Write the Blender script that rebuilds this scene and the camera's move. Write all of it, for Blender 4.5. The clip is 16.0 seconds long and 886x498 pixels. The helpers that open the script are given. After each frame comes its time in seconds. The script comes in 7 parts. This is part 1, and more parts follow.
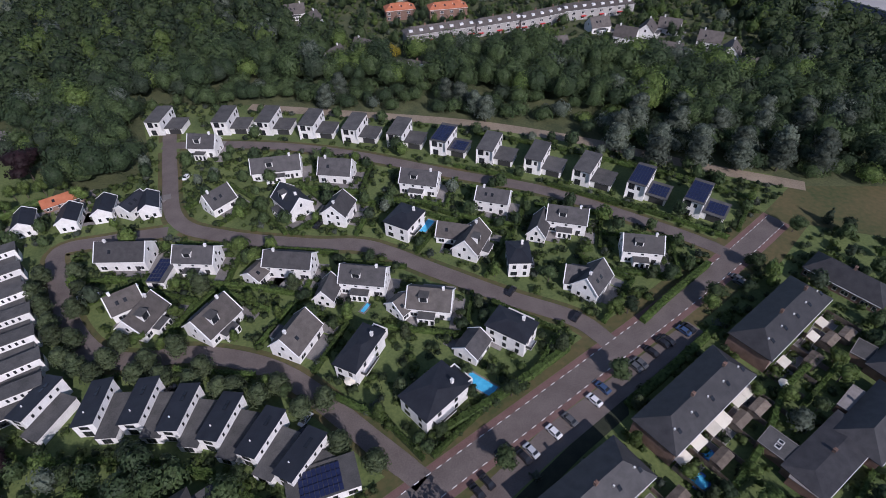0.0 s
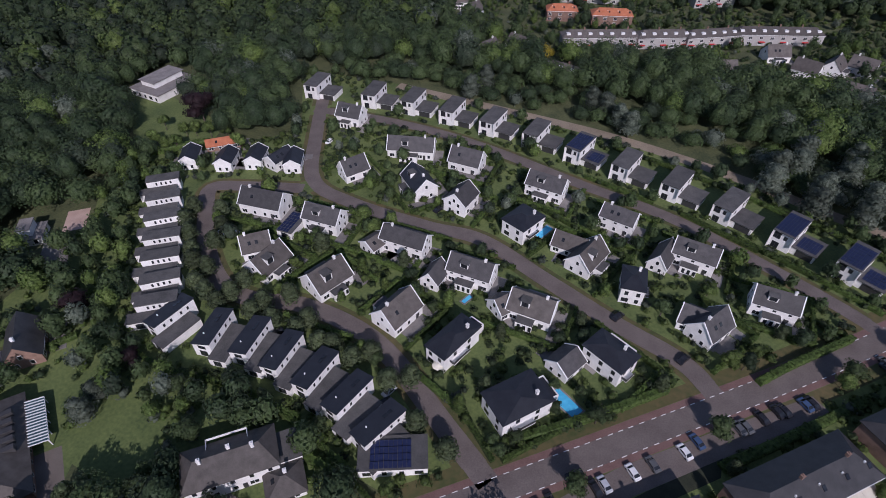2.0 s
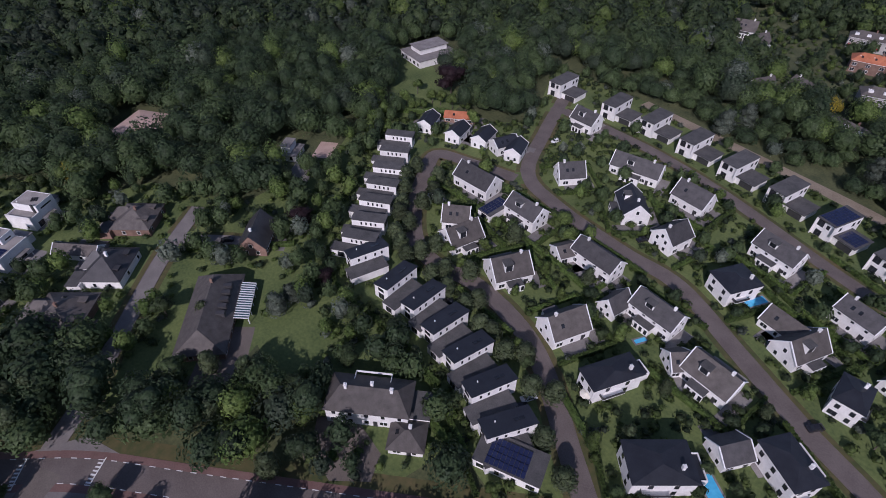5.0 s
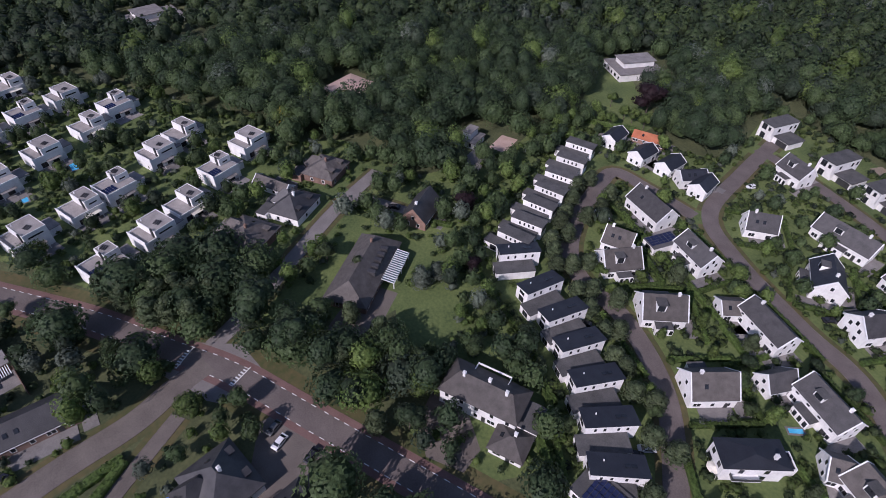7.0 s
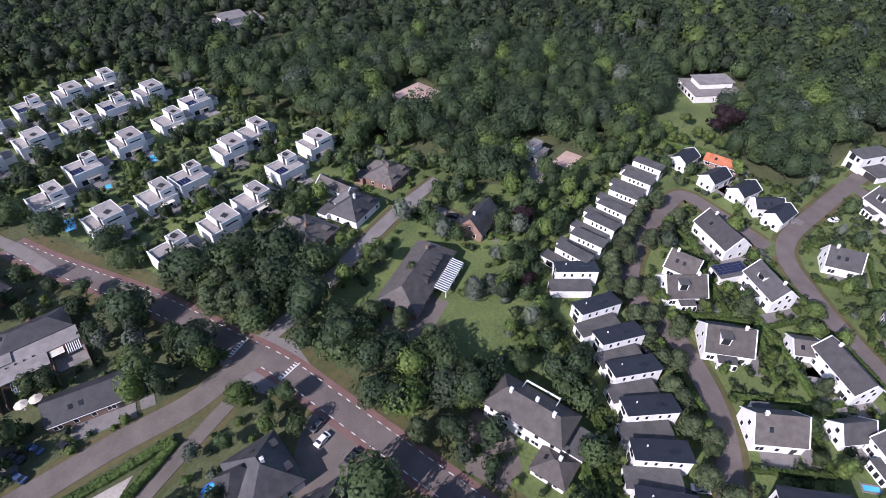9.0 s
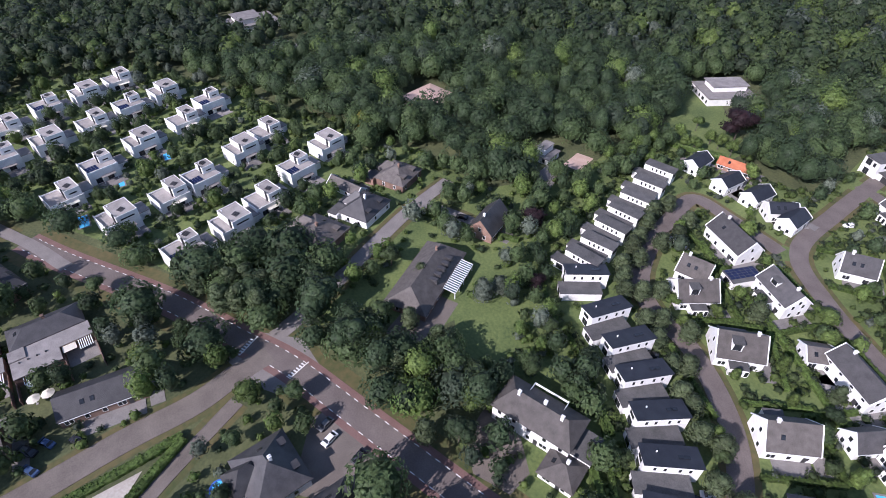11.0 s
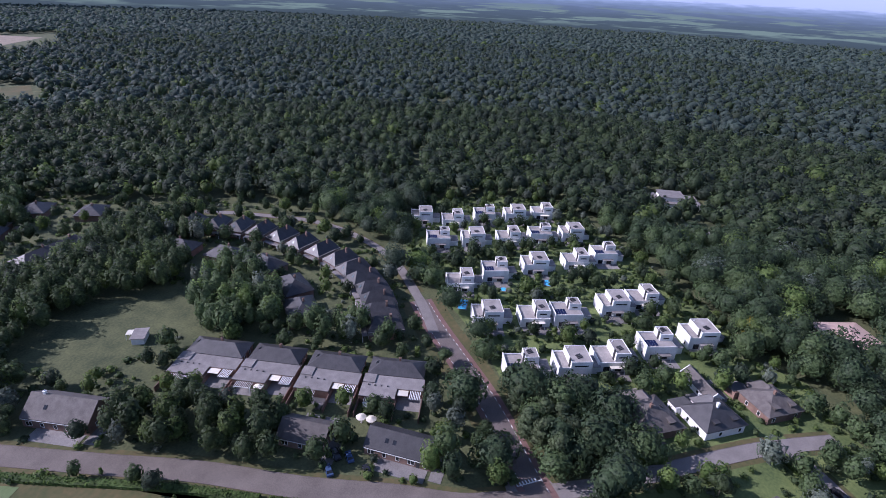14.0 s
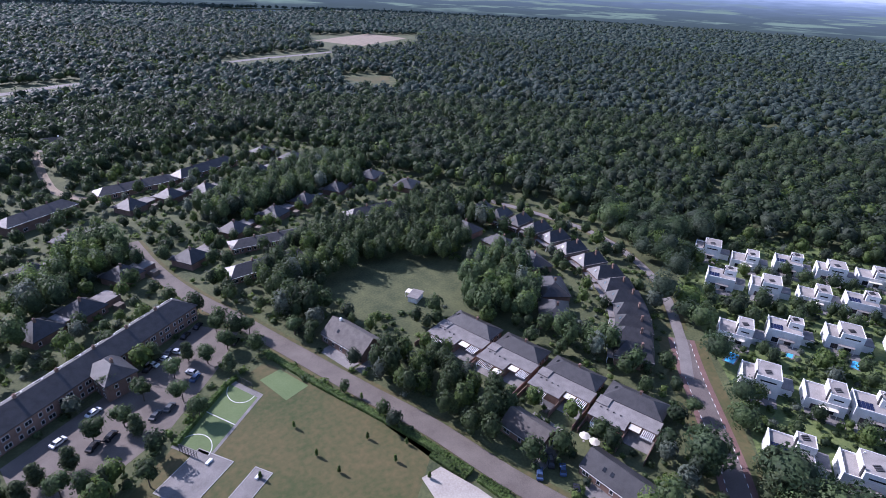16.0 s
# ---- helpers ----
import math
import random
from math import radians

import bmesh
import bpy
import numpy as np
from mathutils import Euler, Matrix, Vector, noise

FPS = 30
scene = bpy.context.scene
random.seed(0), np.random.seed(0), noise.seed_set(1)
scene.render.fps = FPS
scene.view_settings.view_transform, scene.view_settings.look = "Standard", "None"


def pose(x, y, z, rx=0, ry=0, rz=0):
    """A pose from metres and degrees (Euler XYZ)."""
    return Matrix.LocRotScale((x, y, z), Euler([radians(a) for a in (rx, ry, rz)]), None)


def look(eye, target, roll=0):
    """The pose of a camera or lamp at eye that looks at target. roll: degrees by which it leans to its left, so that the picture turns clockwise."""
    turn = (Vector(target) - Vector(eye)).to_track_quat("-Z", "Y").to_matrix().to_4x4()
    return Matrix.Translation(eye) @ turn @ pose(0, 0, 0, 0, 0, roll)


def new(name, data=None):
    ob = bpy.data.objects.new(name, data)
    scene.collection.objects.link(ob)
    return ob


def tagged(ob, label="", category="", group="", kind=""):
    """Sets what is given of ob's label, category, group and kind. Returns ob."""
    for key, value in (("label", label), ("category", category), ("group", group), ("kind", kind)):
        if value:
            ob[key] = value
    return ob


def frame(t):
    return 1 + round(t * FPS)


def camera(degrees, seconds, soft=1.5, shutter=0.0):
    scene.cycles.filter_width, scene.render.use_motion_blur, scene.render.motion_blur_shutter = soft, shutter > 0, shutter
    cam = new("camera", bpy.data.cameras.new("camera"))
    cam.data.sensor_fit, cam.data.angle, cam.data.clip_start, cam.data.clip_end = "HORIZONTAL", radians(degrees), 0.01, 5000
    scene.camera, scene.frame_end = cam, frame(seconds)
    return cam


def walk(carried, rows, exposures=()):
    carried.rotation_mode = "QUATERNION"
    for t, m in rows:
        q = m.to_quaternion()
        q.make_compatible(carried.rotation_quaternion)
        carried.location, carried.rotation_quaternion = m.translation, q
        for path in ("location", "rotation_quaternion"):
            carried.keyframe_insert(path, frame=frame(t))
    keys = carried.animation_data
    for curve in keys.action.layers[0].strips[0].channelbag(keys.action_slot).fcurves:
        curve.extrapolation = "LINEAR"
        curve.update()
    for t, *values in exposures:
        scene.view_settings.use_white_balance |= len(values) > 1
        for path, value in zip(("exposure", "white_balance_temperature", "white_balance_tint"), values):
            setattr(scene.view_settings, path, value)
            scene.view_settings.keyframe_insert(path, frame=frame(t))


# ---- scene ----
cam = camera(78.72, 16.0, soft=0.6)
EXPOSURES = [(0.0, -0.36, 6100, 24), (1.0, -0.38, 6100, 24), (2.5, -0.6, 6100, 29), (3.5, -0.62, 6050, 30), (6.0, -0.56, 6050, 30), (7.0, -0.28, 6100, 30),
             (8.0, 0.06, 6100, 26), (8.5, 0.32, 6100, 26), (9.0, 0.45, 6100, 27), (12.0, 0.54, 6100, 25), (13.0, 0.66, 6000, 27), (14.0, 0.28, 5720, 33), (15.0, 0.36, 5720, 32), (16.0, 0.58, 5700, 30)]
PATH = [
    (0.0, -0.00, 0.00, 120.00, 47.438, 1.111, -2.348),
    (0.5, -0.19, 0.09, 119.97, 47.398, 1.299, -2.718),
    (1.0, -0.14, 0.01, 120.47, 47.421, 1.264, -3.368),
    (1.5, -0.83, 0.32, 119.81, 47.337, 0.425, 5.054),
    (2.0, -1.29, 0.14, 120.04, 47.248, -0.089, 14.271),
    (2.5, -1.64, -0.12, 119.31, 47.264, -0.705, 26.555),
    (3.0, -1.10, 0.33, 118.90, 46.938, -1.089, 39.446),
    (3.5, -0.89, 0.62, 118.75, 47.123, -0.813, 41.480),
    (6.0, -1.10, 0.48, 119.34, 47.369, -0.238, 42.969),
    (6.5, -2.06, -0.15, 119.31, 47.079, -0.702, 50.151),
    (7.0, -2.08, -0.57, 118.70, 46.892, -1.223, 63.364),
    (7.5, -3.29, -1.21, 117.84, 47.006, -1.467, 71.181),
    (8.0, -3.00, -0.79, 117.70, 47.627, -1.523, 70.986),
    (8.5, -3.08, -0.76, 117.71, 48.236, -1.161, 70.272),
    (9.0, -2.88, -0.83, 117.36, 48.069, -0.537, 70.393),
    (11.5, -2.96, -0.76, 117.21, 48.199, -0.428, 71.738),
    (12.0, -2.92, -0.69, 117.22, 48.352, -0.267, 71.483),
    (12.5, -3.38, -1.93, 116.28, 48.041, -1.027, 84.450),
    (13.0, -3.72, -2.41, 116.40, 52.322, -1.926, 93.980),
    (13.5, -3.69, -2.73, 116.59, 58.612, -2.357, 102.420),
    (14.0, -3.67, -3.66, 114.52, 64.247, -2.825, 115.402),
    (14.5, -3.44, -2.39, 113.78, 64.094, -2.803, 129.518),
    (15.0, -4.00, -1.99, 113.98, 63.777, -2.739, 138.980),
    (15.5, -4.62, -1.66, 114.11, 63.681, -2.617, 143.619),
    (16.0, -4.41, -1.91, 114.40, 63.637, -2.559, 146.641),
]
walk(cam, [(row[0], pose(*row[1:])) for row in PATH], EXPOSURES)

# ---- light: low summer sun, clear sky ----
SUN_AZ, SUN_EL = -64.0, 34.0
sun_way = Vector((math.cos(radians(SUN_AZ)) * math.cos(radians(SUN_EL)),
                  math.sin(radians(SUN_AZ)) * math.cos(radians(SUN_EL)), math.sin(radians(SUN_EL))))
world = bpy.data.worlds.new("sky")
scene.world = world
world.use_nodes = True
wn = world.node_tree.nodes
sky = wn.new("ShaderNodeTexSky")
sky.sky_type, sky.sun_disc = "NISHITA", False
sky.sun_elevation, sky.sun_rotation = radians(SUN_EL), radians(90.0 - SUN_AZ)
sky.air_density, sky.dust_density = 1.0, 0.4
wn["Background"].inputs["Strength"].default_value = 0.125
world.node_tree.links.new(sky.outputs["Color"], wn["Background"].inputs["Color"])
sun_data = bpy.data.lights.new("sun", "SUN")
sun_data.energy, sun_data.angle, sun_data.color = 4.7, radians(0.6), (1.0, 0.965, 0.92)
sun = new("sun", sun_data)
sun.matrix_world = look(sun_way * 500, (0, 0, 0))

# ---- materials ----
def surface(name, low, high, scale=0.5, fine=6.0, rough=0.8, bump=0.15, metal=0.0, vary=0.0):
    """Two noises at world size blend two colours; the finer one also gives relief."""
    m = bpy.data.materials.new(name)
    m.use_nodes = True
    n, l = m.node_tree.nodes, m.node_tree.links
    b = n["Principled BSDF"]
    geo = n.new("ShaderNodeNewGeometry")
    n1, n2 = n.new("ShaderNodeTexNoise"), n.new("ShaderNodeTexNoise")
    n1.inputs["Scale"].default_value, n1.inputs["Detail"].default_value = scale, 4.0
    n2.inputs["Scale"].default_value, n2.inputs["Detail"].default_value = fine, 3.0
    for t in (n1, n2):
        l.new(geo.outputs["Position"], t.inputs["Vector"])
    add = n.new("ShaderNodeMath")
    add.operation = "MULTIPLY_ADD"
    add.inputs[1].default_value, add.inputs[2].default_value = 0.55, 0.0
    l.new(n2.outputs["Fac"], add.inputs[0])
    half = n.new("ShaderNodeMath")
    half.operation = "MULTIPLY_ADD"
    half.inputs[1].default_value = 0.75
    l.new(n1.outputs["Fac"], half.inputs[0])
    l.new(add.outputs[0], half.inputs[2])
    ramp = n.new("ShaderNodeValToRGB")
    ramp.color_ramp.elements[0].position, ramp.color_ramp.elements[1].position = 0.42, 0.88
    ramp.color_ramp.elements[0].color, ramp.color_ramp.elements[1].color = (*low, 1), (*high, 1)
    l.new(half.outputs[0], ramp.inputs[0])
    col = ramp.outputs["Color"]
    if vary:
        info, hsv, rng = n.new("ShaderNodeObjectInfo"), n.new("ShaderNodeHueSaturation"), n.new("ShaderNodeMapRange")
        rng.inputs["To Min"].default_value, rng.inputs["To Max"].default_value = 1.0 - vary, 1.0 + vary
        l.new(info.outputs["Random"], rng.inputs["Value"])
        l.new(rng.outputs["Result"], hsv.inputs["Value"])
        l.new(col, hsv.inputs["Color"])
        col = hsv.outputs["Color"]
    l.new(col, b.inputs["Base Color"])
    b.inputs["Roughness"].default_value, b.inputs["Metallic"].default_value = rough, metal
    if bump:
        bp = n.new("ShaderNodeBump")
        bp.inputs["Strength"].default_value, bp.inputs["Distance"].default_value = bump, 0.1
        l.new(n2.outputs["Fac"], bp.inputs["Height"])
        l.new(bp.outputs["Normal"], b.inputs["Normal"])
    return m


def foliage(name, low, high, vary=0.3, sheen=0.04):
    """Leaves: per-clump and per-tree tints, some light coming through."""
    m = bpy.data.materials.new(name)
    m.use_nodes = True
    n, l = m.node_tree.nodes, m.node_tree.links
    b, out = n["Principled BSDF"], n["Material Output"]
    geo, info, nz = n.new("ShaderNodeNewGeometry"), n.new("ShaderNodeObjectInfo"), n.new("ShaderNodeTexNoise")
    nz.inputs["Scale"].default_value, nz.inputs["Detail"].default_value = 0.13, 3.0
    l.new(geo.outputs["Position"], nz.inputs["Vector"])
    mix = n.new("ShaderNodeMix")
    mix.data_type = "RGBA"
    mix.inputs["A"].default_value, mix.inputs["B"].default_value = (*low, 1), (*high, 1)
    fac = n.new("ShaderNodeMath")
    fac.operation = "MULTIPLY_ADD"
    fac.inputs[1].default_value = 0.42
    l.new(geo.outputs["Random Per Island"], fac.inputs[0])
    sub = n.new("ShaderNodeMath")
    sub.operation = "MULTIPLY_ADD"
    sub.inputs[1].default_value, sub.inputs[2].default_value = 1.6, -0.5
    l.new(nz.outputs["Fac"], sub.inputs[0])
    l.new(sub.outputs[0], fac.inputs[2])
    fac.use_clamp = True
    l.new(fac.outputs[0], mix.inputs["Factor"])
    hsv, rng = n.new("ShaderNodeHueSaturation"), n.new("ShaderNodeMapRange")
    rng.inputs["To Min"].default_value, rng.inputs["To Max"].default_value = 1 - vary, 1 + vary
    l.new(info.outputs["Random"], rng.inputs["Value"])
    grain, grain_rng, both = n.new("ShaderNodeTexNoise"), n.new("ShaderNodeMapRange"), n.new("ShaderNodeMath")
    grain.inputs["Scale"].default_value, grain.inputs["Detail"].default_value = 1.3, 4.0
    l.new(geo.outputs["Position"], grain.inputs["Vector"])
    grain_rng.inputs["From Min"].default_value, grain_rng.inputs["From Max"].default_value = 0.3, 0.7
    grain_rng.inputs["To Min"].default_value, grain_rng.inputs["To Max"].default_value = 0.5, 1.55
    l.new(grain.outputs["Fac"], grain_rng.inputs["Value"])
    both.operation = "MULTIPLY"
    l.new(rng.outputs["Result"], both.inputs[0])
    l.new(grain_rng.outputs["Result"], both.inputs[1])
    l.new(both.outputs[0], hsv.inputs["Value"])
    l.new(mix.outputs["Result"], hsv.inputs["Color"])
    l.new(hsv.outputs["Color"], b.inputs["Base Color"])
    b.inputs["Roughness"].default_value = 0.6
    b.inputs["Specular IOR Level"].default_value = 0.25
    b.inputs["Sheen Weight"].default_value, b.inputs["Sheen Roughness"].default_value = sheen, 0.6
    tr, ms = n.new("ShaderNodeBsdfTranslucent"), n.new("ShaderNodeMixShader")
    l.new(hsv.outputs["Color"], tr.inputs["Color"])
    ms.inputs[0].default_value = 0.5
    l.new(b.outputs[0], ms.inputs[1])
    l.new(tr.outputs[0], ms.inputs[2])
    l.new(ms.outputs[0], out.inputs["Surface"])
    return m


render_white = surface("white_render", (0.62, 0.61, 0.59), (0.82, 0.81, 0.79), 0.4, 3, 0.85, 0.05, vary=0.08)
render_grey = surface("grey_render", (0.22, 0.22, 0.22), (0.34, 0.33, 0.32), 0.4, 4, 0.85, 0.05)
brick_red = surface("brick", (0.14, 0.085, 0.065), (0.27, 0.17, 0.13), 0.5, 9, 0.9, 0.2, vary=0.15)
brick_pink = surface("pink_brick", (0.42, 0.27, 0.22), (0.55, 0.38, 0.31), 0.4, 5, 0.9, 0.1)
tile_grey = surface("grey_tiles", (0.034, 0.032, 0.033), (0.078, 0.074, 0.074), 0.6, 7, 0.65, 0.35, vary=0.25)
tile_brown = surface("weathered_tiles", (0.058, 0.050, 0.045), (0.122, 0.108, 0.098), 0.6, 7, 0.75, 0.35, vary=0.22)
tile_dark = surface("anthracite_tiles", (0.026, 0.025, 0.027), (0.062, 0.060, 0.061), 0.5, 6, 0.5, 0.35, vary=0.2)
tile_orange = surface("orange_tiles", (0.34, 0.10, 0.045), (0.50, 0.18, 0.09), 0.5, 6, 0.8, 0.3)
roof_black = surface("black_roofing", (0.011, 0.012, 0.017), (0.026, 0.029, 0.037), 0.5, 5, 0.55, 0.15, vary=0.15)
roof_flat = surface("grey_bitumen", (0.048, 0.048, 0.047), (0.105, 0.101, 0.098), 0.35, 3, 0.9, 0.2, vary=0.15)
roof_gravel = surface("pale_gravel_roof", (0.20, 0.182, 0.168), (0.36, 0.332, 0.308), 0.3, 5, 0.95, 0.3, vary=0.12)
glass = surface("window_glass", (0.012, 0.014, 0.017), (0.03, 0.034, 0.04), 0.5, 1, 0.06, 0.0)
frame_white = surface("white_frames", (0.7, 0.7, 0.69), (0.8, 0.8, 0.79), 1, 5, 0.5, 0.0)
frame_dark = surface("dark_frames", (0.025, 0.025, 0.028), (0.05, 0.05, 0.05), 1, 5, 0.5, 0.0)
timber = surface("weathered_timber", (0.11, 0.085, 0.065), (0.23, 0.19, 0.15), 0.8, 8, 0.9, 0.3, vary=0.25)
solar_cell = surface("solar_cells", (0.012, 0.016, 0.045), (0.02, 0.028, 0.075), 0.8, 4, 0.15, 0.0)
asphalt = surface("asphalt", (0.098, 0.079, 0.071), (0.172, 0.144, 0.131), 0.15, 3, 0.92, 0.2)
asphalt_light = surface("pale_asphalt", (0.15, 0.135, 0.126), (0.235, 0.215, 0.20), 0.2, 3, 0.92, 0.2)
asphalt_red = surface("red_cycle_asphalt", (0.13, 0.072, 0.062), (0.20, 0.12, 0.105), 0.2, 3, 0.92, 0.2)
brick_paving = surface("clay_paving", (0.098, 0.082, 0.070), (0.185, 0.158, 0.136), 0.15, 4, 0.92, 0.25)
paving = surface("grey_paving", (0.145, 0.134, 0.125), (0.27, 0.253, 0.238), 0.25, 4, 0.9, 0.2, vary=0.2)
concrete = surface("concrete", (0.30, 0.29, 0.28), (0.42, 0.41, 0.39), 0.1, 2, 0.9, 0.1)
sand = surface("dry_sand_path", (0.17, 0.135, 0.095), (0.33, 0.27, 0.20), 0.12, 2, 0.95, 0.3)
plaza_sand = surface("pale_play_sand", (0.30, 0.265, 0.225), (0.47, 0.43, 0.375), 0.15, 2, 0.95, 0.2)
paint_white = surface("road_paint", (0.6, 0.6, 0.58), (0.78, 0.78, 0.76), 1.5, 8, 0.8, 0.05)
grass = surface("garden_ground", (0.032, 0.046, 0.017), (0.115, 0.125, 0.052), 0.12, 1.2, 0.95, 0.5)
lawn = surface("lawn_grass", (0.050, 0.082, 0.024), (0.150, 0.188, 0.058), 0.07, 1.2, 0.95, 0.5)
dry_grass = surface("dry_grass", (0.036, 0.060, 0.015), (0.130, 0.098, 0.042), 0.045, 0.6, 0.95, 0.4)
turf = surface("sports_turf", (0.095, 0.140, 0.050), (0.130, 0.178, 0.070), 0.2, 2, 0.9, 0.1)
pool_water = surface("pool_water", (0.06, 0.42, 0.70), (0.10, 0.55, 0.82), 0.5, 1.2, 0.05, 0.1)
lake_water = surface("lake_water", (0.35, 0.42, 0.50), (0.45, 0.52, 0.60), 0.01, 0.1, 0.1, 0.0)
bark = surface("bark", (0.05, 0.04, 0.03), (0.12, 0.10, 0.08), 1.5, 8, 0.95, 0.5)
car_black = surface("black_car_paint", (0.012, 0.012, 0.015), (0.03, 0.03, 0.035), 1, 5, 0.2, 0.0)
car_grey = surface("grey_car_paint", (0.08, 0.085, 0.09), (0.12, 0.125, 0.13), 1, 5, 0.25, 0.0)
car_silver = surface("silver_car_paint", (0.42, 0.44, 0.47), (0.5, 0.52, 0.55), 1, 5, 0.25, 0.0)
car_white = surface("white_car_paint", (0.72, 0.72, 0.72), (0.8, 0.8, 0.8), 1, 5, 0.25, 0.0)
car_blue = surface("blue_car_paint", (0.04, 0.07, 0.14), (0.06, 0.10, 0.19), 1, 5, 0.25, 0.0)
rubber = surface("tyre_rubber", (0.015, 0.015, 0.015), (0.03, 0.03, 0.03), 2, 8, 0.9, 0.1)
canvas = surface("cream_canvas", (0.62, 0.58, 0.48), (0.75, 0.71, 0.60), 0.6, 5, 0.9, 0.05, vary=0.15)
red_canvas = surface("red_canvas", (0.50, 0.02, 0.025), (0.62, 0.04, 0.04), 0.6, 5, 0.9, 0.05)
blue_canvas = surface("blue_plastic", (0.03, 0.10, 0.42), (0.05, 0.16, 0.55), 0.6, 5, 0.6, 0.05)
leaf_mid = foliage("leaves_green", (0.040, 0.067, 0.027), (0.097, 0.140, 0.056))
leaf_birch = foliage("leaves_birch", (0.056, 0.082, 0.040), (0.125, 0.158, 0.078))
leaf_dark = foliage("leaves_dark", (0.025, 0.045, 0.022), (0.061, 0.094, 0.043))
leaf_light = foliage("leaves_light", (0.060, 0.105, 0.028), (0.145, 0.200, 0.056))
leaf_grey = foliage("leaves_silver", (0.08, 0.105, 0.078), (0.175, 0.205, 0.155))
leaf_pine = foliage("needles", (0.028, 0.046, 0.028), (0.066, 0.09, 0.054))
leaf_purple = foliage("leaves_copper", (0.018, 0.010, 0.013), (0.045, 0.022, 0.026))
leaf_yellow = foliage("leaves_yellow", (0.20, 0.17, 0.02), (0.34, 0.28, 0.04))
LEAVES = [leaf_mid, leaf_dark, leaf_light, leaf_grey, leaf_pine, leaf_purple, leaf_yellow]
glass_blue = surface("conservatory_glass", (0.025, 0.06, 0.075), (0.045, 0.09, 0.105), 0.5, 1, 0.35, 0.0)
roof_pink = surface("pinkish_roof", (0.40, 0.28, 0.23), (0.52, 0.38, 0.32), 0.3, 3, 0.9, 0.1)
# far crowns: distance haze mixed into the leaf colour, paler and bluer
leaf_far_haze = foliage("blue_green_needles", (0.044, 0.074, 0.060), (0.088, 0.124, 0.098), sheen=0.06)
metal_blue = surface("blue_grey_steel", (0.10, 0.12, 0.19), (0.14, 0.16, 0.24), 0.1, 2, 0.5, 0.05)
hedge_leaf = foliage("hedge_leaves", (0.055, 0.095, 0.024), (0.115, 0.175, 0.046))
roof_stone = surface("grey_stone_roof", (0.15, 0.138, 0.13), (0.27, 0.25, 0.238), 0.4, 4, 0.95, 0.3, vary=0.1)
# ditch bed, near-black because its shade is put into the colour
ditch_shade = surface("damp_ditch", (0.012, 0.016, 0.009), (0.03, 0.036, 0.018), 0.4, 3, 0.9, 0.5)
play_yellow = surface("yellow_paint", (0.55, 0.36, 0.05), (0.68, 0.46, 0.08), 1, 5, 0.6, 0.0)

# ---- building blocks ----
FOOT = []      # x, y, half length, half width, turn: ground taken by houses
LANES = []     # points and half width of the roads


def mesh_of(name, verts, faces, *mats):
    me = bpy.data.meshes.new(name)
    me.from_pydata(verts, [], faces)
    for m in mats:
        me.materials.append(m)
    me.update()
    return me


def part(name, shape, material, parent, at=None, label=""):
    """One mesh under a thing; shape is (verts, faces) or a ready mesh."""
    me = shape if isinstance(shape, bpy.types.Mesh) else mesh_of(name, shape[0], shape[1], material)
    ob = new(name, me)
    ob.parent = parent
    if at is not None:
        ob.matrix_basis = at
    return tagged(ob, label) if label else ob


def thing(name, x, y, turn, label, category, group="", z=0.0):
    ob = new(name)
    ob.empty_display_size = 0.5
    ob.matrix_basis = pose(x, y, z, 0, 0, turn)
    return tagged(ob, label, category, group)


def join(*shapes):
    v, f = [], []
    for sv, sf in shapes:
        k = len(v)
        v += sv
        f += [tuple(i + k for i in q) for q in sf]
    return v, f


def block(x0, x1, y0, y1, z0, z1):
    v = [(x, y, z) for z in (z0, z1) for y in (y0, y1) for x in (x0, x1)]
    return v, [(0, 2, 3, 1), (4, 5, 7, 6), (0, 1, 5, 4), (2, 6, 7, 3), (0, 4, 6, 2), (1, 3, 7, 5)]


def prism(pts, z0, z1):
    """A straight prism over a plan polygon."""
    n = len(pts)
    v = [(x, y, z0) for x, y in pts] + [(x, y, z1) for x, y in pts]
    return v, [tuple(range(n - 1, -1, -1)), tuple(range(n, 2 * n))] + [(i, (i + 1) % n, (i + 1) % n + n, i + n) for i in range(n)]


def gable_walls(L, W, eave, ridge):
    a, b = L / 2, W / 2
    v = [(-a, -b, 0), (a, -b, 0), (a, b, 0), (-a, b, 0), (-a, -b, eave), (a, -b, eave), (a, b, eave), (-a, b, eave), (-a, 0, ridge), (a, 0, ridge)]
    return v, [(0, 1, 5, 4), (2, 3, 7, 6), (1, 2, 6, 9, 5), (3, 0, 4, 8, 7), (4, 5, 9, 8), (6, 7, 8, 9)]


def gable_roof(L, W, eave, ridge, over=0.35, thick=0.2):
    a, b = L / 2 + over * 0.6, W / 2 + over
    drop = (ridge - eave) / (W / 2) * over
    prof = [(-b, eave - drop + 0.05), (0, ridge + 0.05), (b, eave - drop + 0.05), (b, eave - drop + 0.05 + thick), (0, ridge + 0.05 + thick), (-b, eave - drop + 0.05 + thick)]
    v = [(x, y, z) for x in (-a, a) for y, z in prof]
    return v, [(0, 1, 4, 5), (1, 2, 3, 4), (6, 11, 10, 7), (7, 10, 9, 8)] + [(i, i + 6, (i + 1) % 6 + 6, (i + 1) % 6) for i in range(6)]


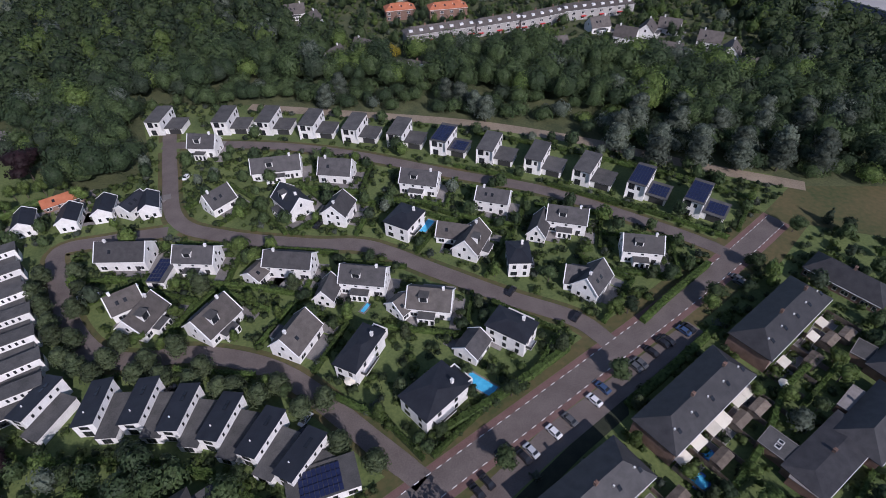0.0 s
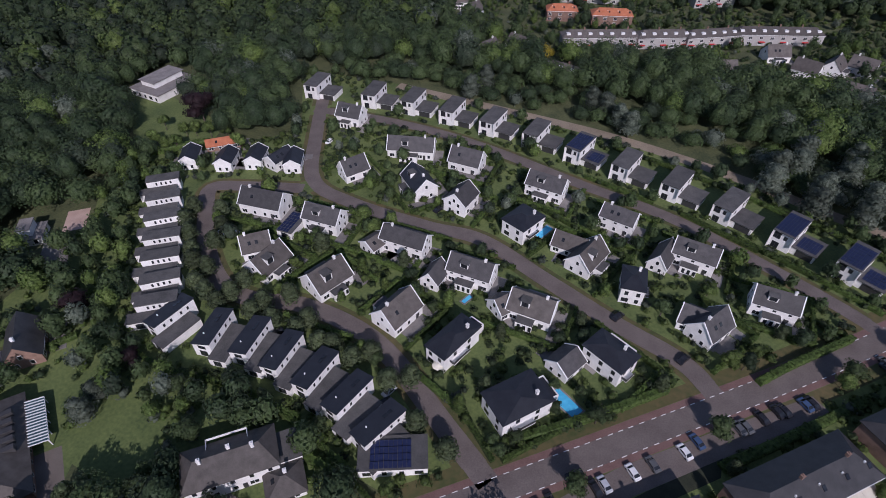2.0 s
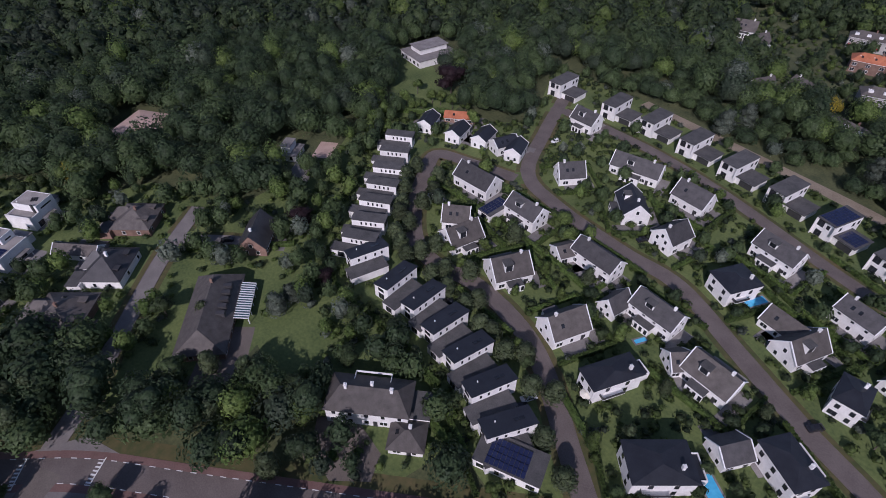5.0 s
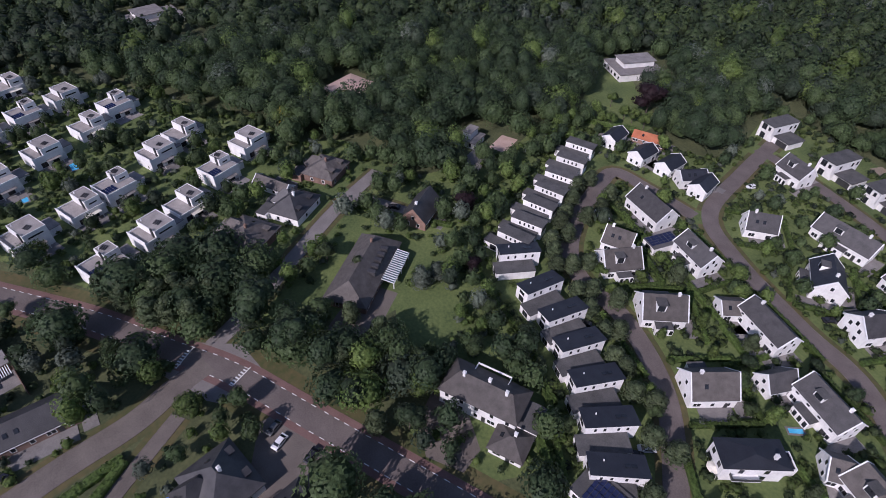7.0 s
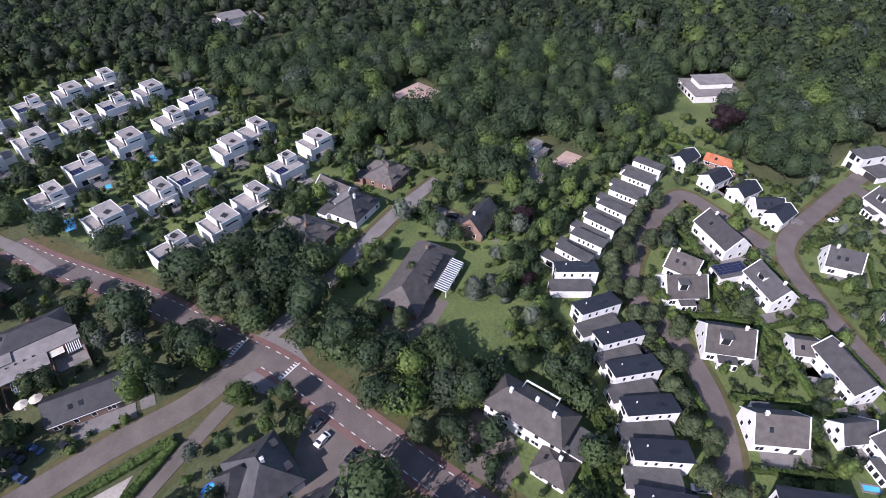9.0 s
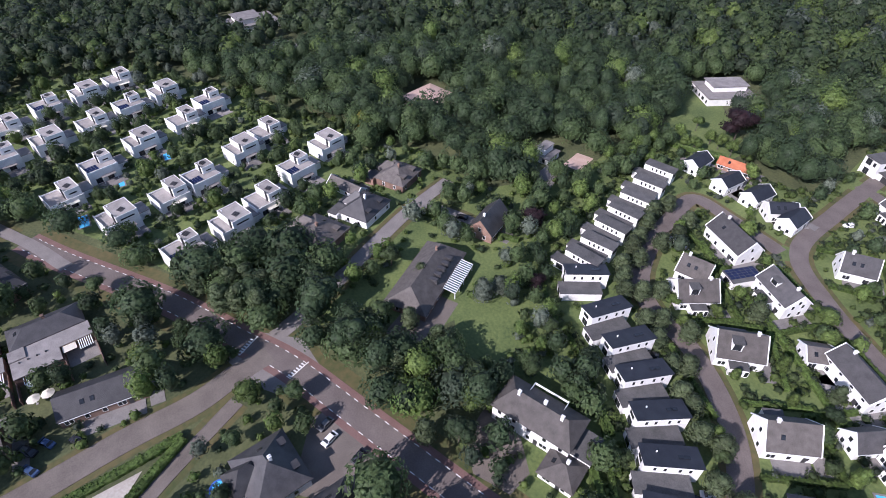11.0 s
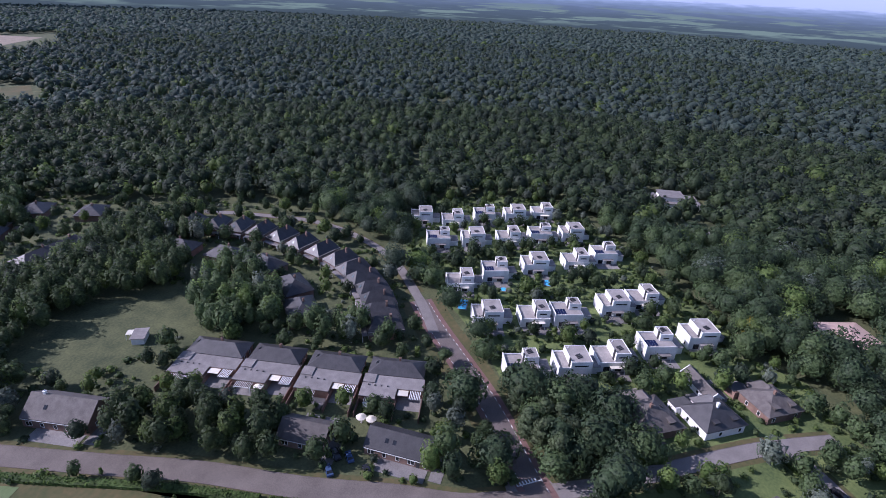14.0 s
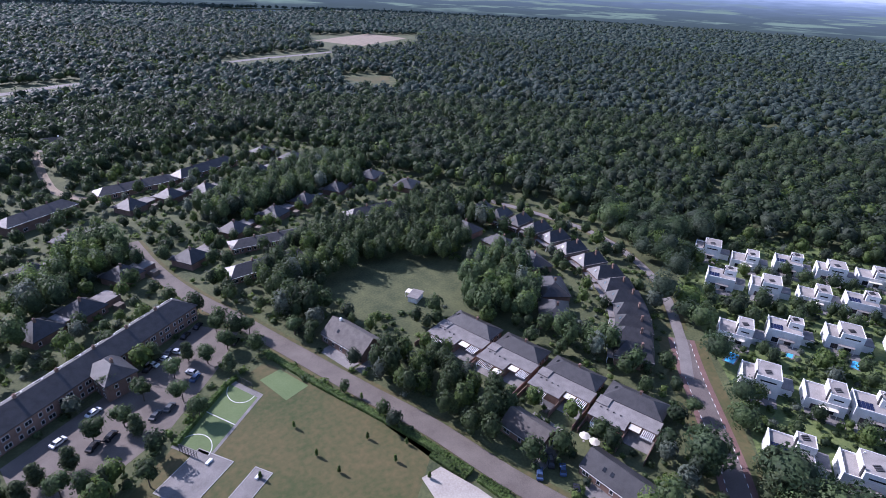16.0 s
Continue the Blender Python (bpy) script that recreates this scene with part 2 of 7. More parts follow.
def hip_roof(L, W, eave, ridge, over=0.5, top=None):
    a, b = L / 2 + over, W / 2 + over
    r = max(L / 2 - W / 2, 0.35) if top is None else top
    e0, e1 = eave - 0.22, eave
    v = [(-a, -b, e0), (a, -b, e0), (a, b, e0), (-a, b, e0), (-a, -b, e1), (a, -b, e1), (a, b, e1), (-a, b, e1), (-r, 0, ridge), (r, 0, ridge)]
    return v, [(3, 2, 1, 0), (0, 1, 5, 4), (1, 2, 6, 5), (2, 3, 7, 6), (3, 0, 4, 7), (4, 5, 9, 8), (5, 6, 9), (6, 7, 8, 9), (7, 4, 8)]


def ring_block(L, W, z0, z1, t):
    """A parapet: four upstands round a flat roof."""
    a, b = L / 2, W / 2
    return join(block(-a, a, -b, -b + t, z0, z1), block(-a, a, b - t, b, z0, z1), block(-a, -a + t, -b + t, b - t, z0, z1), block(a - t, a, -b + t, b - t, z0, z1))


WINDOWS = {}


def window(parent, x, y, z, turn, w, h, dark=False):
    """A framed window set proud of the wall; turn is the wall's outward way, from local -y."""
    key = (w, h, dark)
    if key not in WINDOWS:
        t = 0.09
        bars = [block(-w / 2, w / 2, -0.06, 0.02, -h / 2, -h / 2 + t), block(-w / 2, w / 2, -0.06, 0.02, h / 2 - t, h / 2),
                block(-w / 2, -w / 2 + t, -0.06, 0.02, -h / 2 + t, h / 2 - t), block(w / 2 - t, w / 2, -0.06, 0.02, -h / 2 + t, h / 2 - t)]
        if w > 1.5:
            bars.append(block(-t / 2, t / 2, -0.06, 0.02, -h / 2 + t, h / 2 - t))
        WINDOWS[key] = (mesh_of("window", *join(*bars), frame_dark if dark else frame_white),
                        mesh_of("pane", *block(-w / 2 + t, w / 2 - t, -0.03, 0.01, -h / 2 + t, h / 2 - t), glass))
    fr, pn = WINDOWS[key]
    ob = part("window", fr, None, parent, pose(x, y, z, 0, 0, turn))
    part("pane", pn, None, ob)


DOOR = mesh_of("door", *block(-0.5, 0.5, -0.05, 0.03, 0, 2.1), frame_dark)


def chimney(parent, x, y, z0, z1, mat):
    part("chimney", join(block(x - 0.35, x + 0.35, y - 0.35, y + 0.35, z0, z1), block(x - 0.43, x + 0.43, y - 0.43, y + 0.43, z1, z1 + 0.12),
                         block(x - 0.15, x + 0.15, y - 0.15, y + 0.15, z1 + 0.12, z1 + 0.4)), mat, parent)


SKYLIGHT = mesh_of("skylight", *block(-0.45, 0.45, -0.6, 0.6, 0, 0.12), glass)
PANEL = mesh_of("solar_panel", *block(-0.46, 0.46, -0.76, 0.76, 0, 0.05), solar_cell)


def row_windows(root, L, W, eave, dark=False, ends=True, floors=None):
    n = max(2, int(L / 3.4))
    for lvl in range(floors if floors else (2 if eave > 4.6 else 1)):
        z = 1.45 + 2.75 * lvl
        for i in range(n):
            x = -L / 2 + L * (i + 0.5) / n
            wide = 2.0 if (i + lvl) % 3 == 0 and lvl == 0 else 1.1
            window(root, x, -W / 2, z, 0, wide, 1.5, dark)
            if i % 2 == 0 and root.location.length < 240:
                window(root, x, W / 2, z, 180, 1.1, 1.5, dark)
        if ends and root.location.length < 240:
            window(root, L / 2, W * 0.2, z, 90, 1.1, 1.5, dark)
            window(root, L / 2, -W * 0.2, z, 90, 1.1, 1.5, dark)
            window(root, -L / 2, -W * 0.2, z, -90, 1.1, 1.5, dark)
            window(root, -L / 2, W * 0.2, z, -90, 1.1, 1.5, dark)


COUNT = [0]
ROOF_WORDS = {"grey_tiles": "slate-grey tiled", "weathered_tiles": "brown-grey tiled", "black_roofing": "black", "anthracite_tiles": "anthracite tiled", "orange_tiles": "orange tiled"}
WALL_WORDS = {"white_render": "white rendered", "brick": "dark brick", "pink_brick": "pink brick"}


def gable_house(x, y, turn, L, W, eave, ridge, wall, roof):
    COUNT[0] += 1
    k = COUNT[0]
    root = thing("house", x, y, turn, f"{WALL_WORDS[wall.name]} house with {ROOF_WORDS[roof.name]} gable roof in its garden", "house", "detached houses")
    FOOT.append((x, y, L / 2, W / 2, turn))
    part("wall", gable_walls(L, W, eave, ridge), wall, root)
    part("roof", gable_roof(L, W, eave, ridge), roof, root)
    row_windows(root, L, W, eave)
    if ridge - eave > 2.5:
        for e in (-1, 1):
            window(root, e * L / 2, 0, eave + 0.9, 90 * e, 1.1, 1.5)
    part("door", DOOR, None, root, pose(L * 0.3, -W / 2 - 0.03, 0))
    part("patio", block(-L * 0.3, L * 0.45, W / 2 + 0.01 if k % 2 else -W / 2 - 4.5, W / 2 + 4.5 if k % 2 else -W / 2 - 0.01, 0, 0.12), paving, root)
    part("driveway", block(L / 2 + 0.02, L / 2 + 3.4, -W / 2 - 3.0, W / 2, 0, 0.1), paving, root)
    part("gutter", block(-L / 2, L / 2, -W / 2 - 0.42, -W / 2 - 0.28, eave - 0.42, eave - 0.3), frame_white, root)
    if ridge > 7:
        chimney(root, L * (0.3 if k % 2 else -0.3), 0.0, ridge - 0.8, ridge + 0.9, render_white)
    slope = math.degrees(math.atan2(ridge - eave, W / 2))
    near = math.hypot(x, y) < 230
    if wall is render_white and near:
        # white raking verges at both gables
        for e in (-1, 1):
            rim = []
            for t in (-1, 1):
                x0, x1 = sorted((e * (L / 2 + 0.1), e * (L / 2 + 0.38)))
                drop = (ridge - eave) / (W / 2) * 0.45
                v = [(xx, yy, zz + h) for xx in (x0, x1) for h in (0.0, 0.42) for yy, zz in ((0.0, ridge - 0.04), (t * (W / 2 + 0.45), eave - drop - 0.04))]
                rim.append((v, [(0, 1, 3, 2), (4, 6, 7, 5), (0, 4, 5, 1), (2, 3, 7, 6), (0, 2, 6, 4), (1, 5, 7, 3)]))
            part("verge", join(*rim), frame_white, root)
    if near and ridge > 7 and k % 2 and L > 9:
        # a flat-topped dormer with white cheeks on the street slope
        zt, zb = ridge - 0.55, ridge - (ridge - eave) * 0.72
        y_out, y_in = -W / 2 * 0.72, -W / 2 * 0.1
        part("dormer", block(-1.3 - L * 0.12, 1.3 - L * 0.12, y_out, y_in, zb, zt), render_white, root)
        part("dormer_roof", block(-1.5 - L * 0.12, 1.5 - L * 0.12, y_out - 0.25, y_in, zt, zt + 0.15), roof_flat, root)
        part("dormer_window", block(-1.0 - L * 0.12, 1.0 - L * 0.12, y_out - 0.04, y_out + 0.02, zb + 0.35, zt - 0.2), glass, root)
    for i in range(0 if near and k % 2 else k % 3):
        px = -L * 0.2 + i * 2.2
        part("skylight", SKYLIGHT, None, root, pose(px, -W * 0.27, ridge - (ridge - eave) * 0.54 + 0.24, slope))
    if wall is render_white and L > 9 and ridge > 7.5:
        # lean-to terrace room on the garden side, with its own flat roof
        s = -1 if k % 2 else 1
        b0, b1 = sorted((s * W / 2 * 0.98, s * (W / 2 + 2.6)))
        part("garden_room", block(-L * 0.22, L * 0.16, b0, b1, 0, 2.75), render_white, root)
        part("garden_room_roof", block(-L * 0.23, L * 0.17, b0 - 0.1, b1 + 0.1, 2.75, 2.92), roof_flat, root)
        for j in range(3):
            window(root, -L * 0.13 + j * 1.6, s * (W / 2 + 2.6), 1.3, 0 if s < 0 else 180, 1.1, 2.0)
    return root


def hip_house(x, y, turn, L, W, eave, ridge, wall, roof, top=None):
    root = thing("house", x, y, turn, f"{WALL_WORDS[wall.name]} bungalow under a {ROOF_WORDS[roof.name]} hipped roof", "house", "hipped houses")
    FOOT.append((x, y, L / 2, W / 2, turn))
    part("wall", block(-L / 2, L / 2, -W / 2, W / 2, 0, eave - 0.1), wall, root)
    part("roof", hip_roof(L, W, eave, ridge, 0.5, top), roof, root)
    if y < -190 and L < 12:
        part("garage", block(-L / 2 - 7.5, -L / 2 - 0.02, -W * 0.35, W * 0.3, 0, 2.7), brick_red, root)
        part("garage_roof", block(-L / 2 - 7.7, -L / 2 - 0.55, -W * 0.37, W * 0.32, 2.7, 2.9), roof_stone, root)
        part("garden_shed", block(-L / 2 - 4.5, -L / 2 - 1.5, W * 0.55, W * 0.8, 0, 2.2), timber, root)
        part("carport", block(L * 0.1, L * 0.5, -W * 0.5 - 3.4, -W * 0.5 - 0.5, 2.3, 2.42), roof_stone, root)
    if math.hypot(x, y) < 215:
        row_windows(root, L, W, eave, floors=2 if eave > 5 else 1, ends=math.hypot(x, y) < 200)
    part("door", DOOR, None, root, pose(L * 0.1, -W / 2 - 0.03, 0))
    chimney(root, 0.6, 0.8, ridge - 1.6, ridge + 0.7, brick_red if wall is brick_red else render_white)
    run = max((L / 2 - max(L / 2 - W / 2, 0.35)) + 0.5, 1)
    slope = math.degrees(math.atan2(ridge - eave, run))
    part("skylight", SKYLIGHT, None, root, pose(-L / 2 - 0.5 + run * 0.55, 0.0, eave + (ridge - eave) * 0.55 + 0.02, 0, -slope, 0))
    return root


def flat_house(x, y, turn, L, W, h, wall, roof):
    """Two-storey white house with a low black roof, a glazed front and a walled court."""
    root = thing("house", x, y, turn, "modern white rendered house with low black roof and terrace", "house", "detached houses")
    FOOT.append((x, y, L / 2, W / 2, turn))
    part("wall", block(-L / 2, L / 2, -W / 2, W / 2, 0, h - 0.7), wall, root)
    part("roof", hip_roof(L, W, h - 0.7, h + 0.6, 0.45, L * 0.12), roof, root)
    row_windows(root, L, W, 6, dark=True)
    part("balcony", block(L / 2 - 0.02, L / 2 + 1.6, -W * 0.35, W * 0.1, 2.6, 2.8), render_white, root)
    part("balustrade", join(block(L / 2 + 1.5, L / 2 + 1.56, -W * 0.35, W * 0.1, 2.8, 3.7), block(L / 2, L / 2 + 1.56, -W * 0.35, -W * 0.35 + 0.06, 2.8, 3.7)), frame_dark, root)
    chimney(root, L * 0.2, W * 0.3, h - 0.7, h + 1.2, render_white)
    part("court_wall", join(block(-L * 0.4, L * 0.3, W / 2 + 3.4, W / 2 + 3.65, 0, 3.0), block(-L * 0.4, -L * 0.4 + 0.25, W / 2, W / 2 + 3.4, 0, 3.0), block(L * 0.3 - 0.25, L * 0.3, W / 2, W / 2 + 3.4, 0, 3.0)), render_white, root)
    part("court_roof", block(-L * 0.4 + 0.25, L * 0.3 - 0.25, W / 2 + 0.05, W / 2 + 3.4, 2.5, 2.65), roof_black, root)
    return root


def panels(root, x0, y0, z, nx, ny, tilt=0.0):
    for i in range(nx):
        for j in range(ny):
            part("solar_panel", PANEL, None, root, pose(x0 + i * 1.04, y0 + j * 1.68, z, tilt))


def box_house(x, y, turn, solar):
    """Tall white box with a projecting roof frame and a low side wing; x, y is the front corner of its roof."""
    m = pose(x, y, 0, 0, 0, turn) @ Vector((3.35, 7.2, 0))
    root = thing("house", m.x, m.y, turn, "white cubic house with solar panels on roof and wing" if solar else "white cubic house with flat grey roof and low side wing", "house", "row of box houses")
    FOOT.append((m.x + 3, m.y, 8.5, 8, turn))
    part("wall", block(-3.25, 3.25, -6.2, 7.0, 0, 6.9), render_white, root)
    part("roof", block(-3.35, 3.35, -7.2, 7.2, 6.9, 7.2), roof_flat, root)
    part("side_fin", block(-3.35, -3.1, -7.2, -6.2, 0, 6.9), render_white, root)
    part("side_fin", block(3.1, 3.35, -7.2, -6.2, 2.8, 6.9), render_white, root)
    part("wing", block(3.27, 10.6, -5.0, 3.6, 0, 2.9), render_white, root)
    part("wing_roof", block(3.27, 11.0, -5.6, 4.0, 2.9, 3.15), roof_flat, root)
    # flat dark panel on the wing front; the wall behind isn't cut open
    part("carport_opening", block(5.0, 10.0, -5.06, -4.9, 0.0, 2.4), frame_dark, root)
    window(root, -1.7, -6.2, 5.0, 0, 2.2, 2.4, True)
    window(root, 0.9, -6.2, 4.9, 0, 1.1, 1.5, True)
    window(root, -1.2, -6.2, 1.3, 0, 2.2, 2.4, True)
    for yy in (-3.5, 3.0, 5.6):
        window(root, 3.25, yy, 5.0, 90, 1.1, 1.5, True)
    for yy in (-4.0, 0.0, 4.5):
        window(root, -3.25, yy, 5.0, -90, 1.1, 1.5, True)
    window(root, 7.0, 3.6, 1.4, 180, 2.2, 2.4, True)
    if solar:
        panels(root, -2.6, -5.6, 7.28, 6, 7)
        panels(root, 4.6, -3.6, 3.22, 6, 4)
    return root


def mono_house(x, y, turn):
    """Narrow house with a black pitched roof, white flank and a lower grey-roofed wing."""
    root = thing("house", x, y, turn, "narrow white house with black pitched roof and grey low wing", "house", "row of narrow houses")
    FOOT.append((x + 2, y, 6, 8, turn))
    a, b = 2.7, 6.2
    part("wall", ([(-a, -b, 0), (a, -b, 0), (a, b, 0), (-a, b, 0), (-a, -b, 4.9), (a, -b, 6.0), (a, b, 6.0), (-a, b, 4.9)],
                  [(0, 1, 5, 4), (1, 2, 6, 5), (2, 3, 7, 6), (3, 0, 4, 7), (4, 5, 6, 7)]), render_white, root)
    v = [(s * (a + 0.25), t * (b + 0.3), (5.5 + s * 0.6) + d) for d in (0.0, 0.22) for t in (-1, 1) for s in (-1, 1)]
    part("roof", (v, [(0, 2, 3, 1), (4, 5, 7, 6), (0, 1, 5, 4), (2, 6, 7, 3), (0, 4, 6, 2), (1, 3, 7, 5)]), roof_black, root)
    part("wing", block(a + 0.02, a + 5.0, -b - 2.2, b - 2.5, 0, 2.9), render_white, root)
    part("wing_roof", block(a + 0.02, a + 5.1, -b - 2.4, b - 2.3, 2.9, 3.1), roof_flat, root)
    for yy in (-3.8, -1.6, 1.6, 3.8):
        window(root, a, yy, 4.5, 90, 0.6, 1.1, True)
    window(root, 0, -b, 1.4, 0, 2.2, 2.2, True)
    window(root, 0, -b, 4.0, 0, 2.2, 1.2, True)
    window(root, a + 2.5, -b - 2.2, 1.3, 0, 2.2, 2.0, True)
    window(root, 0, b, 4.0, 180, 2.2, 1.2, True)
    part("louvre", join(*[block(-1.1, 1.1, b + 0.05, b + 0.13, 2.9 + i * 0.25, 3.0 + i * 0.25) for i in range(8)]), frame_white, root)
    part("skylight", SKYLIGHT, None, root, pose(0.2, 2.0, 5.79, 0, -12.5, 0))
    part("skylight", SKYLIGHT, None, root, pose(0.2, 3.4, 5.79, 0, -12.5, 0))
    part("flue", block(-0.9, -0.65, -3.1, -2.85, 5.4, 6.1), frame_white, root)
    return root


def low_house(x, y, turn, L, W, h):
    root = thing("house", x, y, turn, "low white house with grey roof covered in solar panels", "house")
    FOOT.append((x, y, L / 2, W / 2, turn))
    part("wall", block(-L / 2 + 0.2, L / 2 - 0.2, -W / 2 + 0.2, W / 2 - 0.2, 0, h - 0.3), render_white, root)
    part("roof", block(-L / 2, L / 2, -W / 2, W / 2, h - 0.3, h), roof_flat, root)
    panels(root, -4.6, -3.0, h + 0.25, 9, 4, 8)
    row_windows(root, L - 0.4, W - 0.4, 3, dark=True)
    return root


def court_house(x, y, turn):
    """Row unit: white upper storey, dark flat roof, louvred end and a lower front part."""
    root = thing("house", x, y, turn, "white rendered row house with flat grey roof", "house", "white courtyard row")
    FOOT.append((x, y, 7, 4.5, turn))
    part("wall", block(-5.5, 5.5, 0.0, 4.2, 0, 5.2), render_white, root)
    part("roof", block(-5.7, 5.9, -0.12, 4.4, 5.2, 5.5), roof_flat, root)
    part("wing", block(-8.0, 4.5, -4.0, -0.02, 0, 2.8), render_white, root)
    part("wing_roof", block(-8.2, 4.6, -4.1, -0.14, 2.8, 3.05), roof_flat, root)
    for i in range(4):
        window(root, -2.2 + i * 1.6, 0.0, 4.1, 0, 0.6, 1.1, True)
    part("louvre", join(*[block(5.55, 5.65, 0.4, 3.8, 2.9 + i * 0.25, 3.0 + i * 0.25) for i in range(9)]), frame_dark, root)
    window(root, -5.5, 2.0, 3.8, -90, 2.2, 1.5, True)
    window(root, -4.5, -4.0, 1.4, 0, 2.2, 2.0, True)
    window(root, -8.0, -2.0, 1.4, -90, 2.2, 2.0, True)
    return root


def terrace(x, y, turn, L, W, eave, ridge, roof):
    """A row of joined houses under one hipped roof."""
    root = thing("terraced_row", x, y, turn, f"brick terraced row under a long {ROOF_WORDS[roof.name]} hipped roof", "terraced house", "terraces")
    FOOT.append((x, y, L / 2, W / 2, turn))
    part("wall", block(-L / 2, L / 2, -W / 2, W / 2, 0, eave - 0.1), concrete if roof is tile_brown else brick_red, root)
    part("roof", hip_roof(L, W, eave, ridge, 0.5, L / 2 - W * 0.42), roof, root)
    n = max(2, round(L / 6))
    for i in range(n):
        cx = -L / 2 + L * (i + 0.5) / n
        for lvl in range(2 if eave > 5 else 1):
            for s in ((-1, 1) if math.hypot(x, y) < 220 else (-1,)):
                window(root, cx - 1.2, s * W / 2, 1.45 + lvl * 2.7, 0 if s < 0 else 180, 2.0, 1.5)
                if math.hypot(x, y) < 250:
                    window(root, cx + 1.4, s * W / 2, 1.45 + lvl * 2.7, 0 if s < 0 else 180, 1.1, 1.5)
        if roof is tile_brown:
            part("dormer", block(cx - 1.0, cx + 1.0, -W * 0.36, -W * 0.12, eave + 0.7, eave + 2.0), frame_white, root)
            if y > 290 and i % 2 == 0:
                part("sun_blind", block(cx - 2.3, cx + 1.0, -W / 2 - 1.5, -W / 2 - 0.02, 2.3, 2.42), red_canvas, root)
        if i % 2 == 0 and i:
            chimney(root, cx - L / n / 2, 0.0, ridge - 0.6, ridge + 0.9, brick_red)
        if eave > 5:
            part("roof_vent", block(cx - 0.18, cx + 0.18, -W * 0.2 - 0.18, -W * 0.2 + 0.18, ridge - 2.2, ridge - 0.9), frame_white, root)
            slope = math.degrees(math.atan2(ridge - eave, W / 2 + 0.5))
            part("skylight", SKYLIGHT, None, root, pose(cx + 0.9, -W * 0.28, ridge - (ridge - eave) * 0.28 * W / (W / 2 + 0.5) + 0.03, slope))
    part("gutter", block(-L / 2, L / 2, -W / 2 - 0.62, -W / 2 - 0.5, eave - 0.15, eave), frame_white, root)
    return root


def barn(x, y, turn, L, W, eave, ridge):
    root = thing("farmhouse", x, y, turn, "long brown-tiled farmhouse with glazed white conservatory", "farmhouse")
    FOOT.append((x, y, L / 2 + 4, W / 2 + 7, turn))
    part("wall", block(-L / 2, L / 2, -W / 2, W / 2, 0, eave - 0.1), brick_red, root)
    part("roof", hip_roof(L, W, eave, ridge, 0.6, L / 2 - 4.0), tile_brown, root)
    row_windows(root, L, W, 3)
    chimney(root, L * 0.25, 0, ridge - 0.6, ridge + 1.0, brick_red)
    slope = math.degrees(math.atan2(ridge - eave, W / 2 + 0.6))
    for i in range(5):
        part("dormer", join(block(-3.5 + i * 2.6, -2.2 + i * 2.6, -W * 0.40, -W * 0.2, 4.6, 6.1)), tile_dark, root)
    y0, y1, z0, z1 = -W / 2 - 4.2, -W / 2 - 0.3, 2.4, 3.1
    v = [(-2.5, y0, z0), (11.0, y0, z0), (11.0, y1, z1), (-2.5, y1, z1)]
    part("conservatory_glass", (v + [(a, b, c - 0.06) for a, b, c in v], [(0, 1, 2, 3), (7, 6, 5, 4), (0, 4, 5, 1), (1, 5, 6, 2), (2, 6, 7, 3), (3, 7, 4, 0)]), glass_blue, root)
    for i in range(16):
        xx = -2.5 + i * 0.9
        v = [(xx + d, yy, zz + h) for h in (0.0, 0.14) for yy, zz in ((y0 - 0.05, z0), (y1, z1)) for d in (-0.13, 0.13)]
        part("glazing_bar", (v, [(0, 2, 3, 1), (4, 5, 7, 6), (0, 1, 5, 4), (2, 6, 7, 3), (0, 4, 6, 2), (1, 3, 7, 5)]), frame_white, root)
    part("conservatory_frame", join(block(-2.6, 11.1, y0 - 0.12, y0, z0 - 0.2, z0), *[block(-2.5 + i * 3.3, -2.3 + i * 3.3, y0, y0 + 0.2, 0, z0) for i in range(5)]), frame_white, root)
    return root


def cross_villa(x, y, turn, L, W, eave, ridge, wall, roof):
    """A villa with two crossing hipped roofs, small dormers and a flat-roofed annex."""
    root = hip_house(x, y, turn, L, W, eave, ridge, wall, roof)
    tagged(root, f"{WALL_WORDS[wall.name]} villa with crossing {ROOF_WORDS[roof.name]} hipped roofs and flat annex", "house", "villas")
    at = pose(-L * 0.12, -W * 0.36, 0, 0, 0, 90)
    part("cross_wing", block(-W * 0.36, W * 0.36, -L * 0.23, L * 0.23, 0, eave - 0.15), wall, root, at)
    part("cross_roof", hip_roof(W * 0.72, L * 0.46, eave - 0.06, ridge - 0.9, 0.5), roof, root, at)
    part("annex", block(L * 0.2, L * 0.62, -W * 0.5 - 4.0, -W * 0.5 - 0.02, 0, 2.8), wall, root)
    part("annex_roof", block(L * 0.18, L * 0.64, -W * 0.5 - 4.2, -W * 0.5 - 0.55, 2.8, 3.0), roof_flat, root)
    for sx in (-1, 1):
        part("dormer", join(block(sx * L * 0.24 - 0.8, sx * L * 0.24 + 0.8, W * 0.2, W * 0.42, eave + 0.3, eave + 1.9)), roof, root)
        part("dormer_roof", block(sx * L * 0.24 - 1.0, sx * L * 0.24 + 1.0, W * 0.16, W * 0.46, eave + 1.9, eave + 2.05), roof, root)
    part("terrace_slab", block(-L * 0.45, L * 0.18, -W * 0.5 - 7.5, -W * 0.5 - 4.2, 0, 0.1), paving, root)
    return root


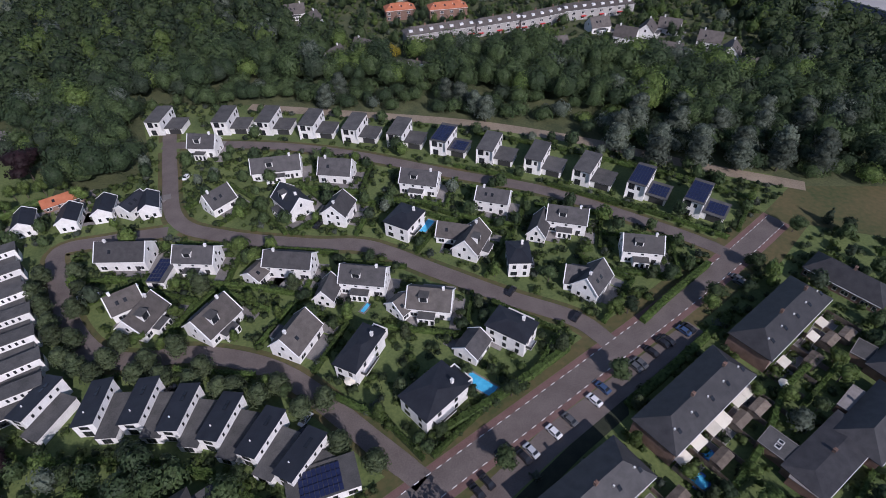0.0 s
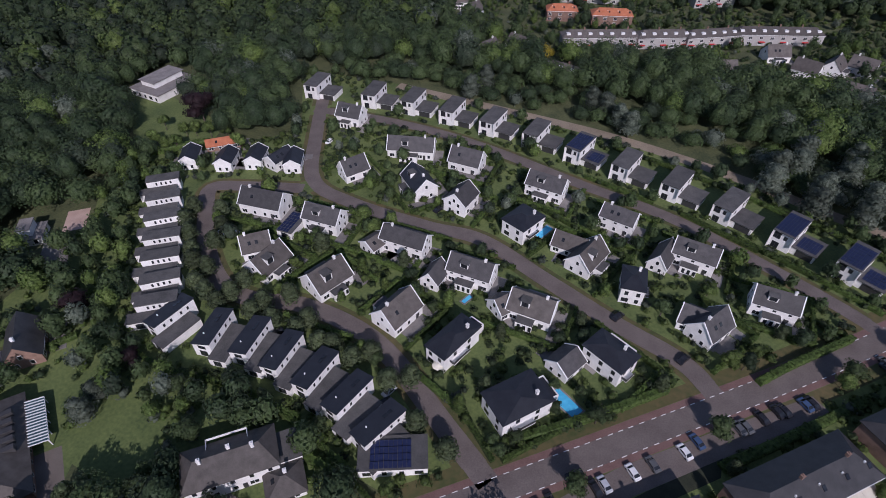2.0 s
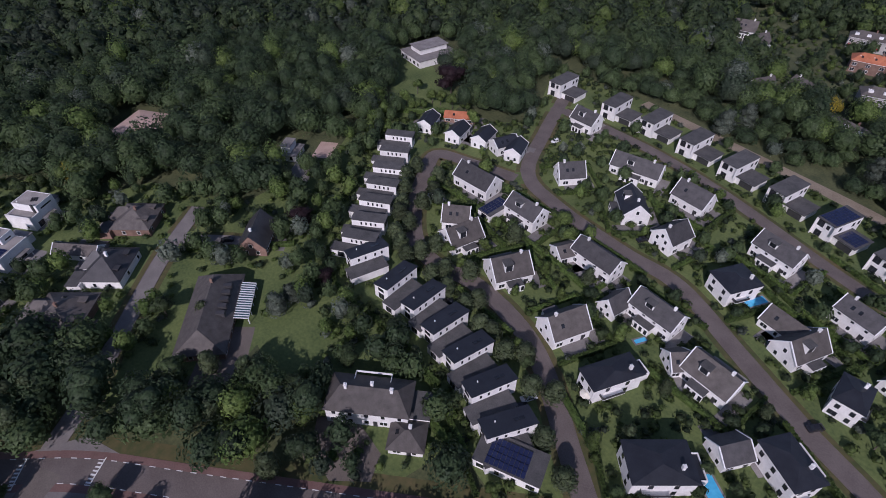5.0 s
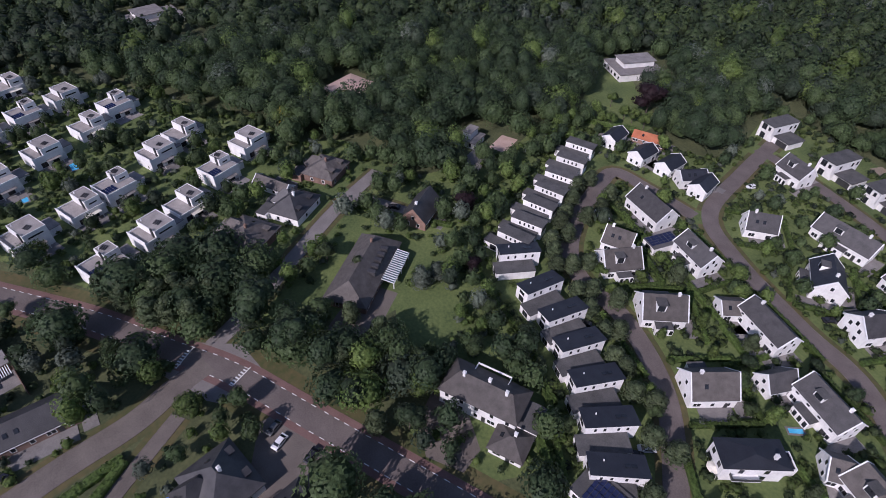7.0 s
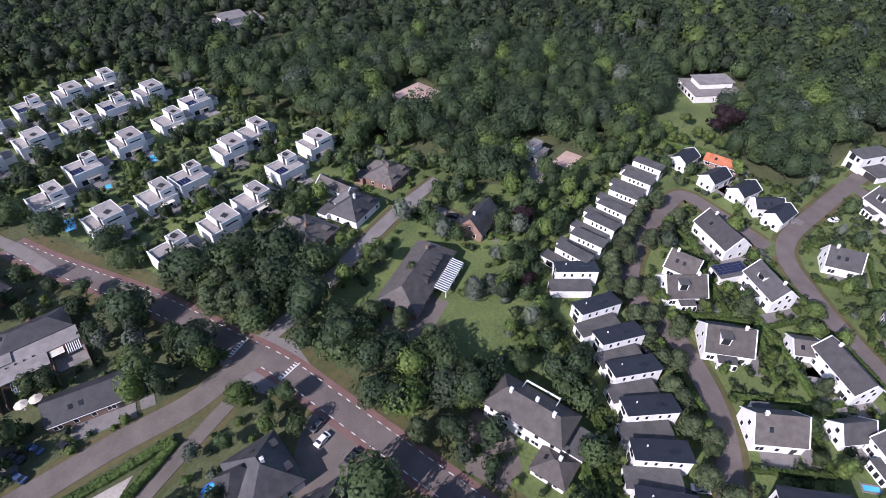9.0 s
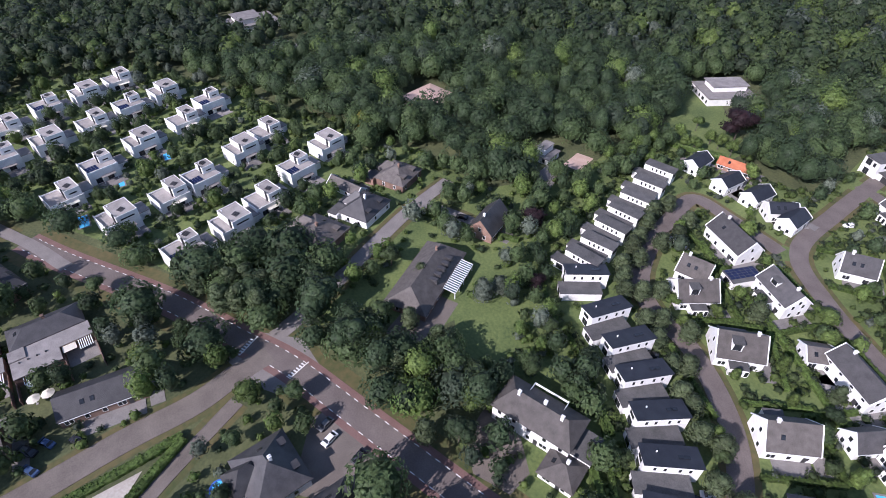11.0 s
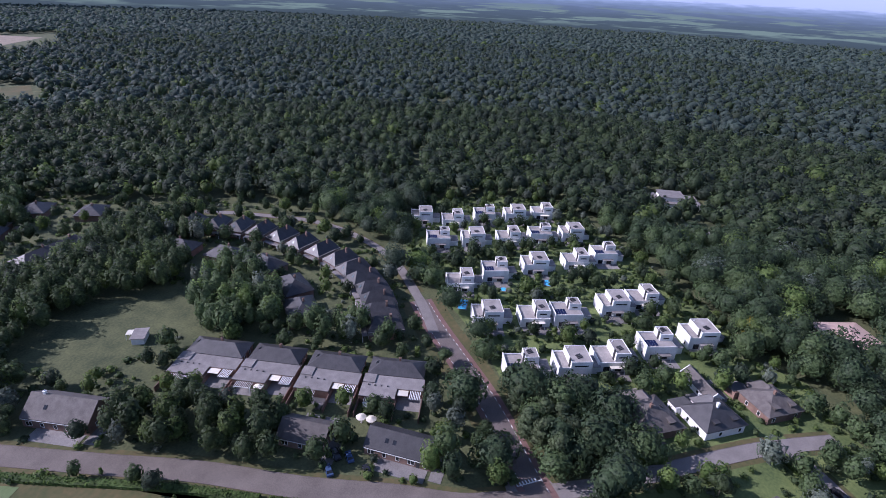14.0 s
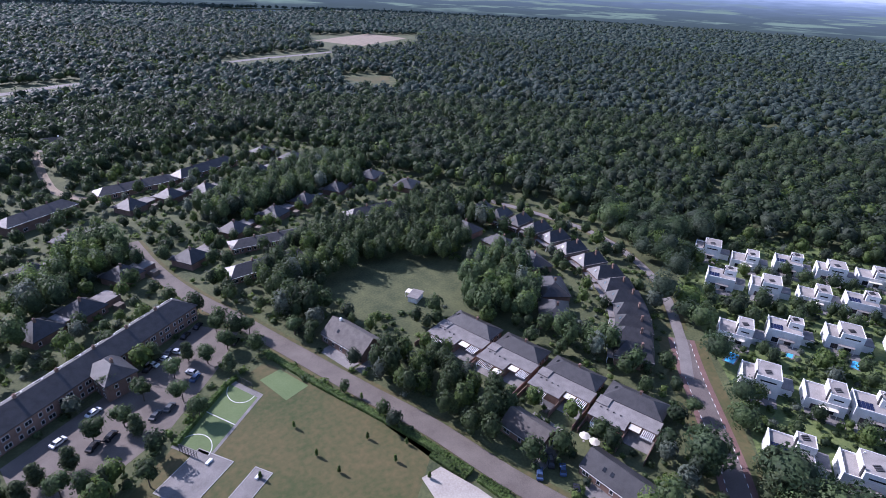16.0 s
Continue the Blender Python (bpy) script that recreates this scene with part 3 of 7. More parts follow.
def manor(x, y, turn, L, W, eave, ridge):
    root = hip_house(x, y, turn, L + 3, W, eave, ridge, render_white, tile_brown, L / 2 - 1.5)
    tagged(root, "white manor house with brown hipped roof and two chimneys", "house", "villas")
    chimney(root, -L * 0.33, -0.5, ridge - 1.5, ridge + 0.9, render_white)
    chimney(root, L * 0.33, -0.5, ridge - 1.5, ridge + 0.9, render_white)
    part("annex", block(L / 2 + 1.5, L / 2 + 6.5, -3.5, 4.0, 0, 3.2), render_white, root)
    part("annex_roof", block(L / 2 + 1.5, L / 2 + 6.6, -3.6, 4.1, 3.2, 3.4), roof_flat, root)
    part("roof_terrace_rail", ring_block(9, 3.0, eave + 1.2, eave + 1.9, 0.1), frame_white, root, pose(0, W / 2 - 0.6, -0.6))
    return root


def modern_villa(x, y, turn, L, W, h):
    root = thing("villa", x, y, turn, "pale modern villa with stacked flat roofs among trees", "villa", "villas")
    FOOT.append((x, y, L / 2 + 2, W / 2 + 2, turn))
    part("wall", block(-L / 2, L / 2, -W / 2, W / 2, 0, h - 3.0), render_white, root)
    part("roof", block(-L / 2 - 0.4, L / 2 + 0.4, -W / 2 - 0.4, W / 2 + 0.4, h - 3.0, h - 2.7), roof_stone, root)
    part("upper_storey", block(-L * 0.35, L * 0.15, -W * 0.3, W * 0.4, h - 2.7, h - 0.1), render_white, root)
    part("upper_roof", block(-L * 0.38, L * 0.18, -W * 0.34, W * 0.44, h - 0.1, h + 0.15), roof_stone, root)
    row_windows(root, L, W, 3, dark=True)
    return root


def pink_villa(x, y, turn, L, W, h):
    root = thing("villa", x, y, turn, "low pinkish brick villa with pale flat roofs", "villa", "villas")
    FOOT.append((x, y, L / 2 + 2, W / 2 + 2, turn))
    part("wall", block(-L / 2, L / 2, -W / 2, W / 2, 0, 3.2), brick_pink, root)
    part("roof", hip_roof(L, W, 3.3, h + 0.8, 0.5), roof_pink, root)
    part("wing", block(L / 2, L / 2 + 7, -W / 2, 1, 0, 3.0), brick_pink, root)
    part("wing_roof", block(L / 2 + 0.5, L / 2 + 7.3, -W / 2 - 0.3, 1.3, 3.0, 3.3), roof_pink, root)
    row_windows(root, L, W, 3)
    return root


def cube_villa(x, y, turn, kind):
    """White villa of stacked cubes: a tall block, a lower one with a roof terrace, a dark flue and a car porch."""
    root = thing("villa", x, y, turn, ("white cubic villa with gravel roof and low roof terrace", "white cubic villa with walled roof terrace and dark flue",
                 "white cubic villa with roof tower and solar panels")[kind], "villa", "white cubic villas")
    FOOT.append((x, y, 7, 6, turn))
    a, b = 5.6, 4.7
    split = (-1.6, 0.4, 0.9)[kind]
    high, low = (7.1, 6.7, 7.6)[kind], (4.6, 3.6, 5.1)[kind]
    y0 = (-b, -b + 0.9, -0.6)[kind]
    part("wall", block(-a, a, -b, b, 0, low), render_white, root)
    part("tower", block(split, a - 0.02, y0 + 0.02, b - 0.02, low, high), render_white, root)
    part("roof", block(split + 0.22, a - 0.24, y0 + 0.24, b - 0.24, high, high + 0.08), roof_gravel, root)
    part("parapet", ring_block(a - 0.02 - split, b - 0.04 - y0, high, high + 0.22, 0.2), render_white, root, pose((split + a - 0.02) / 2, (y0 + b) / 2, 0))
    part("terrace_roof", join(block(-a + 0.25, split - 0.02, -b + 0.25, b - 0.25, low, low + 0.1), block(split, a - 0.25, -b + 0.25, y0, low, low + 0.1) if kind else block(-a + 0.3, -a + 0.31, 0, 0.1, low, low + 0.05)), roof_gravel, root)
    part("terrace_parapet", join(block(-a, -a + 0.25, -b, b, low, low + 0.9), block(-a + 0.25, split, b - 0.25, b, low, low + 0.55),
                                 block(-a + 0.25, a if kind else split, -b, -b + 0.25, low, low + 0.4)), render_white, root)
    part("flue", block(split - 0.45, split - 0.02, y0 + 1.0, y0 + 1.7, low, high + 0.9), frame_dark, root)
    part("roof_light", join(*[block(-1.0 + i * 0.1, 1.0 + i * 0.1, i * 0.75, i * 0.75 + 0.4, 0, 0.3) for i in range(3)]), tile_grey, root, pose((split + a) / 2, y0 + 2.4, high + 0.08, 0, 0, 25))
    part("roof_vent", block(split + 0.8, split + 1.1, b - 1.6, b - 1.3, high + 0.08, high + 0.6), frame_white, root)
    part("wing", block(a + 0.02, a + 4.2, -1.5, b, 0, 2.8), render_white, root)
    part("wing_roof", block(a + 0.02, a + 4.4, -1.7, b + 0.2, 2.8, 3.0), roof_stone, root)
    part("canopy", block(-a * 0.3, a * 0.6, -b - 1.7, -b - 0.02, 2.6, 2.72), (roof_stone, canvas, roof_stone)[kind], root)
    part("canopy_post", block(-a * 0.3, -a * 0.3 + 0.16, -b - 1.7, -b - 1.54, 0, 2.6), render_white, root)
    part("canopy_post", block(a * 0.6 - 0.16, a * 0.6, -b - 1.7, -b - 1.54, 0, 2.6), render_white, root)
    part("terrace_slab", block(-a * 0.9, a, -b - 5.0, -b - 0.02, 0, 0.1), paving, root)
    part("strip_window", block(split + 1.2, a - 1.4, y0 - 0.03, y0 + 0.05, high - 1.7, high - 1.2), glass, root)
    window(root, -2.6, -b, 1.3, 0, 2.2, 2.0, True)
    window(root, 1.6, -b, 1.3, 0, 2.2, 2.0, True)
    window(root, -a, -2.2, 1.4, -90, 0.6, 1.1, True)
    window(root, a, -3.2, 1.5, 90, 1.1, 1.5, True)
    window(root, a - 0.02, 1.0, low + 1.2, 90, 0.6, 1.1, True)
    if kind == 2:
        panels(root, -4.4, -2.8, low + 0.2, 4, 2, 10)
    return root


def crescent_house(x, y, turn):
    """Terraced house of a crescent: hipped roof with a pale glazed front facet."""
    root = thing("house", x, y, turn, "crescent house with anthracite hipped roof and bright front skylight", "house", "crescent")
    FOOT.append((x, y, 5, 6.5, turn))
    part("wall", block(-4.4, 4.4, -6.2, 6.2, 0, 3.9), brick_red, root)
    v = [(-4.9, -6.8, 3.9), (4.9, -6.8, 3.9), (4.9, 6.8, 3.9), (-4.9, 6.8, 3.9), (0, -3.4, 8.0), (0, 4.4, 8.0)]
    part("roof", (v + [(p[0], p[1], 3.68) for p in v[:4]], [(0, 1, 4), (1, 2, 5, 4), (2, 3, 5), (3, 0, 4, 5), (6, 7, 1, 0), (7, 8, 2, 1), (8, 9, 3, 2), (9, 6, 0, 3), (9, 8, 7, 6)]), tile_dark, root)
    for e in (-1, 1):
        part("front_glazing", block(-0.42, 0.42, -0.55, 0.55, 0, 0.1), glass_blue, root, pose(0, -5.25 if e < 0 else 5.75, 5.8, 50 if e < 0 else -60))
        part("party_wall", block(e * 4.75 - 0.12, e * 4.75 + 0.12, -6.6, 6.6, 3.0, 4.3), paving, root)
        for xx in (-2.4, 0, 2.4):
            window(root, xx, e * 6.2, 1.5, 0 if e < 0 else 180, 2.0, 1.5)
    chimney(root, 1.2, 2.0, 6.5, 8.8, brick_red)
    part("porch", block(-4.4, 4.4, -8.6, -6.2, 2.6, 2.8), roof_stone, root)
    part("porch_post", block(-4.3, -4.1, -8.5, -8.3, 0, 2.6), frame_white, root)
    part("porch_post", block(4.1, 4.3, -8.5, -8.3, 0, 2.6), frame_white, root)
    return root


def patio_wing(x, y, turn, L, W):
    root = thing("patio_wing", x, y, turn, "flat-roofed brick wing with pale gravel roof and patio awning", "house wing", "patio bungalows")
    FOOT.append((x, y, L / 2, W / 2, turn))
    part("wall", join(block(-L / 2, L * 0.08, -W / 2, W / 2, 0, 2.8), block(L * 0.08, L / 2, -W * 0.05, W / 2, 0, 2.8)), brick_red, root)
    part("roof", join(block(-L / 2, L * 0.08, -W / 2 - 0.1, W / 2, 2.8, 3.0), block(L * 0.08, L / 2, -W * 0.05, W / 2, 2.8, 3.0)), roof_stone, root)
    part("awning", block(L * 0.1, L * 0.27, -W * 0.3, -W * 0.05, 2.5, 2.58), canvas, root)
    part("veranda_slats", join(*[block(L * 0.3 + i * 0.5, L * 0.3 + i * 0.5 + 0.2, -W * 0.42, -W * 0.05, 2.5, 2.62) for i in range(7)]), frame_white, root)
    for sx in (-0.5, 0.09, 0.5):
        part("garden_wall", block(sx * L - 0.1, sx * L + 0.1, -W / 2 - 6.5, -W / 2 if sx < 0 else -W * 0.05, 0, 1.9), brick_red if sx else paving, root)
    part("terrace_slab", block(L * 0.1, L * 0.49, -W / 2 - 1.5, -W * 0.06, 0, 0.1), paving, root)
    part("terrace_slab", block(-L * 0.42, L * 0.04, -W / 2 - 3.2, -W / 2 - 0.1, 0, 0.1), paving, root)
    part("pergola", join(block(-L * 0.4, -L * 0.12, -W / 2 - 2.6, -W / 2 - 2.45, 2.35, 2.5), *[block(-L * 0.4 + i * 0.55, -L * 0.4 + i * 0.55 + 0.12, -W / 2 - 2.8, -W / 2 - 0.12, 2.5, 2.62) for i in range(int(L * 0.28 / 0.55) + 1)],
                         *[block(q, q + 0.12, -W / 2 - 2.6, -W / 2 - 2.48, 0, 2.35) for q in (-L * 0.4, -L * 0.13)]), frame_white, root)
    part("planter", block(-L * 0.05, L * 0.03, -W / 2 - 5.2, -W / 2 - 3.6, 0, 0.6), timber, root)
    part("roof_terrace_step", block(-L * 0.5, -L * 0.3, W * 0.1, W * 0.5, 3.0, 3.35), roof_stone, root)
    for i in range(4):
        part("roof_vent", block(-L * 0.4 + i * 2.0, -L * 0.4 + i * 2.0 + 0.4, -0.2, 0.2, 3.0, 3.3), frame_dark, root)
    return root

# ---- ground, roads, fields ----
def smooth(pts, step=2.0):
    """A curve through the points, as an array of plan points about step metres apart."""
    p = np.array([2 * np.array(pts[0]) - np.array(pts[1]), *map(np.array, pts), 2 * np.array(pts[-1]) - np.array(pts[-2])], float)
    out = []
    for i in range(1, len(p) - 2):
        n = max(2, int(np.linalg.norm(p[i + 1] - p[i]) / step))
        for k in range(n):
            t = k / n
            out.append(0.5 * (2 * p[i] + (p[i + 1] - p[i - 1]) * t + (2 * p[i - 1] - 5 * p[i] + 4 * p[i + 1] - p[i + 2]) * t * t + (3 * p[i] - p[i - 1] - 3 * p[i + 1] + p[i + 2]) * t ** 3))
    return np.array(out + [p[-2]])


def strip(line, offset, width, z, rise=0.0):
    """A ribbon along a plan curve, shifted sideways."""
    d = np.gradient(line, axis=0)
    d /= np.linalg.norm(d, axis=1)[:, None]
    nrm = np.stack([-d[:, 1], d[:, 0]], 1)
    a, b = line + nrm * (offset - width / 2), line + nrm * (offset + width / 2)
    n = len(line)
    v = [(*q, z) for q in a] + [(*q, z) for q in b]
    f = [(i, i + 1, n + i + 1, n + i) for i in range(n - 1)]
    if rise:
        v += [(*q, z - rise) for q in a] + [(*q, z - rise) for q in b]
        f += [(i, 2 * n + i, 2 * n + i + 1, i + 1) for i in range(n - 1)] + [(n + i, n + i + 1, 3 * n + i + 1, 3 * n + i) for i in range(n - 1)]
    return v, f


LAYER = [0.055]
VERGES = [0]


def verge_level():
    VERGES[0] += 1
    return 0.026 + 0.001 * (VERGES[0] % 22)


EDGED = []


def road(name, pts, width, mat):
    line = smooth(pts, 0.9 if mat is asphalt_red else 2.0)
    LANES.append((line, width / 2))
    LAYER[0] += 0.006
    z = LAYER[0]
    ob = new(name, mesh_of(name, *strip(line, 0, width, z), mat))
    tagged(ob, f"{mat.name.replace('_', ' ')} road surface between gardens and verges", "road", kind="structure")
    if mat is asphalt_red:
        mid = new("carriageway", mesh_of("carriageway", *strip(line, 0, 5.9, z + 0.006), asphalt))
        tagged(mid, "grey asphalt carriageway between red cycle lanes", "road", kind="structure")
        d = np.gradient(line, axis=0)
        dash = []
        for s in (-1, 1):
            run = 0.0
            for i in range(1, len(line) - 1):
                run += np.linalg.norm(line[i] - line[i - 1])
                if run < 2.7:
                    continue
                run = 0.0
                t = d[i] / np.linalg.norm(d[i])
                nn = np.array([-t[1], t[0]])
                c = line[i] + nn * s * 2.9
                q = [c - t * 0.7 - nn * 0.1, c + t * 0.7 - nn * 0.1, c + t * 0.7 + nn * 0.1, c - t * 0.7 + nn * 0.1]
                dash.append(([(*p, z + 0.014) for p in q], [(0, 1, 2, 3)]))
        dm = new("lane_dashes", mesh_of("lane_dashes", *join(*dash), paint_white))
        tagged(dm, "white painted dashes along the cycle lanes", "road marking", kind="stuff")
        for s in (-1, 1):
            vg = new("verge", mesh_of("verge", *strip(line, s * (width / 2 + 1.9), 3.6, verge_level()), dry_grass))
            tagged(vg, "dry grass verge beside the main road", "verge", kind="structure")
    elif mat is not sand and mat is not concrete:
        EDGED.append((line, width))
    return ob


def edge_roads():
    """Kerbs and dry verges along the small roads, left open where another road joins."""
    for line, width in EDGED:
        d = np.gradient(line, axis=0)
        d /= np.linalg.norm(d, axis=1)[:, None]
        nrm = np.stack([-d[:, 1], d[:, 0]], 1)
        for s in (-1, 1):
            side = line + nrm * s * (width / 2 + 0.6)
            clear = np.ones(len(line), bool)
            for other, half in LANES:
                if other is not line:
                    clear &= np.hypot(side[:, None, 0] - other[:, 0], side[:, None, 1] - other[:, 1]).min(1) > half + 0.9
            start = None
            for i in range(len(line) + 1):
                if i < len(line) and clear[i]:
                    start = i if start is None else start
                elif start is not None:
                    if i - start > 3:
                        run = line[start:i]
                        tagged(new("kerb", mesh_of("kerb", *strip(run, s * (width / 2 + 0.07), 0.14, 0.16, 0.16), asphalt)), "dark concrete kerb along the road", "kerb", kind="structure")
                        tagged(new("verge", mesh_of("verge", *strip(run, s * (width / 2 + 0.95), 1.6, verge_level()), dry_grass)), "dry grass verge beside the road", "verge", kind="structure")
                    start = None


def sheet(name, pts, z, mat, label, category):
    ob = new(name, mesh_of(name, [(x, y, z) for x, y in pts], [tuple(range(len(pts)))], mat))
    return tagged(ob, label, category, kind="structure")


N = 48
rings = [0, 150, 400, 900, 1500, 2250]
gv = [(0, 0, 0)] + [(r * math.cos(2 * math.pi * i / N), r * math.sin(2 * math.pi * i / N), 0) for r in rings[1:] for i in range(N)]
gf = [(0, 1 + i, 1 + (i + 1) % N) for i in range(N)]
for r in range(len(rings) - 2):
    gf += [(1 + r * N + i, 1 + (r + 1) * N + i, 1 + (r + 1) * N + (i + 1) % N, 1 + r * N + (i + 1) % N) for i in range(N)]
tagged(new("ground", mesh_of("ground", gv, gf, grass)), "uneven green ground of gardens and woodland floor", "ground", kind="structure")

# the distance: a plain glowing band far beyond the woods, haze painted into it
haze = bpy.data.materials.new("hazy_distance")
haze.use_nodes = True
hn, hl = haze.node_tree.nodes, haze.node_tree.links
hn.remove(hn["Principled BSDF"])
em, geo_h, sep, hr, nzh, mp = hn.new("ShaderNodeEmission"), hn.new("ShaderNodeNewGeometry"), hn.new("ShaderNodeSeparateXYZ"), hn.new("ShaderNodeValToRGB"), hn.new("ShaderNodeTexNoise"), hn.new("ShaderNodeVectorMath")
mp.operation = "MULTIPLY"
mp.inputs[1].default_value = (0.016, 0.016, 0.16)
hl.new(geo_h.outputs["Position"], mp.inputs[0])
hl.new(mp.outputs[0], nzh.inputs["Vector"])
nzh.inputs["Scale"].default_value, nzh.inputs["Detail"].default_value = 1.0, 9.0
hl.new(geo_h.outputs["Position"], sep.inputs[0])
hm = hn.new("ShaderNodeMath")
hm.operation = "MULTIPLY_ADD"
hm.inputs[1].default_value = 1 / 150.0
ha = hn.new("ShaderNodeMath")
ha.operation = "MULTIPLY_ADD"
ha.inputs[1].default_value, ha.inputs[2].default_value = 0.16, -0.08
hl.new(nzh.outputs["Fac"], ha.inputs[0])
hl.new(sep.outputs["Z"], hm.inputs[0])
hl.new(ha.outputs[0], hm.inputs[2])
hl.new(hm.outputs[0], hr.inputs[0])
# colours by height: painted haze grows paler up to a glowing sky tone
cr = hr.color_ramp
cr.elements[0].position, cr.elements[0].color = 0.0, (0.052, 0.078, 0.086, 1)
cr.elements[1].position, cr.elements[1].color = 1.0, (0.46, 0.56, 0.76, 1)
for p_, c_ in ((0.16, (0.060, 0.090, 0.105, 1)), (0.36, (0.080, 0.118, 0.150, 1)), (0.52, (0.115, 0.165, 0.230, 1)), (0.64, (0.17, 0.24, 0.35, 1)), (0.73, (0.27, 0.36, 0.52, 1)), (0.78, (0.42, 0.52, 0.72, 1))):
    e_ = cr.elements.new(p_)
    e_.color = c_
# pale meadows between the far woods
field_at, field_nz, field_cut, field_mask, field_fac, field_mix = hn.new("ShaderNodeVectorMath"), hn.new("ShaderNodeTexNoise"), hn.new("ShaderNodeMapRange"), hn.new("ShaderNodeValToRGB"), hn.new("ShaderNodeMath"), hn.new("ShaderNodeMix")
field_at.operation = "MULTIPLY"
field_at.inputs[1].default_value = (0.0032, 0.0032, 0.075)
hl.new(geo_h.outputs["Position"], field_at.inputs[0])
hl.new(field_at.outputs[0], field_nz.inputs["Vector"])
field_nz.inputs["Scale"].default_value, field_nz.inputs["Detail"].default_value, field_nz.inputs["Roughness"].default_value = 1.0, 6.0, 0.6
field_cut.inputs["From Min"].default_value, field_cut.inputs["From Max"].default_value = 0.50, 0.56
hl.new(field_nz.outputs["Fac"], field_cut.inputs["Value"])
fm = field_mask.color_ramp
fm.elements[0].position, fm.elements[0].color = 0.08, (0, 0, 0, 1)
fm.elements[1].position, fm.elements[1].color = 0.66, (0, 0, 0, 1)
for p_, v_ in ((0.2, 0.9), (0.42, 0.8)):
    e_ = fm.elements.new(p_)
    e_.color = (v_, v_, v_, 1)
hl.new(hm.outputs[0], field_mask.inputs[0])
field_fac.operation = "MULTIPLY"
hl.new(field_cut.outputs["Result"], field_fac.inputs[0])
hl.new(field_mask.outputs["Color"], field_fac.inputs[1])
field_mix.data_type = "RGBA"
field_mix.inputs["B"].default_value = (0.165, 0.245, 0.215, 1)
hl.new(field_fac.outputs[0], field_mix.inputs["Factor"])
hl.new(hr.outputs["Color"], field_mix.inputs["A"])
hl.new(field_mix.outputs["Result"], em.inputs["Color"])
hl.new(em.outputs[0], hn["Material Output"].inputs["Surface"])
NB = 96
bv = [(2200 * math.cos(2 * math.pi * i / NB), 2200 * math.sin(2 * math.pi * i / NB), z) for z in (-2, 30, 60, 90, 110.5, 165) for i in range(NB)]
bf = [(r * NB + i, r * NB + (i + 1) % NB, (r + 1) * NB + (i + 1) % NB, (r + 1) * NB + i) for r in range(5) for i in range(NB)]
tagged(new("backdrop", mesh_of("backdrop", bv, bf, haze)), "glowing backdrop painted with hazy blue woods, fields and pale sky", "backdrop", kind="structure")

# ---- plan outlines, in metres ----
ESTATE = [(-34, 48), (-46, 53), (-72, 58), (-103, 67), (-125, 84), (-155, 130), (-160, 149), (-144, 164), (-129, 167), (-111, 185), (-136, 240), (-84, 236), (-28, 225), (21, 213), (65, 196), (103, 175), (128, 165), (172, 126), (137, 69), (111, 45), (79, 33), (35, 35), (-10, 42)]
CUBES = [(-238, -129), (-278, -141), (-300, -111), (-321, -77), (-295, -47), (-266, -15), (-244, 1), (-219, 27), (-201, 28), (-184, 13), (-147, -14), (-139, -39), (-160, -58), (-185, -87), (-209, -115)]
SOUTH = [(64, -277), (67, -390), (10, -361), (-51, -408), (-117, -438), (-142, -391), (-162, -334), (-182, -278), (-196, -249), (-215, -239), (-227, -202), (-219, -148), (-170, -89), (-143, -65), (-103, -32), (-105, -22), (-78, -5), (-66, 3), (-47, -1), (-38, -77), (-36, -57), (29, -98), (62, -147)]
WEST = [(-106, -7), (-129, 11), (-143, -7), (-163, -8), (-189, 14), (-196, 34), (-190, 51), (-170, 59), (-154, 69), (-153, 107), (-164, 126), (-164, 154), (-143, 136), (-123, 88), (-106, 70), (-88, 64), (-48, 55), (-38, 51), (-45, 25), (-56, 16), (-71, 36), (-98, 37), (-95, 26), (-99, 19), (-110, 13)]
LAWN = [(-98, 35), (-104, 45), (-92, 52), (-79, 43), (-83, 31)]
FIELD = [(-71, -202), (-116, -203), (-141, -165), (-112, -149), (-77, -159)]
PARK = [(-38, -150), (-56, -115), (-69, -76), (-67, -76), (-65, -90), (-41, -67), (-0, -93), (5, -116), (-24, -143)]
PITCH = [(-6, -127), (-13, -117), (-33, -135), (-26, -148)]
PITCH_SMALL = [(-34, -142), (-38, -129), (-46, -132), (-41, -144)]
PLAZA = [(-77.4, -45.6), (-74.0, -56.7), (-68.6, -74.2), (-64.2, -84.5), (-58, -84), (-57, -66), (-60.4, -58.4), (-67.6, -51.0)]
LAKE = [(-470, -1900), (-590, -1930), (-690, -1990), (-620, -2040), (-500, -1990), (-420, -1930)]
LAKE_GAP = [(-430, -1790), (-560, -1800), (-690, -1850), (-780, -1990), (-640, -2080), (-460, -2040), (-380, -1950)]
PLAY_ZONE = [(-86, -34), (-85, -40), (-78, -60), (-71, -79), (-65, -93), (-56, -86), (-53, -62), (-62, -51), (-74, -38), (-82, -32)]
FAR_SAND = [(-415, -1075), (-468, -972), (-634, -1092), (-590, -1195)]
FAR_CLEAR = [(-288, -663), (-299, -621), (-328, -603), (-355, -652)]
BARE = [(108, 117), (127, 135), (149, 127), (173, 154), (132, 157), (108, 136)]
NORTH_TOWN = [(-97, 396), (-64, 322), (-19, 272), (2, 284), (76, 285), (116, 267), (142, 245), (181, 262), (186, 326), (172, 380)]
JUNCTION = [(-103, -27), (-110, -18), (-104, -7), (-91, -3), (-88, -15), (-92, -20)]
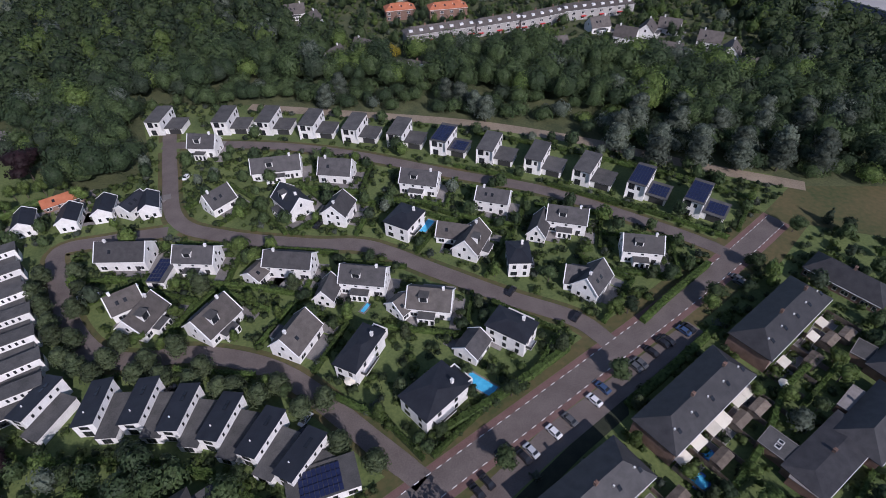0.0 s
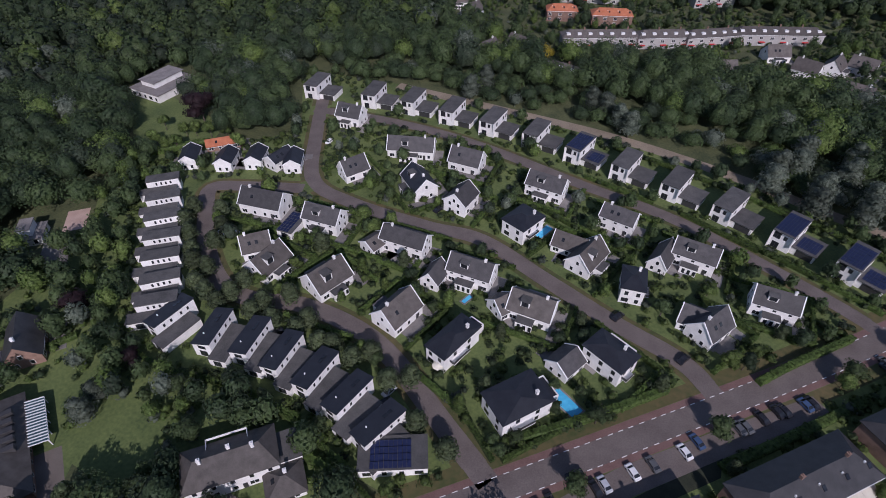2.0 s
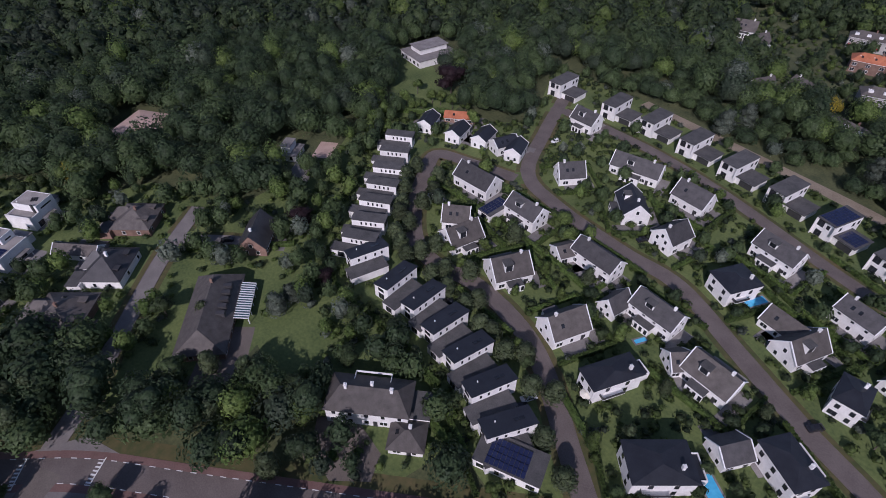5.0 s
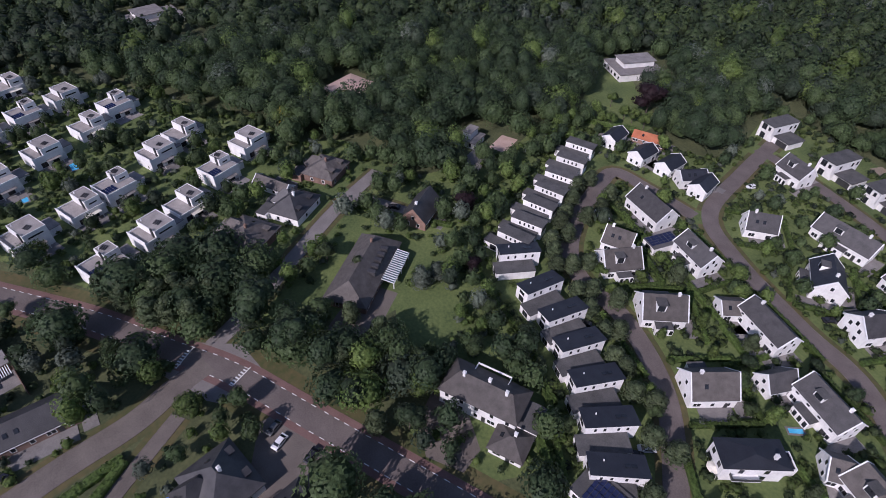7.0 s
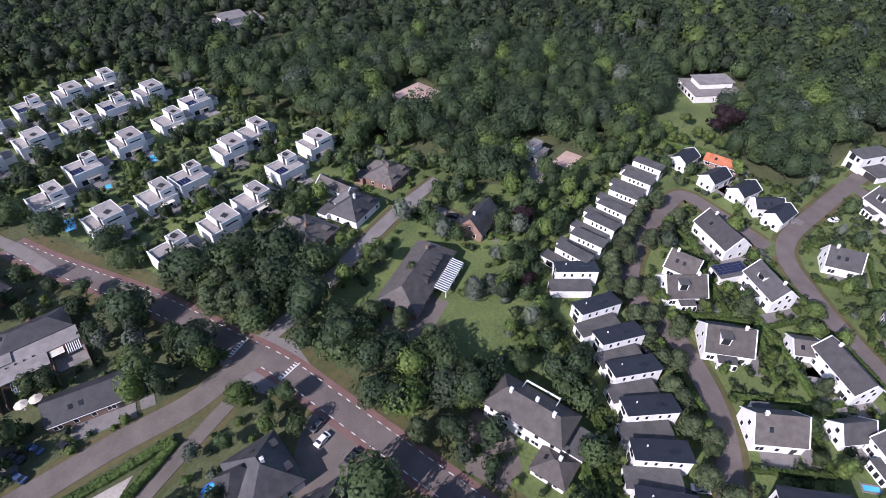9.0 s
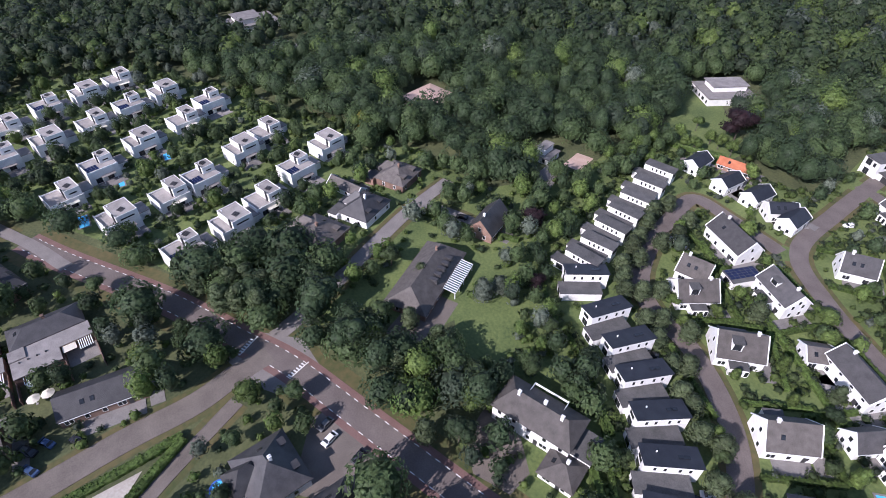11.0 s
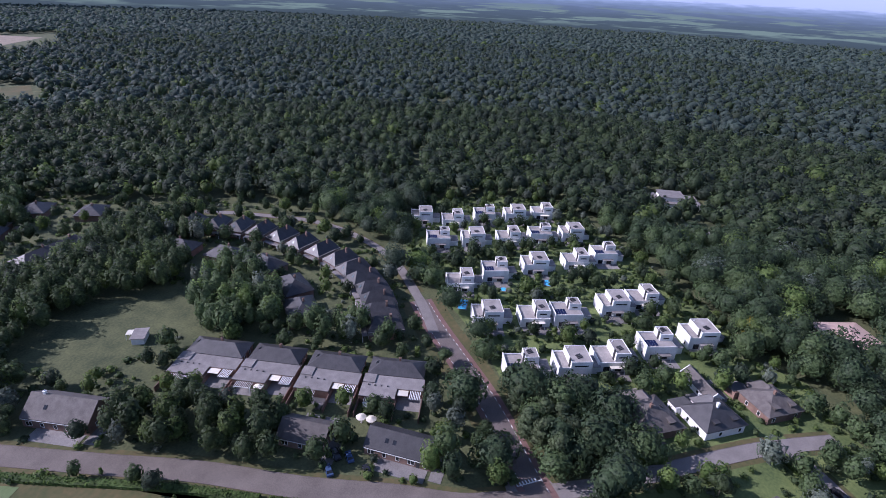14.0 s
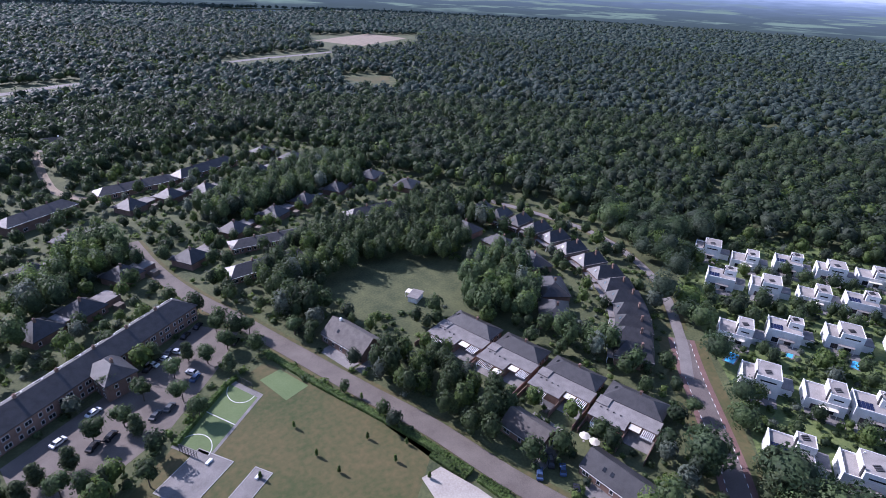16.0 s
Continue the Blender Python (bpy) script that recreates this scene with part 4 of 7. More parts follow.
PARKING = [(-79, -8), (-80, -2), (-59, 12), (-54, 0), (-62, -15)]
RIDE = [(-291, -161), (-295, -155), (-566, -264), (-562, -269)]
GROVE_1 = [(-63, -126), (-76, -135), (-91, -100), (-90, -88), (-79, -82), (-62, -109)]
GROVE_2 = [(-105, -139), (-131, -164), (-162, -175), (-154, -146), (-129, -121)]
GROVE_3 = [(-49, -209), (-88, -232), (-134, -236), (-191, -235), (-181, -207), (-130, -176), (-111, -193), (-70, -187), (-51, -183)]
GROVE_4 = [(-38, -282), (-84, -321), (-131, -342), (-159, -329), (-139, -288), (-87, -278), (-54, -265)]
GROVE_5 = [(25, -250), (6, -269), (-16, -267), (-17, -238), (8, -225), (24, -193), (33, -192)]
GROVE_6 = [(0, -157), (-21, -175), (-34, -167), (-15, -145), (-0, -136), (16, -132), (19, -140)]
GROVE_7 = [(36, -131), (19, -132), (1, -123), (-11, -132), (-21, -136), (-1, -108), (10, -99)]
GROVE_8 = [(-48, -175), (-65, -185), (-64, -166), (-52, -161)]
GROVE_9 = [(-127, -114), (-136, -109), (-150, -89), (-143, -79), (-136, -90)]
GROVE_10 = [(-91, -51), (-102, -44), (-100, -39), (-92, -36), (-84, -44)]
GLADE = [(-195, 183), (-197, 192), (-182, 197), (-171, 187), (-171, 178), (-178, 163)]
WEST_COURT = [(-153, 82), (-166, 94), (-171, 109), (-169, 120), (-155, 112), (-144, 99), (-142, 88)]
GARDEN_GLADE = [(-149, 120), (-162, 132), (-168, 151), (-179, 166), (-204, 190), (-195, 203), (-173, 192), (-145, 180), (-141, 160), (-156, 148), (-150, 130)]
VILLA_LAWN = [(-153, 95), (-156, 111), (-140, 109), (-140, 93)]
FAR_SAND_GAP = [(-444, -1182), (-365, -972), (-424, -880), (-579, -953), (-703, -1160)]
FAR_CLEAR_GAP = [(-295, -679), (-259, -580), (-307, -549), (-367, -658)]
ROAD_GAP_1 = [(106, -603), (52, -614), (-13, -640), (-17, -720), (56, -702), (116, -675)]
ROAD_GAP_2 = [(-163, -742), (-230, -752), (-331, -781), (-396, -933), (-276, -897), (-189, -852)]
BAYS = [(2, 47), (24, 65), (48, 81), (71, 96), (75, 91), (50, 75), (27, 59), (9, 45)]
CAR_PARK = [(31, -141), (15, -152), (-4, -165), (-23, -183), (-35, -171), (-25, -155), (-7, -134), (10, -123), (24, -114)]
DITCH = [(15, 49), (30, 61), (47, 73), (46, 68), (32, 58), (21, 49)]

road('main_road', [(-172.5, -87.8), (-158.5, -73.7), (-131.4, -43.7), (-110.3, -24.3), (-95.8, -11.0), (-72.9, 4.7), (6.1, 58.5), (24.6, 71.1), (69.8, 102.3), (95.6, 121.2), (118.1, 138.8)], 9.4, asphalt_red)
road('loop_road', [(-4.4, 54.0), (-16.0, 63.9), (-36.6, 81.5), (-51.0, 88.8), (-68.4, 92.3), (-82.7, 90.7), (-94.9, 94.3), (-107.8, 106.9), (-119.1, 124.3), (-124.8, 137.3), (-111.9, 141.5), (-91.6, 145.3)], 5.5, asphalt)
road('middle_road', [(-114.8, 218.2), (-102.5, 181.0), (-90.4, 151.5), (-70.7, 141.6), (-41.4, 135.7), (-21.8, 133.5), (1.1, 120.2), (21.4, 108.2), (39.5, 98.8), (47.6, 89.4)], 5.5, asphalt)
road('back_road', [(-112.5, 202.0), (-89.6, 201.8), (-58.7, 197.6), (-28.6, 188.8), (8.2, 173.5), (38.9, 161.6), (62.0, 147.5), (84.8, 131.3), (95.7, 121.6)], 5, asphalt)
road('sand_path', [(-83.1, 234.0), (-27.5, 222.1), (20.4, 210.6), (64.9, 193.0), (102.1, 172.8), (137.5, 156.5)], 6, sand)
road('lane', [(-106.8, -14.1), (-115.7, -2.0), (-128.9, 12.4), (-148.6, 34.6), (-163.4, 55.5)], 5, asphalt_light)
road('side_lane', [(-154.6, 40.5), (-144.4, 49.9), (-135.3, 57.0)], 4, asphalt_light)
road('brick_road', [(-11.4, -266.1), (-16.6, -235.3), (-24.7, -207.0), (-38.0, -176.0), (-45.9, -155.9), (-59.4, -122.1), (-69.3, -98.3), (-77.5, -72.6), (-86.4, -50.4), (-91.7, -34.5), (-97.7, -24.3), (-101.5, -16.1)], 6.5, brick_paving)
road('play_path', [(-58.5, -57.5), (-64.3, -50.6), (-75.8, -39.1), (-89.1, -24.8)], 3.6, brick_paving)
road('far_lane', [(26.2, -443.1), (20.3, -377.3), (12.8, -347.7), (-9.4, -322.3)], 5, sand)
road('crescent_road', [(-188.2, -245.1), (-205.5, -208.2), (-215.5, -167.1), (-202.9, -123.0), (-174.5, -89.9), (-154.9, -72.9)], 4, asphalt_light)
road('motorway', [(112.7, -652.7), (54.1, -664.2), (-5.8, -701.3), (-91.0, -732.2), (-198.0, -825.8), (-347.4, -888.8), (-566.1, -974.2)], 13, asphalt_light)
edge_roads()
sheet("lawn", LAWN, 0.024, lawn, "mown green lawn by the farmhouse", "lawn")
# darker ground colour than the lawns, standing in for the tall trees' shade
sheet("village_green", FIELD, 0.024, grass, "grass field ringed by trees, darkened in colour for their shade", "grass field")
sheet("park_ground", PARK, 0.024, dry_grass, "dry park grass", "park")
sheet("pitch_surround", PITCH, 0.09, paving, "grey paved edge of the sports pitch", "pavement")
sheet("small_pitch", PITCH_SMALL, 0.10, turf, "small green artificial turf pitch", "sports pitch")
sheet("play_sand", PLAZA, 0.14, plaza_sand, "pale sand playground", "playground")
sheet("glade", GLADE, 0.024, lawn, "bright green garden lawn among trees", "lawn")
sheet("garden_glade", GARDEN_GLADE, 0.020, lawn, "sunlit garden lawn beside the copper beech", "lawn")
sheet("west_court", [(-156, 87), (-162, 97), (-156, 101), (-147, 90)], 0.034, paving, "grey stone court of the villa in the wood", "pavement")
sheet("upper_court", [(-160, 102), (-166, 112), (-160, 116), (-154, 106)], 0.034, roof_pink, "pinkish paved terrace behind the villa", "pavement")
sheet("villa_lawn", VILLA_LAWN, 0.024, lawn, "small mown lawn beside a villa", "lawn")
sheet("estate_lawn", ESTATE, 0.018, lawn, "green lawns of the estate gardens", "lawn")
sheet("villa_gardens", CUBES, 0.010, lawn, "green gardens round the villas", "lawn")
sheet("west_gardens", WEST, 0.014, lawn, "large green gardens of the western villas", "lawn")
sheet("south_gardens", SOUTH, 0.006, grass, "gardens and verges of the southern quarter", "lawn")
sheet("far_sand", FAR_SAND, 0.05, sand, "bare sand clearing in the woods", "clearing")
sheet("lake", LAKE, 0.05, lake_water, "pale lake between far woods", "lake")
sheet("far_clearing", FAR_CLEAR, 0.05, dry_grass, "yellow-green clearing in the woods", "clearing")
sheet("bare_ground", BARE, 0.021, dry_grass, "dry bare grass beside the road end", "grass")
sheet("parking_ground", PARKING, 0.0500, brick_paving, "reddish clay-paved parking bays", "pavement")
sheet("parking_bays", BAYS, 0.0505, asphalt, "grey-brown paved parking bays beside the road", "pavement")
sheet("car_park", CAR_PARK, 0.0500, brick_paving, "clay-paved car park between trees", "pavement")
# real ditch strip, drawn with shade already in its colour
sheet("ditch", DITCH, 0.054, ditch_shade, "ditch along the terraces, its shade put into the dark colour", "ditch")
sheet("farm_drive", [(-97, 13), (-101, 17), (-112, 30), (-103, 38), (-96, 31), (-92, 20)], 0.030, brick_paving, "reddish clay-paved yard beside the farmhouse", "pavement")
sheet("manor_court", [(-63, 26), (-69, 33), (-60, 38), (-50, 36), (-47, 30), (-54, 24)], 0.032, brick_paving, "clay-paved forecourt of the manor house", "pavement")
sheet("villa_drive", [(-136, -3), (-131, 4), (-138, 10), (-142, 2)], 0.030, brick_paving, "reddish clay-paved villa drive", "pavement")
sheet("junction", JUNCTION, 0.0575, asphalt_light, "pale asphalt road junction", "road")


def pitch_lines():
    """White lines of the pitch, drawn between its corners."""
    a, b, c, d = [Vector((*p, 0)) for p in PITCH]
    m = (a + b + c + d) / 4
    q = [m + (p - m) * 0.86 for p in (a, b, c, d)]
    turf_ob = new("pitch", mesh_of("pitch", [(p.x, p.y, 0.10) for p in q], [(0, 1, 2, 3)], turf))
    tagged(turf_ob, "green artificial turf of the sports pitch", "sports pitch", kind="structure")
    m0, m1 = (q[0] + q[3]) / 2, (q[1] + q[2]) / 2
    shapes = []
    w = (m1 - m0).normalized().cross(Vector((0, 0, 1))) * 0.1
    shapes.append(([(p.x, p.y, 0.115) for p in (m0 - w, m1 - w, m1 + w, m0 + w)], [(0, 1, 2, 3)]))
    for e0, e1 in ((q[0], q[1]), (q[3], q[2])):
        c0 = (e0 + e1) / 2
        t, n = (e1 - e0).normalized(), (m - c0).normalized()
        for i in range(14):
            p = [c0 + (t * math.cos(s) + n * math.sin(s)) * r for s, r in ((math.pi * i / 14, 5.0), (math.pi * (i + 1) / 14, 5.0), (math.pi * (i + 1) / 14, 5.2), (math.pi * i / 14, 5.2))]
            shapes.append(([(v.x, v.y, 0.115) for v in p], [(0, 1, 2, 3)]))
    tagged(new("pitch_marking", mesh_of("pitch_marking", *join(*shapes), paint_white)), "white lines on the sports pitch", "marking", kind="stuff")


pitch_lines()


def give_way_marks(a, b):
    """A row of white blocks across the road at the junction."""
    a, b = Vector((*a, 0)), Vector((*b, 0))
    t = (b - a).normalized()
    n = Vector((-t.y, t.x, 0))
    k = int((b - a).length / 0.9)
    shapes = [([(p.x, p.y, 0.135) for p in (a + t * (i * 0.9), a + t * (i * 0.9 + 0.4), a + t * (i * 0.9 + 0.4) + n * 1.3, a + t * (i * 0.9) + n * 1.3)], [(0, 1, 2, 3)]) for i in range(k)]
    shapes.append(([(p.x, p.y, 0.142) for p in (a, b, b + n * 0.25, a + n * 0.25)], [(0, 1, 2, 3)]))
    tagged(new("give_way_marking", mesh_of("give_way_marking", *join(*shapes), paint_white)), "white painted blocks across the road", "road marking", kind="stuff")


give_way_marks((-103.3, -23.5), (-108.3, -18.5))
give_way_marks((-92.0, -11.4), (-95.5, -6.3))

# box houses along the sand path
box_house(-120.9, 210.4, -4, False)
box_house(-92.1, 208.4, -4, False)
box_house(-73.5, 207.2, -8, False)
box_house(-54.7, 203.2, -11, False)
box_house(-36.2, 198.8, -15, False)
box_house(-17.4, 193.4, -17, False)
box_house(0.1, 187.3, -23, True)
box_house(18.0, 179.7, -23, False)
box_house(35.5, 171.8, -26, False)
box_house(52.1, 163.4, -32, False)
box_house(69.4, 154.2, -34, True)
box_house(85.5, 143.4, -37, True)

# detached houses of the estate
gable_house(-92.0, 196.1, -6, 11.1, 8.0, 4.5, 8.5, render_white, tile_grey)
gable_house(-76.5, 158.2, 49, 9.8, 7.5, 3.5, 8, render_white, tile_grey)
gable_house(-59.2, 177.8, 7, 18.4, 7.5, 4, 8, render_white, tile_grey)
gable_house(-35.7, 174.3, -10, 12.5, 8.5, 4, 8.5, render_white, tile_grey)
gable_house(-49.5, 155.2, -50, 12.8, 9.0, 4.5, 8.5, render_white, roof_black)
gable_house(-32.4, 149.4, 72, 9.9, 8.5, 4.8, 8.5, render_white, tile_grey)
flat_house(-9.4, 141.1, -31, 8.9, 10.9, 7, render_white, roof_black)
gable_house(-3.9, 164.5, -15, 13.8, 8.0, 5, 8.5, render_white, tile_grey)
gable_house(21.8, 152.0, -19, 11.5, 7.5, 5, 8, render_white, tile_grey)
gable_house(12.4, 130.6, 63, 12.1, 8.5, 3.5, 8, render_white, tile_brown)
gable_house(7.0, 135.9, -15, 10.8, 7.0, 3, 6.5, render_white, tile_brown)
flat_house(26.1, 121.2, -2, 6.6, 9.4, 7, render_white, roof_black)
gable_house(45.3, 139.5, -16, 13.0, 8.0, 5, 8.5, render_white, tile_grey)
gable_house(35.6, 136.8, 67, 10.4, 6.0, 3, 7, render_white, tile_grey)
gable_house(65.6, 124.0, -11, 12.1, 8.0, 5, 8.5, render_white, tile_grey)
gable_house(46.8, 110.3, 50, 10.4, 8.0, 4, 8.5, render_white, tile_grey)
gable_house(43.3, 112.8, -17, 7.9, 7.5, 3.2, 7, render_white, tile_grey)
gable_house(-98.8, 131.0, -2, 15.7, 9.0, 4.5, 8.5, render_white, tile_grey)
gable_house(-74.8, 127.7, -6, 12.9, 8.0, 5, 8.5, render_white, tile_grey)
gable_house(-44.9, 123.6, -9, 15.1, 7.5, 5, 8, render_white, tile_grey)
gable_house(-83.6, 103.9, 72, 11.7, 9.0, 3.5, 8, render_white, tile_brown)
gable_house(-91.2, 110.3, 34, 9.0, 8.0, 3.5, 7.5, render_white, tile_brown)
gable_house(-63.2, 101.9, 60, 12.1, 10.0, 3.8, 8.5, render_white, tile_brown)
gable_house(-38.6, 94.5, 65, 11.7, 9.0, 3.8, 8.5, render_white, tile_brown)
gable_house(-21.2, 115.4, -10, 13.8, 8.0, 5, 8.5, render_white, tile_grey)
gable_house(-32.0, 111.5, 76, 8.0, 6.0, 3, 6.5, render_white, tile_grey)
gable_house(-1.5, 105.7, -11, 12.7, 9.0, 4, 8, render_white, tile_brown)
gable_house(-10.3, 104.6, 46, 5.3, 7.0, 3, 6, render_white, tile_brown)
flat_house(-20.5, 87.4, -28, 6.4, 14.2, 7, render_white, roof_black)
flat_house(-1.3, 73.5, -48, 9.4, 14.0, 7, render_white, roof_black)
flat_house(20.2, 92.9, -35, 11.5, 7.8, 7, render_white, roof_black)
gable_house(9.3, 89.3, 55, 7.7, 7.0, 3, 5.5, render_white, tile_grey)
gable_house(-54.8, 121.0, 61, 7.0, 6.5, 3, 5, render_white, tile_brown)

# narrow houses with black pitched roofs
mono_house(-99.4, 77.1, -19)
mono_house(-84.5, 75.1, 1)
mono_house(-73.3, 75.0, -3)
mono_house(-63.0, 72.7, -8)
mono_house(-52.2, 69.7, -15)
mono_house(-41.7, 65.2, -23)
mono_house(-31.7, 59.4, -30)
low_house(-26.5, 54.0, 17, 15.9, 8.2, 3.6)

# white courtyard row
court_house(-139.4, 130.6, 31)
court_house(-132.7, 121.3, 32)
court_house(-126.3, 111.7, 32)
court_house(-120.5, 103.1, 29)
court_house(-115.1, 94.8, 29)
court_house(-109.1, 86.3, 32)
court_house(-104.8, 78.3, 28)

# blue-black roofed row beside the orange roof
gable_house(-141.4, 150.2, 111, 10, 6.5, 4, 6, render_white, roof_black)
gable_house(-126.8, 152.3, 103, 10, 6.5, 4, 6, render_white, roof_black)
gable_house(-116.4, 156.5, 102, 10, 6.5, 4, 6, render_white, roof_black)
gable_house(-107.1, 158.0, 69, 10, 6.5, 4, 6, render_white, roof_black)
gable_house(-101.1, 157.8, 108, 10, 6.5, 4, 6, render_white, roof_black)
gable_house(-135.5, 164.4, 33, 13.6, 6, 2.4, 4.0, brick_red, tile_orange)

# terraced houses beside the main road
terrace(61.1, 68.8, 36, 32.7, 11, 5.8, 9.5, tile_dark)
terrace(93.7, 92.1, 36, 32.5, 11, 5.8, 9.5, tile_dark)
terrace(31.0, 47.5, 34, 26.0, 11, 5.8, 9.5, tile_dark)
terrace(122.4, 106.9, -53, 21.3, 10, 3.2, 7, tile_dark)
terrace(102.5, 61.7, 33, 22.3, 10, 3.4, 7, tile_dark)
terrace(120.1, 78.1, 32, 19.6, 10, 3.4, 7, tile_dark)
terrace(87.0, 54.5, 32, 23.0, 9, 3.2, 4, tile_dark)

# old terraces and villas beyond the wood
terrace(8.8, 308.0, 16, 41.4, 9, 6, 9, tile_brown)
terrace(42.2, 316.6, 18, 29.7, 9, 6, 9, tile_brown)
terrace(67.7, 324.4, 23, 30.1, 9, 6, 9, tile_brown)
terrace(104.0, 336.4, 12, 47.2, 9, 6, 9, tile_brown)
terrace(-14.8, 343.8, 10, 17.9, 9, 6, 9, tile_orange)
terrace(14.5, 343.4, 8, 23.2, 9, 6, 9, tile_orange)
terrace(-15.2, 377.8, 8, 34, 9, 6, 9, tile_brown)
terrace(6.7, 380.9, 8, 26, 9, 6, 9, tile_brown)
terrace(81.1, 425.8, 20, 30, 9, 6, 9, tile_brown)
terrace(76.0, 391.6, 20, 26, 9, 6, 9, tile_brown)
gable_house(99.7, 312.3, 15, 12, 9, 3.5, 8, render_white, tile_brown)
gable_house(111.0, 295.7, -30, 12, 9, 3.5, 8, render_white, tile_brown)
gable_house(125.2, 302.8, 60, 12, 9, 3.5, 8, render_white, tile_brown)
gable_house(139.0, 305.8, -30, 12, 9, 3.5, 8, render_white, tile_brown)
gable_house(127.1, 272.3, -30, 12, 9, 3.5, 8, render_white, tile_brown)
gable_house(153.6, 285.2, -30, 12, 9, 3.5, 8, render_white, tile_brown)
gable_house(158.3, 269.5, 60, 12, 9, 3.5, 8, render_white, tile_brown)
gable_house(70.0, 285.1, 15, 12, 9, 3.5, 8, render_white, tile_brown)
gable_house(-48.0, 280.6, 60, 12, 9, 3.5, 8, render_white, tile_brown)
gable_house(-32.5, 291.3, -30, 12, 9, 3.5, 8, render_white, tile_brown)
gable_house(-68.0, 335.0, 60, 12, 9, 3.5, 8, render_white, tile_brown)
gable_house(158.0, 248.7, 15, 12, 9, 3.5, 8, render_white, tile_brown)
gable_house(-80.0, 350.9, 15, 12, 9, 3.5, 8, render_white, tile_brown)
terrace(-7.2, 262.3, -21, 18.8, 9, 5, 8, tile_brown)

# villas west of the estate
barn(-113.9, 31.7, 137, 28.2, 12.5, 3, 8)
manor(-60.3, 42.7, 35, 16.7, 9.5, 5.8, 9)
hip_house(-47.6, 42.4, 35, 8, 7, 2.6, 5, render_white, tile_brown)
cross_villa(-143.9, 3.6, -48, 15, 14, 3.2, 7.5, brick_red, tile_brown)
cross_villa(-153.2, 21.4, -48, 14, 11, 3.4, 8, render_white, tile_dark)
cross_villa(-169.6, 37.7, -48, 13, 12, 3.2, 7, brick_red, tile_brown)
gable_house(-132.4, 59.4, 130, 13.6, 9.0, 3.2, 8, brick_red, tile_dark)
gable_house(-168.3, 17.8, 37, 14.1, 5.0, 2.6, 4.5, render_white, tile_brown)
cross_villa(-67.0, -18.2, 20, 14, 12, 3.5, 8.5, render_white, tile_dark)
cross_villa(-52.7, -5.9, 20, 12, 10, 3.5, 8, render_white, tile_dark)
modern_villa(-166.5, 97.5, 31, 7.5, 8.5, 5.6)
pink_villa(-226.2, 67.8, 28, 18.3, 18.7, 4.5)
modern_villa(-189.9, 202.8, -14, 18.4, 23.0, 6.5)
modern_villa(-353.1, -4.1, 107, 27.2, 18.5, 6.5)
modern_villa(-307.9, 10.6, 95, 15.6, 14.0, 3.5)

# white cubic villas
cube_villa(-246.4, -125.5, 120, 0)
cube_villa(-252.3, -110.1, 120, 1)
cube_villa(-265.9, -97.0, 120, 2)
cube_villa(-276.6, -83.2, 120, 0)
cube_villa(-288.9, -71.0, 120, 1)
cube_villa(-224.3, -105.0, 120, 2)
cube_villa(-234.5, -90.8, 120, 0)
cube_villa(-245.9, -76.2, 120, 1)
cube_villa(-256.3, -62.6, 120, 2)
cube_villa(-267.1, -49.0, 120, 0)
cube_villa(-191.1, -78.7, 120, 1)
cube_villa(-206.8, -68.8, 120, 2)
cube_villa(-222.5, -55.3, 120, 0)
cube_villa(-237.1, -40.0, 120, 1)
cube_villa(-250.0, -29.2, 120, 2)
cube_villa(-171.3, -58.7, 120, 0)
cube_villa(-181.0, -43.2, 120, 1)
cube_villa(-187.5, -32.1, 120, 2)
cube_villa(-204.3, -17.3, 120, 0)
cube_villa(-216.2, -7.3, 120, 1)
cube_villa(-146.7, -37.0, 120, 2)
cube_villa(-157.1, -22.8, 120, 0)
cube_villa(-168.0, -11.8, 120, 1)
cube_villa(-183.2, 1.7, 120, 2)
cube_villa(-197.7, 15.2, 120, 0)

# crescent of houses with glazed hipped roofs
crescent_house(-176.5, -217.6, 110)
crescent_house(-180.8, -205.8, 110)
crescent_house(-184.8, -194.8, 104)
crescent_house(-186.6, -182.7, 95)
crescent_house(-186.8, -170.1, 87)
crescent_house(-185.3, -157.4, 84)
crescent_house(-184.0, -144.6, 80)
crescent_house(-181.0, -132.2, 71)
crescent_house(-176.0, -122.0, 63)
crescent_house(-171.4, -113.6, 57)
crescent_house(-165.5, -105.8, 49)
crescent_house(-159.2, -99.4, 42)
crescent_house(-152.5, -94.2, 39)
crescent_house(-145.5, -88.4, 39)
hip_house(-155.0, -202.5, 104, 16, 11, 3.4, 7, brick_red, tile_dark)
hip_house(-160.6, -179.1, 99, 16, 11, 3.4, 7, brick_red, tile_dark)
hip_house(-161.7, -158.3, 80, 16, 11, 3.4, 7, brick_red, tile_dark)
hip_house(-152.8, -136.0, 60, 16, 11, 3.4, 7, brick_red, tile_dark)
hip_house(-140.2, -121.6, 49, 16, 11, 3.4, 7, brick_red, tile_dark)

# patio bungalows
hip_house(-108.1, -129.6, 108, 18.5, 8, 3.2, 5.6, brick_red, tile_dark)
patio_wing(-99.0, -126.7, 108, 20.5, 10)
hip_house(-114.5, -110.4, 108, 16.3, 8, 3.2, 5.6, brick_red, tile_dark)
patio_wing(-105.5, -107.5, 108, 18.3, 10)
hip_house(-120.6, -91.3, 108, 16.9, 8, 3.2, 5.6, brick_red, tile_dark)
patio_wing(-111.6, -88.4, 108, 18.9, 10)
hip_house(-127.3, -72.5, 110, 17.1, 8, 3.2, 5.6, brick_red, tile_dark)
